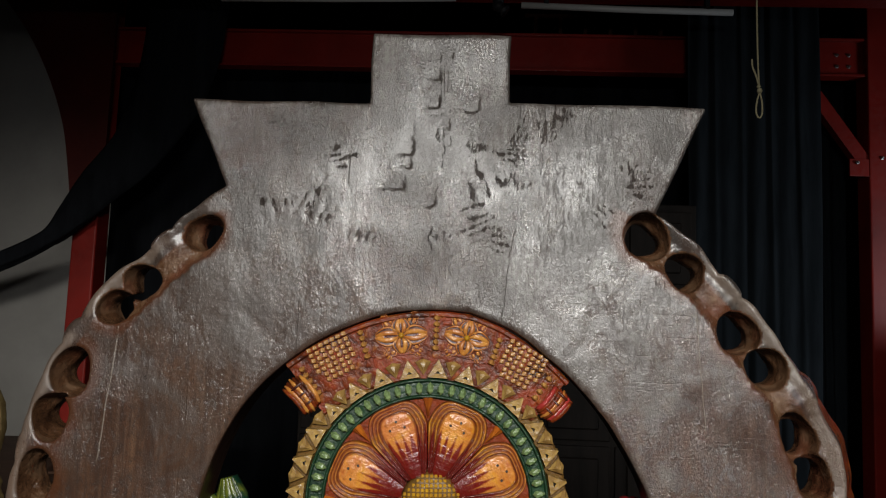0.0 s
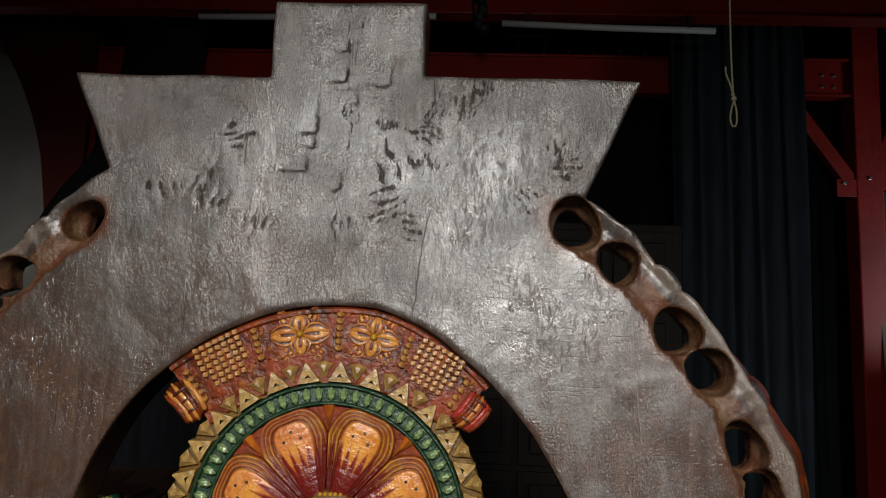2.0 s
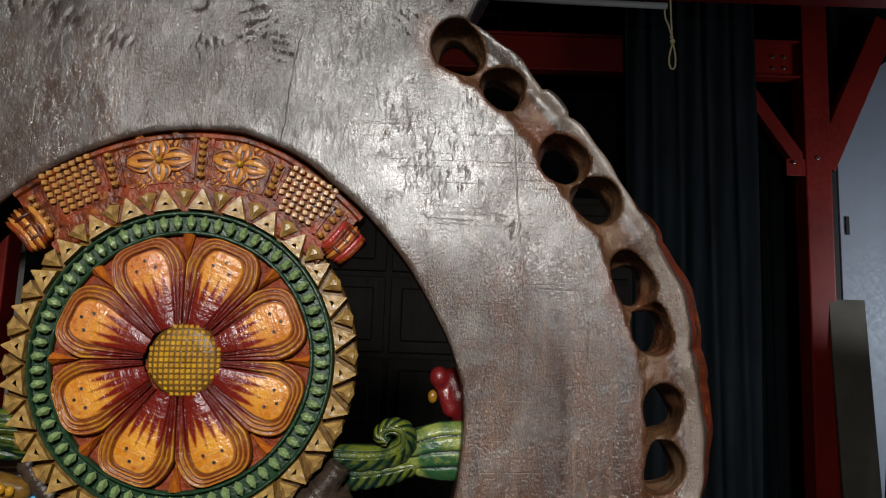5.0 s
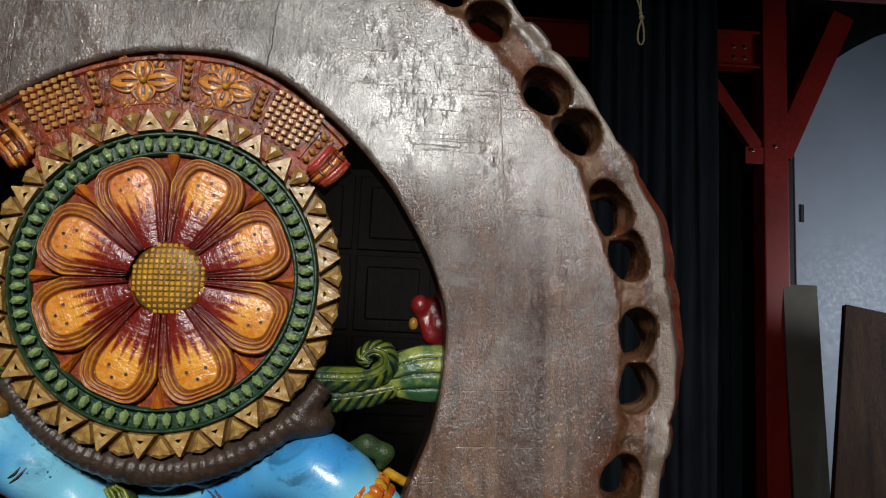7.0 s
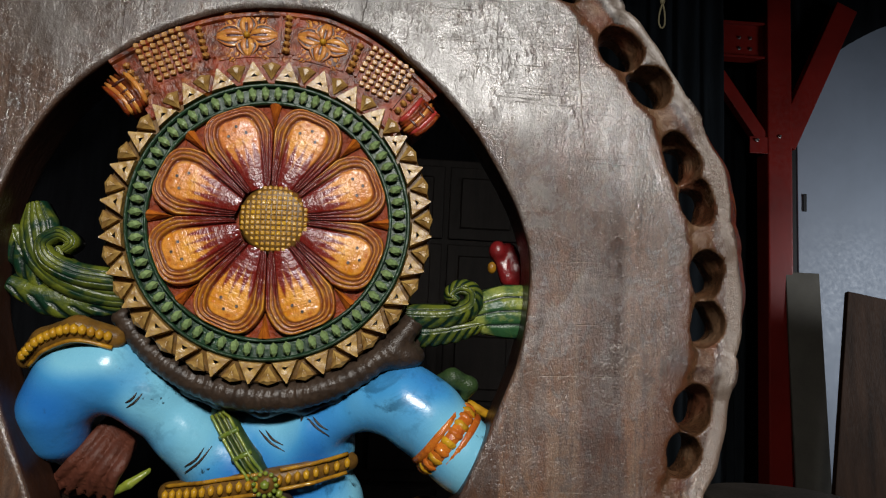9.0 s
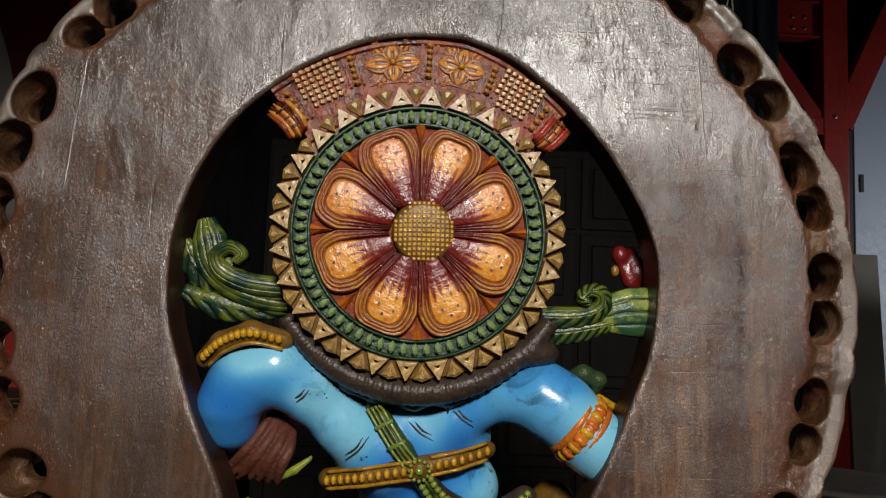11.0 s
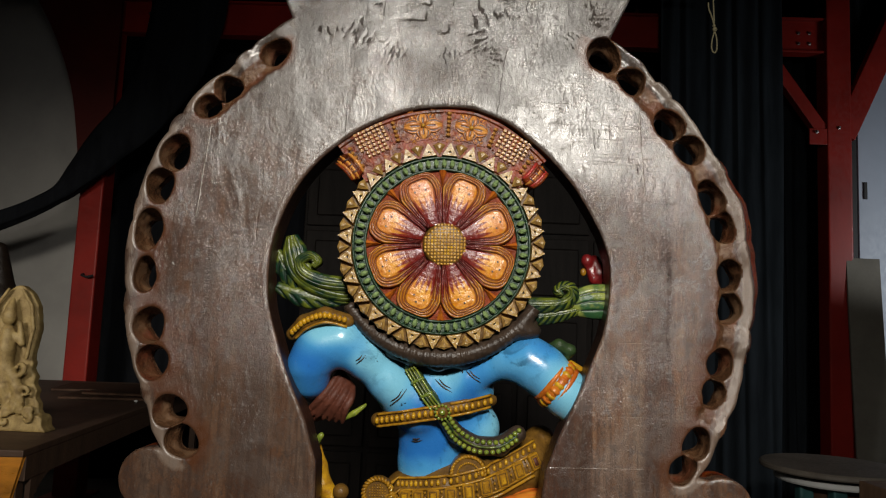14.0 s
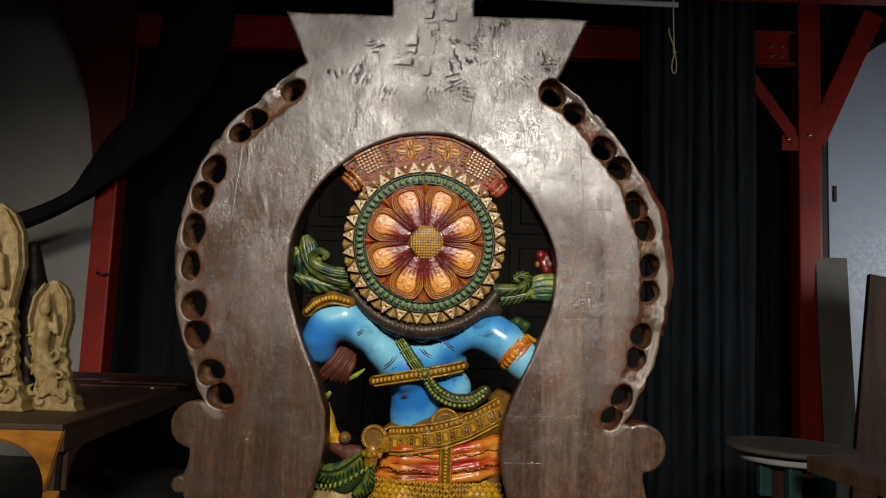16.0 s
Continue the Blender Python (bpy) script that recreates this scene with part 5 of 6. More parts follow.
def statue():
    f = Form((-0.30, 0.80, 0.10), (0.30, 1.10, 1.50), 0.0027)
    # head and the roll of hair round the medallion
    f.add(lambda x, y, z: np.maximum(np.sqrt((x + 0.002) ** 2 + (z - 1.345) ** 2) - 0.140 + 0.25 * np.clip(y - 0.88, 0, 1), np.abs(y - 0.93) - 0.085),
          (-0.15, 0.84, 1.20), (0.15, 1.02, 1.49), S_HAIR, 0.01)

    def roll(x, y, z):
        a = np.arctan2(z - 1.345, x + 0.002)
        rr = np.sqrt((x + 0.002) ** 2 + (z - 1.345) ** 2)
        wide = 0.016 - 0.006 * np.abs(np.cos(a)) ** 1.5 + 0.0008 * np.sin(a * 125 + 3 * np.sin(a * 9))
        e = np.sqrt((rr - 0.173) ** 2 + ((y - 0.845) / 1.3) ** 2) - wide
        return np.where((a < -0.55) & (a > -2.55), e, 0.05)
    f.add(roll, (-0.2, 0.82, 1.14), (0.2, 0.88, 1.27), S_HAIR, 0.004)
    def seam(x, y, z):
        a = np.arctan2(z - 1.345, x + 0.002)
        rr = np.sqrt((x + 0.002) ** 2 + (z - 1.345) ** 2)
        e = np.sqrt((rr - 0.1895 - 0.0012 * np.sin(a * 23)) ** 2 + ((y - 0.866) / 2.2) ** 2) - 0.0052 - 0.0016 * np.sin(a * 31)
        return np.where((a < -0.62) & (a > -2.45), e, 0.05)
    f.add(seam, (-0.2, 0.83, 1.13), (0.2, 0.90, 1.27), S_HAIR, 0.002)
    for dx, dz, L in ((0.036, 1.156, 0.020), (-0.050, 1.150, 0.014), (0.068, 1.168, 0.010)):
        f.rod([(dx, 0.864, dz), (dx + 0.002, 0.864, dz - L)], [0.0028, 0.0014], S_HAIR, 0.002)
    f.ball((0.128, 0.855, 1.218), (0.03, 0.025, 0.016), S_HAIR)
    # trunk
    f.rod([(0.0, 0.94, 0.93), (-0.008, 0.935, 1.00), (0.0, 0.935, 1.06), (-0.005, 0.93, 1.12)], [0.058, 0.052, 0.062, 0.07], S_BLUE, 0.02, 0.8)
    f.rod([(-0.055, 0.915, 1.105), (0.045, 0.915, 1.118)], [0.045, 0.045], S_BLUE, 0.02)
    f.ball((0.060, 0.93, 1.055), (0.042, 0.04, 0.042), S_BLUE, 0.02)
    # arms
    f.rod([(-0.030, 0.900, 1.085), (-0.080, 0.885, 1.127), (-0.122, 0.868, 1.166), (-0.158, 0.862, 1.190)], [0.040, 0.031, 0.030, 0.036], S_BLUE, 0.015)
    f.rod([(-0.158, 0.862, 1.190), (-0.190, 0.858, 1.178), (-0.206, 0.858, 1.150), (-0.205, 0.872, 1.126), (-0.203, 0.905, 1.108)], [0.036, 0.034, 0.029, 0.024, 0.022], S_BLUE, 0.02)
    f.ball((-0.222, 0.878, 1.190), (0.014, 0.02, 0.022), S_HAIR, 0.01)
    f.rod([(0.015, 0.900, 1.112), (0.045, 0.888, 1.136), (0.075, 0.880, 1.155), (0.105, 0.870, 1.169), (0.140, 0.864, 1.171)], [0.034, 0.026, 0.0225, 0.026, 0.034], S_BLUE, 0.012)
    f.rod([(0.140, 0.864, 1.171), (0.165, 0.861, 1.155), (0.198, 0.858, 1.124), (0.240, 0.860, 1.088), (0.25, 0.93, 1.06)], [0.035, 0.035, 0.033, 0.031, 0.026], S_BLUE, 0.02)
    # shoulder strap and sashes: dark grounds that carry the bead rows
    f.rod([(-0.232, 0.850, 1.198), (-0.212, 0.838, 1.216), (-0.180, 0.832, 1.229), (-0.145, 0.836, 1.222)], [0.011, 0.013, 0.013, 0.011], S_DARKO, 0.004)
    f.rod([(-0.045, 0.872, 1.152), (-0.028, 0.866, 1.128), (-0.012, 0.864, 1.106), (0.004, 0.866, 1.086)], [0.011, 0.010, 0.012, 0.009], S_GREEN, 0.003)
    f.rod([(-0.096, 0.892, 1.066), (-0.05, 0.868, 1.076), (0.0, 0.862, 1.086), (0.045, 0.874, 1.096), (0.085, 0.90, 1.104)], [0.0115, 0.012, 0.012, 0.0115, 0.010], S_DARKO, 0.003)
    f.rod([(0.010, 0.865, 1.078), (0.030, 0.875, 1.052), (0.062, 0.880, 1.034), (0.100, 0.884, 1.034), (0.128, 0.885, 1.054)], [0.012, 0.014, 0.015, 0.015, 0.014], S_HAIR, 0.004)
    # belt, skirt and hem
    f.rod([(-0.048, 0.925, 0.948), (0.02, 0.915, 0.956), (0.08, 0.92, 0.970), (0.150, 0.945, 0.998), (0.172, 0.96, 1.03)], [0.036, 0.044, 0.046, 0.044, 0.03], S_DARKO, 0.01)
    f.add(lambda x, y, z: np.maximum(np.sqrt((x - 0.052) ** 2 + (z - 0.992) ** 2) - 0.029, np.abs(y - 0.890) - 0.022), (0.02, 0.86, 0.96), (0.085, 0.92, 1.03), S_DARKO, 0.003)
    f.rod([(-0.040, 0.935, 0.908), (0.045, 0.925, 0.905)], [0.050, 0.052], S_SKIRT, 0.006)
    f.rod([(0.070, 0.925, 0.910), (0.140, 0.937, 0.922)], [0.054, 0.056], S_SKIRT, 0.006)
    for k in range(4):
        zz = 0.938 - 0.019 * k
        f.rod([(-0.085, 0.910, zz), (-0.03, 0.884, zz - 0.005), (0.040, 0.876, zz - 0.001)], [0.007, 0.011, 0.008], S_SKIRT, 0.004)
        f.rod([(0.070, 0.874, zz), (0.12, 0.880, zz + 0.010), (0.178, 0.910, zz + 0.024)], [0.008, 0.011, 0.007], S_SKIRT, 0.004)
    f.rod([(0.055, 0.876, 0.945), (0.057, 0.870, 0.86)], [0.013, 0.013], S_DARKO, 0.003)
    f.rod([(-0.06, 0.94, 0.845), (0.04, 0.925, 0.845), (0.15, 0.945, 0.85)], [0.055, 0.062, 0.058], S_DARKO, 0.006)
    f.rod([(-0.03, 0.95, 0.82), (-0.04, 0.96, 0.50), (-0.05, 0.97, 0.16)], [0.085, 0.07, 0.06], S_YELLOW, 0.02)
    f.rod([(0.12, 0.95, 0.82), (0.10, 0.96, 0.50), (0.09, 0.97, 0.16)], [0.085, 0.07, 0.06], S_YELLOW, 0.02)
    f.add(lambda x, y, z: np.maximum(np.maximum(np.abs(x - 0.02) - 0.2, np.abs(y - 0.97) - 0.11), np.abs(z - 0.135) - 0.04), (-0.2, 0.85, 0.09), (0.25, 1.08, 0.18), S_GOLD, 0.01)
    # knot of the sash, garment and leaves on one flank
    f.add(lambda x, y, z: np.maximum(np.sqrt((x + 0.088) ** 2 + (z - 0.958) ** 2) - 0.024, np.abs(y - 0.872) - 0.010), (-0.115, 0.86, 0.93), (-0.06, 0.885, 0.985), S_DARKO, 0.003)
    f.rod([(-0.090, 0.872, 0.932), (-0.094, 0.878, 0.905)], [0.016, 0.013], S_GOLD, 0.004)
    f.rod([(-0.196, 0.915, 1.015), (-0.190, 0.912, 0.985), (-0.184, 0.912, 0.955), (-0.160, 0.912, 0.930)], [0.008, 0.013, 0.016, 0.014], S_YELLOW, 0.006)
    f.rod([(-0.172, 0.905, 0.930), (-0.140, 0.902, 0.918), (-0.105, 0.905, 0.922)], [0.012, 0.017, 0.014], S_MAROON, 0.006)
    f.ball((-0.150, 0.895, 0.950), (0.013, 0.013, 0.013), S_DARKO, 0.003)
    f.rod([(-0.205, 0.915, 0.865), (-0.15, 0.905, 0.868), (-0.100, 0.905, 0.900)], [0.014, 0.030, 0.022], S_GREEN, 0.006)
    f.rod([(-0.21, 0.92, 0.828), (-0.16, 0.91, 0.832), (-0.11, 0.915, 0.830)], [0.016, 0.022, 0.016], S_CREAM, 0.006)
    # carved tassel under the arm
    f.rod([(-0.150, 0.900, 1.112), (-0.178, 0.900, 1.085), (-0.198, 0.903, 1.072)], [0.014, 0.018, 0.015], S_MAROON, 0.004)
    for i in range(7):
        u = i / 6
        dy = 0.005 * (i % 2)
        lock = curve([(-0.160 + 0.022 * u, 0.892, 1.144 - 0.026 * u), (-0.172 + 0.034 * u, 0.872 + dy, 1.118 - 0.018 * u), (-0.188 + 0.042 * u, 0.868 + dy, 1.096 - 0.014 * u), (-0.214 + 0.062 * u, 0.884, 1.070 - 0.010 * u)], 9)
        f.rod([tuple(q) for q in lock], [0.0030, 0.0046, 0.0056, 0.0062, 0.0064, 0.0062, 0.0056, 0.0048, 0.0034], S_MAROON, 0.0003)
    f.rod([(-0.116, 0.885, 1.089), (-0.133, 0.878, 1.076), (-0.150, 0.880, 1.066)], [0.0030, 0.0050, 0.0035], S_OLIVE, 0.002)
    f.rod([(-0.185, 0.886, 1.038), (-0.198, 0.895, 1.020)], [0.005, 0.007], S_OLIVE, 0.003)
    # small leaf above the other elbow, flute end
    f.rod([(0.168, 0.876, 1.188), (0.188, 0.868, 1.197), (0.206, 0.870, 1.190), (0.202, 0.872, 1.178)], [0.008, 0.010, 0.009, 0.005], S_GREEN, 0.004)
    f.rod([(0.205, 0.885, 1.172), (0.245, 0.895, 1.150)], [0.005, 0.005], S_YELLOW, 0.002)
    me = f.mesh("painted_statue", STATUE_MATS)
    co = np.empty(3 * len(me.vertices), np.float32)
    me.vertices.foreach_get("co", co)
    co = co.reshape(-1, 3)
    co = co[(co[:, 1] < 0.95) & (co[:, 2] > 0.78)]

    def onto(x, z, lift=0.0):
        """Point on the carved back at x, z."""
        near = co[(np.abs(co[:, 0] - x) < 0.0034) & (np.abs(co[:, 2] - z) < 0.0034)]
        return np.array((x, (near[:, 1].min() if len(near) else 0.90) - lift, z))

    # beads, cords and panels belong to the same carving
    bm = bmesh.new()
    lay = bm.verts.layers.float.new("groove")

    def stain(vs, mt, sm=True):
        for fc in {fc for w in vs for fc in w.link_faces}:
            fc.material_index, fc.smooth = mt, sm

    def dab(p, size, mt, m0=None):
        stain(blob(bm, p, size, m0, 1), mt)

    def cord(pts, r, mt, n=20, lift=0.001):
        n0 = len(bm.verts)
        tube([onto(p[0], p[2], lift) for p in curve([(a, 0, b) for a, b in pts], n)], r, 6, bm)
        bm.verts.ensure_lookup_table()
        stain(bm.verts[n0:], mt)

    def string(pts, n, size, mt, lift=0.002, m0=None, skip=0):
        for i, p in enumerate(curve([(a, 0, b) for a, b in pts], n)):
            if not skip or i % skip:
                dab(onto(p[0], p[2], lift), size, mt, m0)

    def shifted(pts, dx, dz):
        return [(a + dx, b + dz) for a, b in pts]
    chest = [(-0.096, 1.066), (-0.05, 1.076), (0.0, 1.086)]
    chest2 = [(0.020, 1.090), (0.05, 1.096), (0.084, 1.104)]
    for line, n in ((chest, 12), (chest2, 8)):
        string(line, n, (0.0036, 0.0050, 0.0062), S_YELLOW, 0.0005)
        cord(shifted(line, 0, 0.0095), 0.0022, S_GOLD)
        cord(shifted(line, 0, -0.0095), 0.0022, S_GOLD)
    dab((0.008, 0.850, 1.087), (0.0135, 0.008, 0.0135), S_DARKO)
    for i in range(12):
        a = math.tau * i / 12
        dab((0.008 + 0.0108 * math.cos(a), 0.8445, 1.087 + 0.0108 * math.sin(a)), (0.0027, 0.003, 0.0027), S_OLIVE)
    dab((0.008, 0.842, 1.087), (0.0052, 0.004, 0.0052), S_OLIVE)
    strap = [(-0.230, 1.201), (-0.208, 1.219), (-0.180, 1.2285), (-0.148, 1.223)]
    string(strap, 14, (0.0046, 0.0050, 0.0060), S_YELLOW, 0.001)
    cord(shifted(strap, 0.004, -0.0105), 0.0022, S_GOLD)
    sash = [(-0.046, 1.152), (-0.030, 1.128), (-0.014, 1.106), (-0.002, 1.092)]
    for o in (-0.007, -0.0024, 0.0024, 0.007):
        cord(shifted(sash, o, 0.4 * o), 0.0019, S_OLIVE if abs(o) > 0.004 else S_FROND, 16)
    for q in ((-0.033, 1.133), (-0.018, 1.112)):
        cord([(q[0] - 0.009, q[1] - 0.005), (q[0], q[1]), (q[0] + 0.009, q[1] + 0.005)], 0.0028, S_OLIVE, 7)
    garland = [(0.014, 1.076), (0.032, 1.052), (0.062, 1.036), (0.100, 1.036), (0.127, 1.054)]
    for o in (-0.0075, 0.0075):
        string(shifted(garland, 0.3 * o, o), 17, (0.0046, 0.0046, 0.0046), S_OLIVE, 0.001)
    cord(garland, 0.0020, S_FROND, 24)
    # armlet round the upper arm
    ax = Vector((0.070, 0.0, -0.050)).normalized()
    u = Vector((0, 1, 0))
    v = ax.cross(u)
    for i in range(22):
        a = math.tau * i / 22
        out = u * math.cos(a) + v * math.sin(a)
        q = Vector((0.184, 0.859, 1.137)) + out * 0.0365
        dab(q, (0.0102, 0.0066, 0.0056), S_YELLOW if i % 2 else S_ORANGE, Matrix.Rotation(a, 4, ax) @ Matrix.Rotation(radians(35.5), 4, "Y"))
    for o in (-0.0115, 0.0, 0.0115):
        n0 = len(bm.verts)
        ring = [Vector((0.184, 0.859, 1.137)) + ax * o + (u * math.cos(math.tau * i / 28) + v * math.sin(math.tau * i / 28)) * (0.0345 if o else 0.0312) for i in range(29)]
        tube(ring, 0.0050 if o else 0.010, 8, bm)
        bm.verts.ensure_lookup_table()
        stain(bm.verts[n0:], S_ORANGE)
    # half-moon boss and the knot, each with a roped edge
    for i in range(17):
        a = math.pi * i / 16
        dab((0.052 + 0.0262 * math.cos(a), 0.8675, 0.992 + 0.0262 * math.sin(a)), (0.0030, 0.004, 0.0046), S_GOLD, Matrix.Rotation(-a + 0.5, 4, "Y"))
        dab((0.052 + 0.0165 * math.cos(a), 0.8670, 0.992 + 0.0165 * math.sin(a)), (0.0017, 0.003, 0.0024), S_GOLD)
    for i in range(26):
        a = math.tau * i / 26
        dab((-0.088 + 0.0215 * math.cos(a), 0.8610, 0.958 + 0.0215 * math.sin(a)), (0.0028, 0.0045, 0.0058), S_GOLD, Matrix.Rotation(-a + 0.9, 4, "Y"))
    for i in range(-3, 4):
        for j in range(-3, 4):
            if i * i + j * j < 11:
                dab((-0.088 + 0.0040 * i, 0.8615, 0.958 + 0.0040 * j), (0.0014, 0.0020, 0.0014), S_GOLD)
    for i in range(4):
        dab((-0.106 + 0.0105 * i, 0.860, 0.926 - 0.002 * (i % 2)), (0.0055, 0.006, 0.0075), S_GOLD)
    # inked creases on the skin
    for cx, cz, L, turn in ((-0.121, 1.163, 0.020, 0.8), (-0.062, 1.106, 0.038, 0.82), (0.008, 1.126, 0.034, -0.6), (0.054, 1.143, 0.030, -0.65), (-0.032, 1.036, 0.018, 0.2)):
        for k in range(2):
            pts = []
            for q in (-0.5, 0.0, 0.5):
                a, b = q * L * (1 - 0.3 * k), 0.0040 * k - 0.30 * L * (0.25 - q * q) * (1 if turn > 0 else 0.8)
                pts.append((cx + a * math.cos(turn) - b * math.sin(turn), cz + a * math.sin(turn) + b * math.cos(turn)))
            cord(pts, [0.0003, 0.0007, 0.0011, 0.0012, 0.0012, 0.0011, 0.0009, 0.0006, 0.0003], S_HAIR, 9, -0.0001)
    # belt: rails, a row of beads, a row of framed cabochons with beads between
    top_line = [(-0.066, 0.966), (-0.02, 0.971), (0.04, 0.983), (0.10, 1.003), (0.158, 1.032)]
    for o, r in ((0.0085, 0.0022), (-0.0085, 0.0022), (-0.0360, 0.0020), (-0.0430, 0.0026)):
        cord(shifted(top_line, 0, o), r, S_GOLD, 40)
    string(top_line, 26, (0.0033, 0.0045, 0.0058), S_YELLOW, 0.0005)
    mid_line = curve([(a, 0, b - 0.022) for a, b in top_line], 19)
    for i, p in enumerate(mid_line):
        c = onto(p[0], p[2])
        tilt = Matrix.Translation(Vector(c)) @ Matrix.Rotation(-0.42 * (i / 18) ** 2, 4, "Y") @ Matrix.Rotation(0.05 * (i - 8), 4, "Z")
        if i % 2:
            for k in (-1, 0, 1):
                dab(tilt @ Vector((0, -0.002, 0.0085 * k)), (0.0019, 0.003, 0.0030), S_GOLD)
        else:
            for w, h, out, mt in ((0.0092, 0.0128, 0.0035, S_GOLD), (0.0070, 0.0104, 0.0042, S_DARKO), (0.0054, 0.0088, 0.0050, S_GOLD), (0.0040, 0.0070, 0.0060, S_YELLOW if i % 4 else S_GOLD)):
                stain(box(bm, (-w, -out, -h), (w, 0.006, h), 0.0012, 1, tilt), mt, False)
    # jewelled cords over the skirt, the beaded pendant and the leafy hem
    for zz in (0.926, 0.897):
        for x0, x1, rise in ((-0.080, 0.038, -0.002), (0.072, 0.172, 0.020)):
            pts = [(x0 + (x1 - x0) * q / 6, zz + rise * q / 6 + 0.003 * math.sin(q * 2.0)) for q in range(7)]
            cord(pts, 0.0013, S_MAROON, 26)
            string(pts, 15, (0.0040, 0.0034, 0.0024), S_GOLD, 0.001, None, 3)
    for k in range(13):
        dab(onto(0.056, 0.942 - 0.0066 * k, 0.001), (0.0042, 0.004, 0.0034), S_YELLOW)
    for o in (-0.010, 0.010):
        cord([(0.056 + o, 0.944), (0.056 + o, 0.90), (0.057 + o, 0.862)], 0.0018, S_GOLD)
    for j in range(8):
        for i in range(24):
            xx = -0.100 + 0.0122 * (i + 0.5 * (j % 2))
            zz = 0.872 - 0.0098 * j
            for o in (-1, 1):
                dab(onto(xx + 0.0026 * o, zz, 0.0006), (0.0026, 0.0034, 0.0064), S_YELLOW, Matrix.Rotation(0.5 * o, 4, "Y"))
    for i in range(13):
        q = i / 12
        dab(onto(-0.212 + 0.122 * q, 0.853 + 0.052 * q ** 2.2, 0.002), (0.0036, 0.005, 0.0072), S_OLIVE, Matrix.Rotation(0.5 * q, 4, "Y"))
    for spine, wid, cut_n, nb in (([(-0.212, 0.893, 0.886), (-0.175, 0.884, 0.880), (-0.138, 0.882, 0.892), (-0.100, 0.882, 0.926)], [0.012, 0.021, 0.021, 0.010], 1.5, 15),
                                  ([(-0.120, 0.880, 0.842), (-0.098, 0.876, 0.866), (-0.090, 0.878, 0.900)], [0.012, 0.016, 0.006], 2, 8)):
        pb = plume_form(spine, wid, 0.012, cut_n, nb, -1)
        for fc in pb.faces:
            fc.material_index, fc.smooth = S_FROND, True
        tmp = bpy.data.meshes.new("leaf")
        pb.to_mesh(tmp)
        pb.free()
        bm.from_mesh(tmp)
        bpy.data.meshes.remove(tmp)
    extra = bpy.data.meshes.new("beads")
    bm.to_mesh(extra)
    bm.free()
    bm = bmesh.new()
    bm.verts.layers.float.new("groove")
    bm.from_mesh(me)
    bm.from_mesh(extra)
    bm.to_mesh(me)
    bm.free()
    bpy.data.meshes.remove(extra)
    return me


tagged(new("painted_statue", statue()), "blue-painted wooden statue with gold belts, seen from behind", "statue", kind="thing")


# ---- the lotus medallion ----
MED = pose(-0.003, 0.819, 1.345, 0, -1.5, 3.0)
med = thing("lotus_medallion", "round carved medallion with an orange eight-petalled lotus", "medallion", at=MED)
Y_IN = Matrix.Rotation(radians(90), 4, "X")  # turned forms face the viewer


def facing(profile, n=64):
    bm = lathe(profile, n)
    bmesh.ops.transform(bm, matrix=Y_IN, verts=bm.verts)
    return bm


def spin(a):
    return Matrix.Rotation(radians(a), 4, "Y")


part("disc", facing([(0.150, -0.050), (0.1585, -0.046), (0.1600, -0.012), (0.1580, -0.0085), (0.1395, -0.0075), (0.1385, -0.009), (0.10, -0.012), (0.02, -0.012)], 96), M_SEEDGAP, med, "dark ochre wooden disc", smooth=False)
part("petal_ground", facing([(0.1185, -0.0118), (0.1180, -0.0062), (0.112, -0.0065), (0.05, -0.0080), (0.01, -0.0080)], 64), M_RED, med, "dark red sunk ground")
for rr, nm in ((0.1368, "outer_rim"), (0.1185, "inner_rim")):
    part(nm, facing([(rr - 0.0020, -0.010), (rr - 0.0018, -0.0010), (rr - 0.0006, 0.0004), (rr + 0.0006, 0.0004), (rr + 0.0018, -0.0010), (rr + 0.0020, -0.010)], 96), M_GREEN, med)
part("bead_channel", facing([(0.1198, -0.0105), (0.1202, -0.0050), (0.1350, -0.0050), (0.1354, -0.0105)], 96), M_GREEN, med, "deep green sunk channel")
bm = bmesh.new()
blob(bm, (0, -0.0005, 0.1277), (0.0045, 0.0056, 0.0074), None, 1)
BEAD = mesh_of("bead", bm, M_BEAD, False)
for i in range(64):
    part("bead", BEAD, None, med, at=spin(i * 360 / 64 + 1.0))


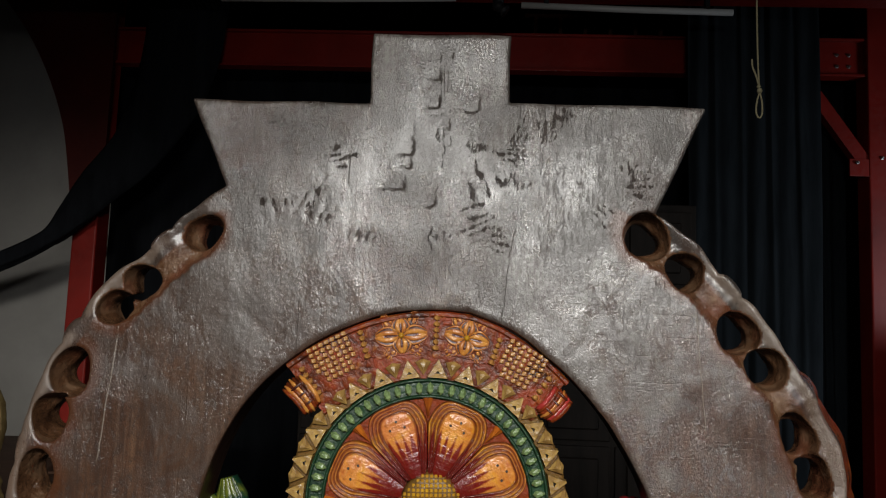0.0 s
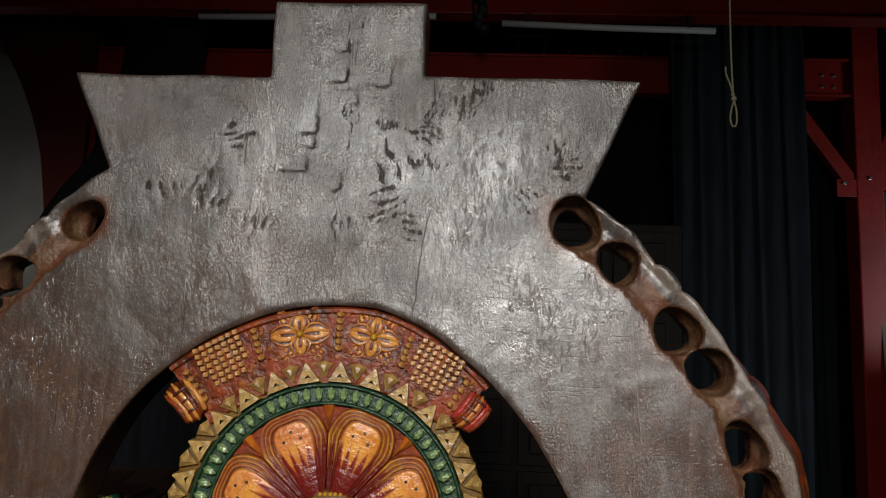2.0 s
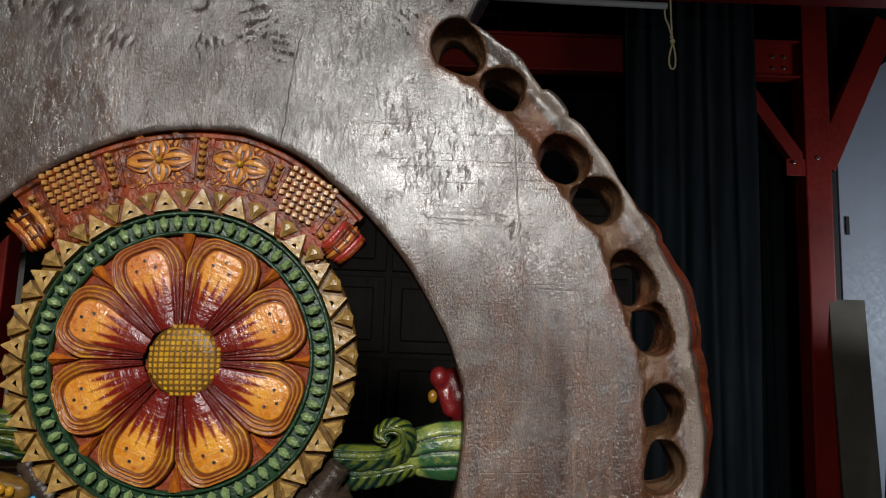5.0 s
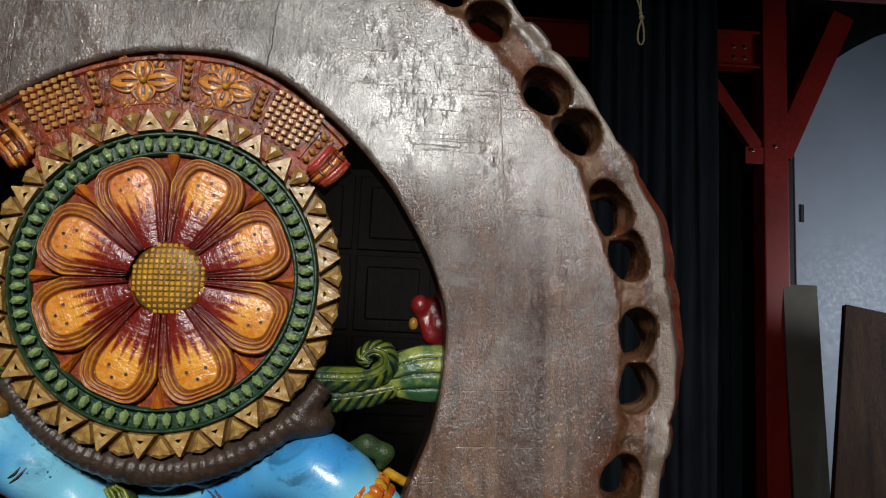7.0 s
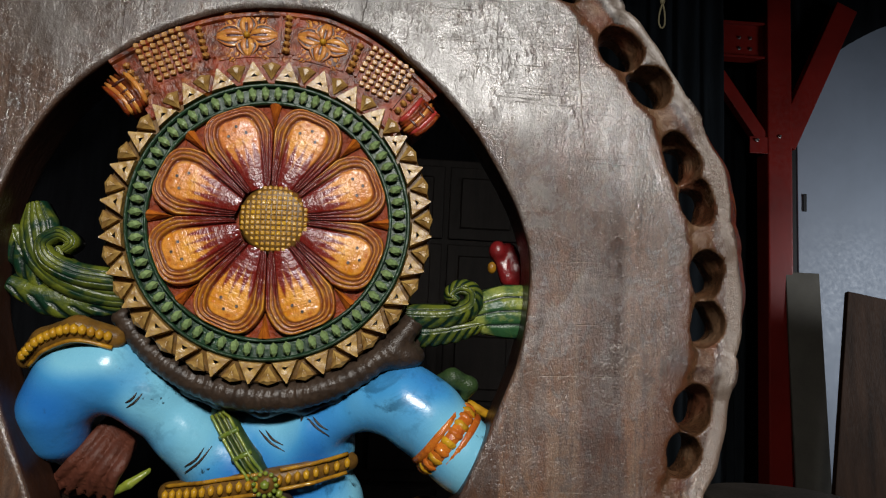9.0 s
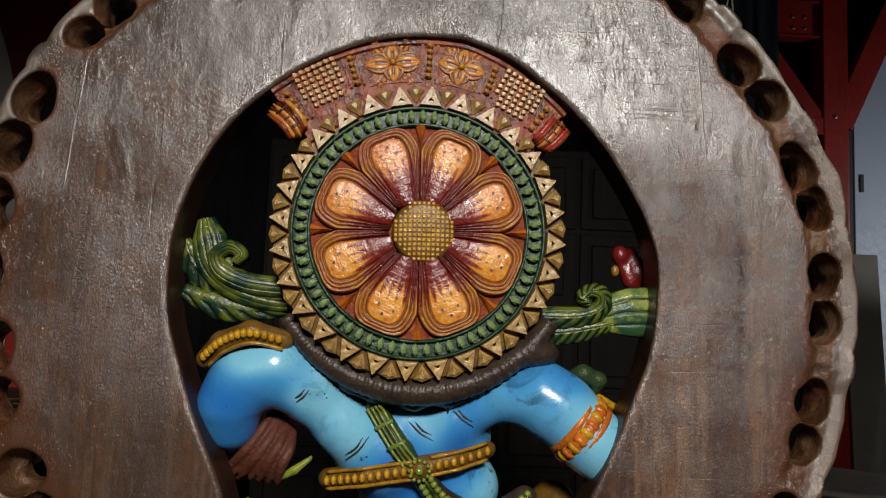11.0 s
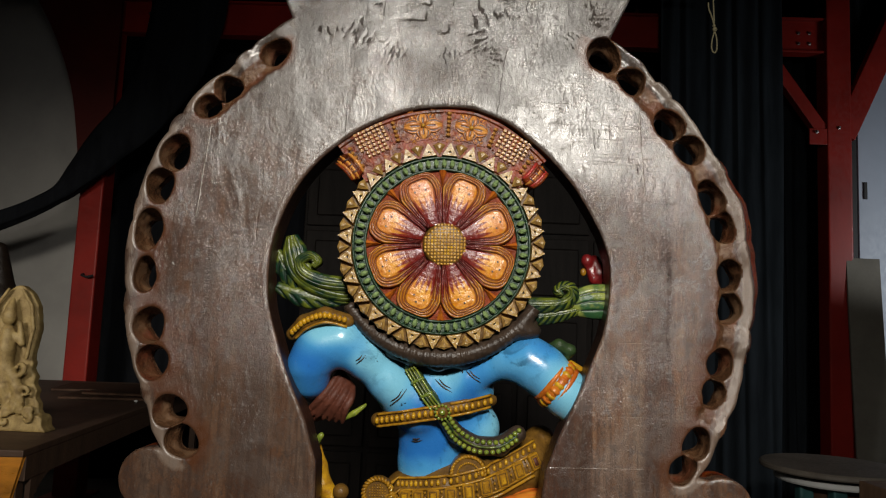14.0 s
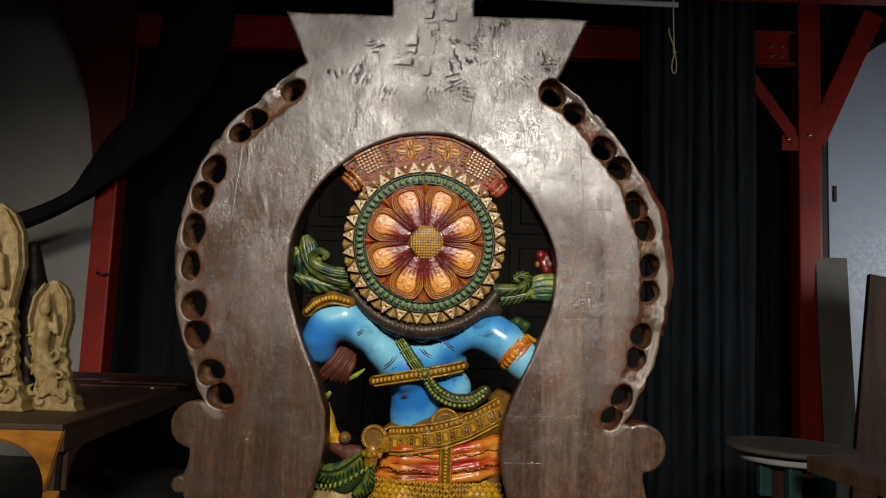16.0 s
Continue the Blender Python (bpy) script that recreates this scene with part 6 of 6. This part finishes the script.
def tooth_mesh():
    """A gable-shaped tooth with a small drilled nick."""
    bm = bmesh.new()
    n = [(-0.0142, 0.1388), (0.0142, 0.1388), (0.0008, 0.1612), (-0.0008, 0.1612)]
    top = [(q[0] * 0.80, 0.1396 + (q[1] - 0.1388) * 0.90 + 0.0006) for q in n]
    lo = [bm.verts.new((a, 0.010, b)) for a, b in n]
    hi = [bm.verts.new((a, -0.0030, b)) for a, b in top]
    for k in range(4):
        bm.faces.new((lo[k], lo[(k + 1) % 4], hi[(k + 1) % 4], hi[k]))
    hole = [bm.verts.new((0.0034 * math.cos(a), -0.0030, 0.1450 + 0.0034 * math.sin(a))) for a in (math.pi, 0, math.pi * 0.5)]
    deep = [bm.verts.new((v.co.x * 0.6, 0.003, v.co.z + 0.0005)) for v in hole]
    a, b, c = hole
    bm.faces.new((hi[0], hi[1], b, a))
    bm.faces.new((hi[1], hi[2], c, b))
    bm.faces.new((hi[2], hi[3], c))
    bm.faces.new((hi[3], hi[0], a, c))
    for k in range(3):
        f = bm.faces.new((hole[k], hole[(k + 1) % 3], deep[(k + 1) % 3], deep[k]))
        f.material_index = 1
    bm.faces.new(deep).material_index = 1
    bmesh.ops.recalc_face_normals(bm, faces=bm.faces)
    return mesh_of("tooth", bm, [M_PALEGOLD, M_HAIR])


def wedge_mesh():
    """A faceted lozenge between two teeth."""
    bm = bmesh.new()
    rim = [(-0.0100, 0.1580), (0.0, 0.1430), (0.0100, 0.1580), (0.0, 0.1615)]
    lo = [bm.verts.new((a, 0.010, b)) for a, b in rim]
    mid = [bm.verts.new((a * 0.95, 0.002, b)) for a, b in rim]
    hi = [bm.verts.new((-0.003, -0.002, 0.1568)), bm.verts.new((0.0, -0.002, 0.1500)), bm.verts.new((0.003, -0.002, 0.1568)), bm.verts.new((0.0, -0.002, 0.1580))]
    for s0, s1 in ((lo, mid), (mid, hi)):
        for k in range(4):
            bm.faces.new((s0[k], s0[(k + 1) % 4], s1[(k + 1) % 4], s1[k]))
    bm.faces.new(hi)
    bmesh.ops.recalc_face_normals(bm, faces=bm.faces)
    return mesh_of("lozenge", bm, M_PALEGOLD)


TOOTH, LOZENGE = tooth_mesh(), wedge_mesh()
NT = 28
for i in range(NT):
    part("tooth", TOOTH, None, med, at=spin(i * 360 / NT + 4.2))
    part("lozenge", LOZENGE, None, med, at=spin((i + 0.5) * 360 / NT + 4.2))


def petal_mesh():
    bm = bmesh.new()
    lay = bm.verts.layers.float.new("groove")
    nph, ns = 44, 32
    zb, zt, zc = 0.031, 0.1165, 0.083

    def outline(q):
        # q 0..1 from the base on one side over the tip to the base on the other
        s = abs(q - 0.5) * 2
        sg = 1 if q < 0.5 else -1
        if s > 0.45:
            v = (1 - s) / 0.55
            z = zb + (zc - zb) * v
            w = 0.0118 + (0.0345 - 0.0118) * (v ** 0.9)
        else:
            a = (1 - s / 0.45) * math.pi / 2
            z = zc + (zt - zc) * math.sin(a) ** 0.92
            w = 0.0345 * math.cos(a) ** 0.50 if a < math.pi / 2 - 1e-6 else 0.0
        return sg * w, z

    def height(s):
        blade = -0.0010 + 0.0016 * (1 - (s / 0.6) ** 2) if s < 0.6 else 0.0
        h = 0.0030 + blade
        for c, dpt, wd in ((0.60, 0.0034, 0.040), (0.735, 0.0030, 0.034), (0.865, 0.0030, 0.034)):
            h -= dpt * math.exp(-((s - c) / wd) ** 2)
        h += 0.0022 * math.exp(-((s - 0.67) / 0.05) ** 2) + 0.0014 * math.exp(-((s - 0.80) / 0.05) ** 2)
        if s > 0.93:
            h -= 0.0075 * ((s - 0.93) / 0.07) ** 1.5
        return h

    def groove(s):
        return max(math.exp(-((s - c) / 0.056) ** 2) for c in (0.60, 0.735, 0.865, 1.0))
    rows = []
    for i in range(nph + 1):
        ox, oz = outline(i / nph)
        sz = min(max(oz, zb), zc + 0.008)
        row = []
        for j in range(ns + 1):
            s = j / ns
            v = bm.verts.new((ox * s, -height(s) - 0.0025, sz + (oz - sz) * s))
            v[lay] = groove(s)
            row.append(v)
        rows.append(row)
    for r0, r1 in zip(rows, rows[1:]):
        for j in range(ns):
            bm.faces.new((r0[j], r0[j + 1], r1[j + 1], r1[j]))
    bmesh.ops.remove_doubles(bm, verts=bm.verts, dist=2e-5)
    bmesh.ops.recalc_face_normals(bm, faces=bm.faces)
    for f in bm.faces:
        f.smooth = True
    for px, pz in ((-0.009, 0.090), (0.008, 0.088), (0.001, 0.097)):
        r = bmesh.ops.create_circle(bm, cap_ends=True, radius=0.0016, segments=8, matrix=Matrix.Translation((px, -0.0066, pz)) @ Y_IN)
        for f in {f for v in r["verts"] for f in v.link_faces}:
            f.material_index = 1
    return mesh_of("petal", bm, [M_PETAL, M_HAIR])


PETAL = petal_mesh()
for i in range(8):
    part("petal", PETAL, None, med, at=spin(22.5 + 45 * i))
bm = bmesh.new()
v = [bm.verts.new(c) for c in ((-0.0062, 0.004, 0.1175), (0.0062, 0.004, 0.1175), (0.0, 0.004, 0.092), (0.0, -0.0052, 0.1165), (0.0, -0.0038, 0.1035))]
for a in ((0, 3, 4), (0, 4, 2), (1, 4, 3), (1, 2, 4), (0, 1, 3)):
    bm.faces.new([v[k] for k in a])
bmesh.ops.recalc_face_normals(bm, faces=bm.faces)
DART = mesh_of("sepal", bm, M_ORANGE)
for i in range(8):
    part("sepal", DART, None, med, at=spin(45 * i))


def seed_head():
    bm = facing([(0.0345, -0.010), (0.0342, 0.002), (0.0325, 0.0050), (0.028, 0.0075), (0.019, 0.0092), (0.008, 0.0098)], 40)
    for f in bm.faces:
        f.material_index = 1
    n, g = 7, 0.0050
    for i in range(-n, n + 1):
        for j in range(-n, n + 1):
            x, z = i * g, j * g
            rr = math.hypot(x, z)
            if rr < 0.0320:
                y = -(0.0098 - 0.0062 * (rr / 0.033) ** 2.2)
                box(bm, (x - 0.0020, y - 0.0022, z - 0.0020), (x + 0.0020, y + 0.003, z + 0.0020), 0.0008, 1)
    return bm


part("seed_head", seed_head(), [M_YELLOW, M_SEEDGAP], med, "domed ochre seed head cut in squares", pose(0.005, 0, 0), kind="stuff")

# ---- the carved crest over the medallion ----
CX, CZ, CY = -0.0045, 1.2975, 0.8185
crest = thing("carved_crest", "curved red and orange carved crest above the medallion", "crest", at=pose(CX, CY, CZ, 0, 0, 3.0))


def crest_edge(a):
    """Distance from the crest's centre to the plate's opening."""
    r, c, q = 0.262, math.cos(radians(a)), math.sin(radians(a))
    for _ in range(6):
        px, pz = CX + r * c - PX, CZ + r * q - PZ
        r += float(opening_radius(math.degrees(math.atan2(pz, px)))) - math.hypot(px, pz)
    return r - 0.0012


def ring_piece(a0, a1, r0, r1, y0, y1, n=24):
    """A block of a flat ring, angles in degrees counter-clockwise from +x; r0 and r1 are radii, or insets from the crest's edge where negative."""
    bm = bmesh.new()
    rings = []
    for i in range(n + 1):
        d = a0 + (a1 - a0) * i / n
        a = radians(d)
        lo, hi = (q if q > 0 else crest_edge(d) + q for q in (r0, r1))
        prof = [(lo, y1), (lo, y0 + 0.003), (lo + 0.002, y0), (hi - 0.002, y0), (hi, y0 + 0.003), (hi, y1)]
        rings.append([bm.verts.new((r * math.cos(a), y, r * math.sin(a))) for r, y in prof])
    for q0, q1 in zip(rings, rings[1:]):
        for k in range(6):
            bm.faces.new((q0[k], q0[(k + 1) % 6], q1[(k + 1) % 6], q1[k]))
    bm.faces.new(rings[0])
    bm.faces.new(rings[-1][::-1])
    bmesh.ops.recalc_face_normals(bm, faces=bm.faces)
    return bm


part("band", ring_piece(50, 130.5, 0.184, -0.0001, 0.0045, 0.05, 48), M_CREST, crest, "rubbed dark red band")
part("edge_bead", ring_piece(49.5, 130.5, -0.0075, -0.0002, 0.0015, 0.03, 48), M_CREST, crest)


def at_polar(a, r, y=0.0, turn=0.0):
    return Matrix.Translation((r * math.cos(radians(a)), y, r * math.sin(radians(a)))) @ Matrix.Rotation(radians(90 - a + turn), 4, "Y")


def flower_petal():
    """A pointed petal with a cut line inside its edge and a vein."""
    bm = bmesh.new()
    n, w, L = 14, 0.0128, 0.0255
    cross = [(-1, 0.0), (-0.92, 0.0030), (-0.74, 0.0036), (-0.64, 0.0012), (-0.54, 0.0034), (-0.12, 0.0030), (0.0, 0.0010), (0.12, 0.0030), (0.54, 0.0034), (0.64, 0.0012), (0.74, 0.0036), (0.92, 0.0030), (1, 0.0)]
    rows = []
    for i in range(n + 1):
        u = i / n
        hw = w * math.sin(math.pi * u ** 0.80) ** 0.85 if 0 < u < 1 else 0.0
        rise = math.sin(math.pi * min(1, u + 0.08)) ** 0.5 if 0 < u < 1 else 0.0
        rows.append([bm.verts.new((hw * q, -h * rise, 0.002 + L * u)) for q, h in cross])
    for r0, r1 in zip(rows, rows[1:]):
        for k in range(12):
            f = bm.faces.new((r0[k], r0[k + 1], r1[k + 1], r1[k]))
            f.material_index = 1 if k in (0, 2, 3, 5, 6, 8, 9, 11) and not (k in (5, 6) and r0[6].co.z > 0.016) else 0
    bmesh.ops.remove_doubles(bm, verts=bm.verts, dist=1e-5)
    bmesh.ops.recalc_face_normals(bm, faces=bm.faces)
    return mesh_of("flower_petal", bm, [M_ROSETTE, M_CRESTLINE], True)


FPETAL = flower_petal()
bm = bmesh.new()
blob(bm, (0, 0, 0), (0.0036, 0.0050, 0.0036))
BUTTON = mesh_of("button", bm, M_YELLOW, True)
bm = bmesh.new()
blob(bm, (0, 0, 0), (0.0042, 0.0056, 0.0040), None, 1)
CBEAD = mesh_of("bead", bm, M_STUD, False)
bm = bmesh.new()
box(bm, (-0.0027, -0.0030, -0.0027), (0.0027, 0.004, 0.0027), 0.0009, 1)
STUD = mesh_of("stud", bm, M_STUD)
for a, rad, wide in ((98.6, 0.2370, 1.22), (80.1, 0.2375, 1.06)):
    m0 = at_polar(a, rad, 0.0042)
    ros = part("rosette", ring_piece(a - 7.6 * wide / 1.15, a + 7.4 * wide / 1.15, 0.2125, -0.0085, 0.0036, 0.02, 8), M_CREST, crest, "four-petalled golden orange rosette")
    for k in range(4):
        sc = Matrix.Diagonal((1.0, 1, wide, 1)) if k % 2 else Matrix.Diagonal((0.95, 1, 0.84, 1))
        part("flower_petal", FPETAL, None, ros, at=m0 @ spin(90 * k + 2) @ sc)
        for shift, size in ((0.0150, 0.52), (0.0235, 0.36)):
            part("corner_leaf", FPETAL, None, ros, at=m0 @ spin((50 if k % 2 else 40) + 90 * k) @ Matrix.Translation((0, 0.0018, shift)) @ Matrix.Diagonal((size * 1.3, 0.8, size, 1)))
    part("button", BUTTON, None, ros, at=m0 @ Matrix.Translation((0, -0.0020, 0)))
for a, r0, r1 in ((88.8, 0.2215, 0.2560), (109.4, 0.2215, 0.2500), (71.3, 0.2185, 0.2460), (127.8, 0.2090, 0.2420), (54.3, 0.2080, 0.2350)):
    part("rib", ring_piece(a - 1.15, a + 1.15, r0 - 0.004, r1 + 0.003, 0.0030, 0.02, 3), M_CREST, crest)
    for side in (-1.9, 1.9):
        part("fillet", ring_piece(a + side - 0.35, a + side + 0.35, r0 - 0.005, r1 + 0.004, 0.0022, 0.02, 2), M_CREST, crest)
    n = int((r1 - r0) / 0.0068) + 1
    for i in range(n):
        part("bead", CBEAD, None, crest, at=at_polar(a, r0 + i * (r1 - r0) / (n - 1), 0.0016) @ Matrix.Diagonal((1.0 + 0.1 * math.sin(i * 5 + a), 1, 0.92, 1)))
for a, rad in ((118.7, 0.2350), (62.9, 0.2300)):
    part("lattice_block", ring_piece(a - 6.4, a + 6.4, 0.209, -0.0085, 0.0042, 0.02, 8), M_CREST, crest)
    for i in range(-3, 4):
        for j in range(-3, 4):
            px, pz = i * 0.0074, j * 0.0066
            if abs(px) < 0.0245 - 0.20 * max(0, -pz):
                part("stud", STUD, None, crest, at=at_polar(a, rad, 0.0030) @ Matrix.Translation((px, 0, pz)) @ spin(18 if a > 90 else -20) @ Matrix.Diagonal((1.0, 1.0 + 0.2 * math.sin(i * 3 + j * 5), 0.9, 1)))
for a, out, mt in ((131.6, 0.2420, M_ROSETTE), (48.4, 0.2360, M_PINK)):
    end = part("end_scroll", ring_piece(a - 2.7, a + 2.7, 0.1975, out - 0.002, 0.0030, 0.04, 6), M_CREST, crest, "rubbed orange and pink end scroll")
    for i in range(7):
        q = (-2.9 + 0.98 * i) * (1 if a > 90 else -1)
        trim = 0.004 * abs(i - 3) / 3
        pts = [Vector((r * math.cos(radians(a + q + bend)), 0.0012 - 0.0042 * w, r * math.sin(radians(a + q + bend)))) for r, bend, w in
               ((0.1955 + trim, 0.5, 0.0), (0.202, 0.1, 0.8), (0.211, -0.3, 1.0), (0.222, -0.2, 0.9), (0.232, 0.2, 0.6), (out - trim, 0.6, 0.0))]
        part("fold", tube(pts, [0.0016, 0.0030, 0.0033, 0.0032, 0.0029, 0.0014], 6), (mt, M_CREST, M_CREST, M_ROSETTE, M_CREST)[i % 5], end, smooth=True)
    for r in (0.207, 0.219, 0.230):
        n0 = [Vector((r * math.cos(radians(a + q)), -0.0050 + 0.0006 * q * q, r * math.sin(radians(a + q)))) for q in (-2.6, -1.3, 0.0, 1.3, 2.6)]
        part("cord", tube(n0, 0.0016, 6), M_CRESTLINE, end, smooth=True)


# ---- leaf scrolls in the opening ----
ls = thing("leaf_scroll", "green carved leaf scroll with yellow veins curling upwards", "leaf scroll", "green leaf scrolls")
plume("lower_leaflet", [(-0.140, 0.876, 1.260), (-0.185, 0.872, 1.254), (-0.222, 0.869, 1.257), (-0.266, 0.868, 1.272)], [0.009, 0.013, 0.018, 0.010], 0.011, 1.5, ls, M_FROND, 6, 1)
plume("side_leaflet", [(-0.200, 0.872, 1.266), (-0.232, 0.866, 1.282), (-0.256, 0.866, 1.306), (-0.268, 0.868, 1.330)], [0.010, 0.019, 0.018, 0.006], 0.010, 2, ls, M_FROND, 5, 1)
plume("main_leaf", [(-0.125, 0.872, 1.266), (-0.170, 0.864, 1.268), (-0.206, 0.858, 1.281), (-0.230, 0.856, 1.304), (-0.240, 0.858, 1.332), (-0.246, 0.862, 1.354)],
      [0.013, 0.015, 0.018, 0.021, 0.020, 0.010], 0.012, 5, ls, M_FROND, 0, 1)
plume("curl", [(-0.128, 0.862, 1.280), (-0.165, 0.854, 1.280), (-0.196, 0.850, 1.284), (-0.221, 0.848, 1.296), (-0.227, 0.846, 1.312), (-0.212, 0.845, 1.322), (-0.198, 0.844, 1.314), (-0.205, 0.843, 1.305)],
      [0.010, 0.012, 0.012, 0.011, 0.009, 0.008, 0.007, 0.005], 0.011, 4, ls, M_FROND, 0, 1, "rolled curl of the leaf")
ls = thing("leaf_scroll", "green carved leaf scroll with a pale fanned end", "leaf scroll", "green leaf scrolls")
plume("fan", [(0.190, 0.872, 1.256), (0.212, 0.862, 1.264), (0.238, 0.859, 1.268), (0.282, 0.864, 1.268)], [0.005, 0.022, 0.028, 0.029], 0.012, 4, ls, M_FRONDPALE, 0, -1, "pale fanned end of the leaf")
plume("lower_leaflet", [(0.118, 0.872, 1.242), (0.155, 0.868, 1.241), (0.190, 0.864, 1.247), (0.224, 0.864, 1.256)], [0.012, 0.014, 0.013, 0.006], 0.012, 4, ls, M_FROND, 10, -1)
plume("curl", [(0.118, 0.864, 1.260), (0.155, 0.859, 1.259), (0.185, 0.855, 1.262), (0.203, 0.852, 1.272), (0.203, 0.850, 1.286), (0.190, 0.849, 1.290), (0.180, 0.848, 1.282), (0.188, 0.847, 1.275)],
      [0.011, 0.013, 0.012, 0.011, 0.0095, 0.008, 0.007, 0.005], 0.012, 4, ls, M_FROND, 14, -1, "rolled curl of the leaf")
bud = thing("red_bud", "small crimson carved bud with a yellow tip", "carved bud")
f = Form((0.20, 0.84, 1.285), (0.30, 0.94, 1.40), 0.0025)
f.rod([(0.262, 0.905, 1.292), (0.254, 0.900, 1.316), (0.246, 0.898, 1.336)], [0.014, 0.016, 0.010], 0, 0.004)
f.ball((0.2335, 0.893, 1.3355), (0.0100, 0.010, 0.0115), 0, 0.002)
f.rod([(0.236, 0.894, 1.326), (0.246, 0.894, 1.305)], [0.006, 0.009], 0, 0.003)
f.rod([(0.275, 0.905, 1.296), (0.276, 0.90, 1.328)], [0.010, 0.006], 0, 0.003)
part("bud_body", f.mesh("bud_body", [M_CRIMSON]), None, bud)
bm = bmesh.new()
blob(bm, (0.2275, 0.891, 1.3165), (0.005, 0.005, 0.007))
part("tip", bm, M_DARKGOLD, bud, smooth=True)
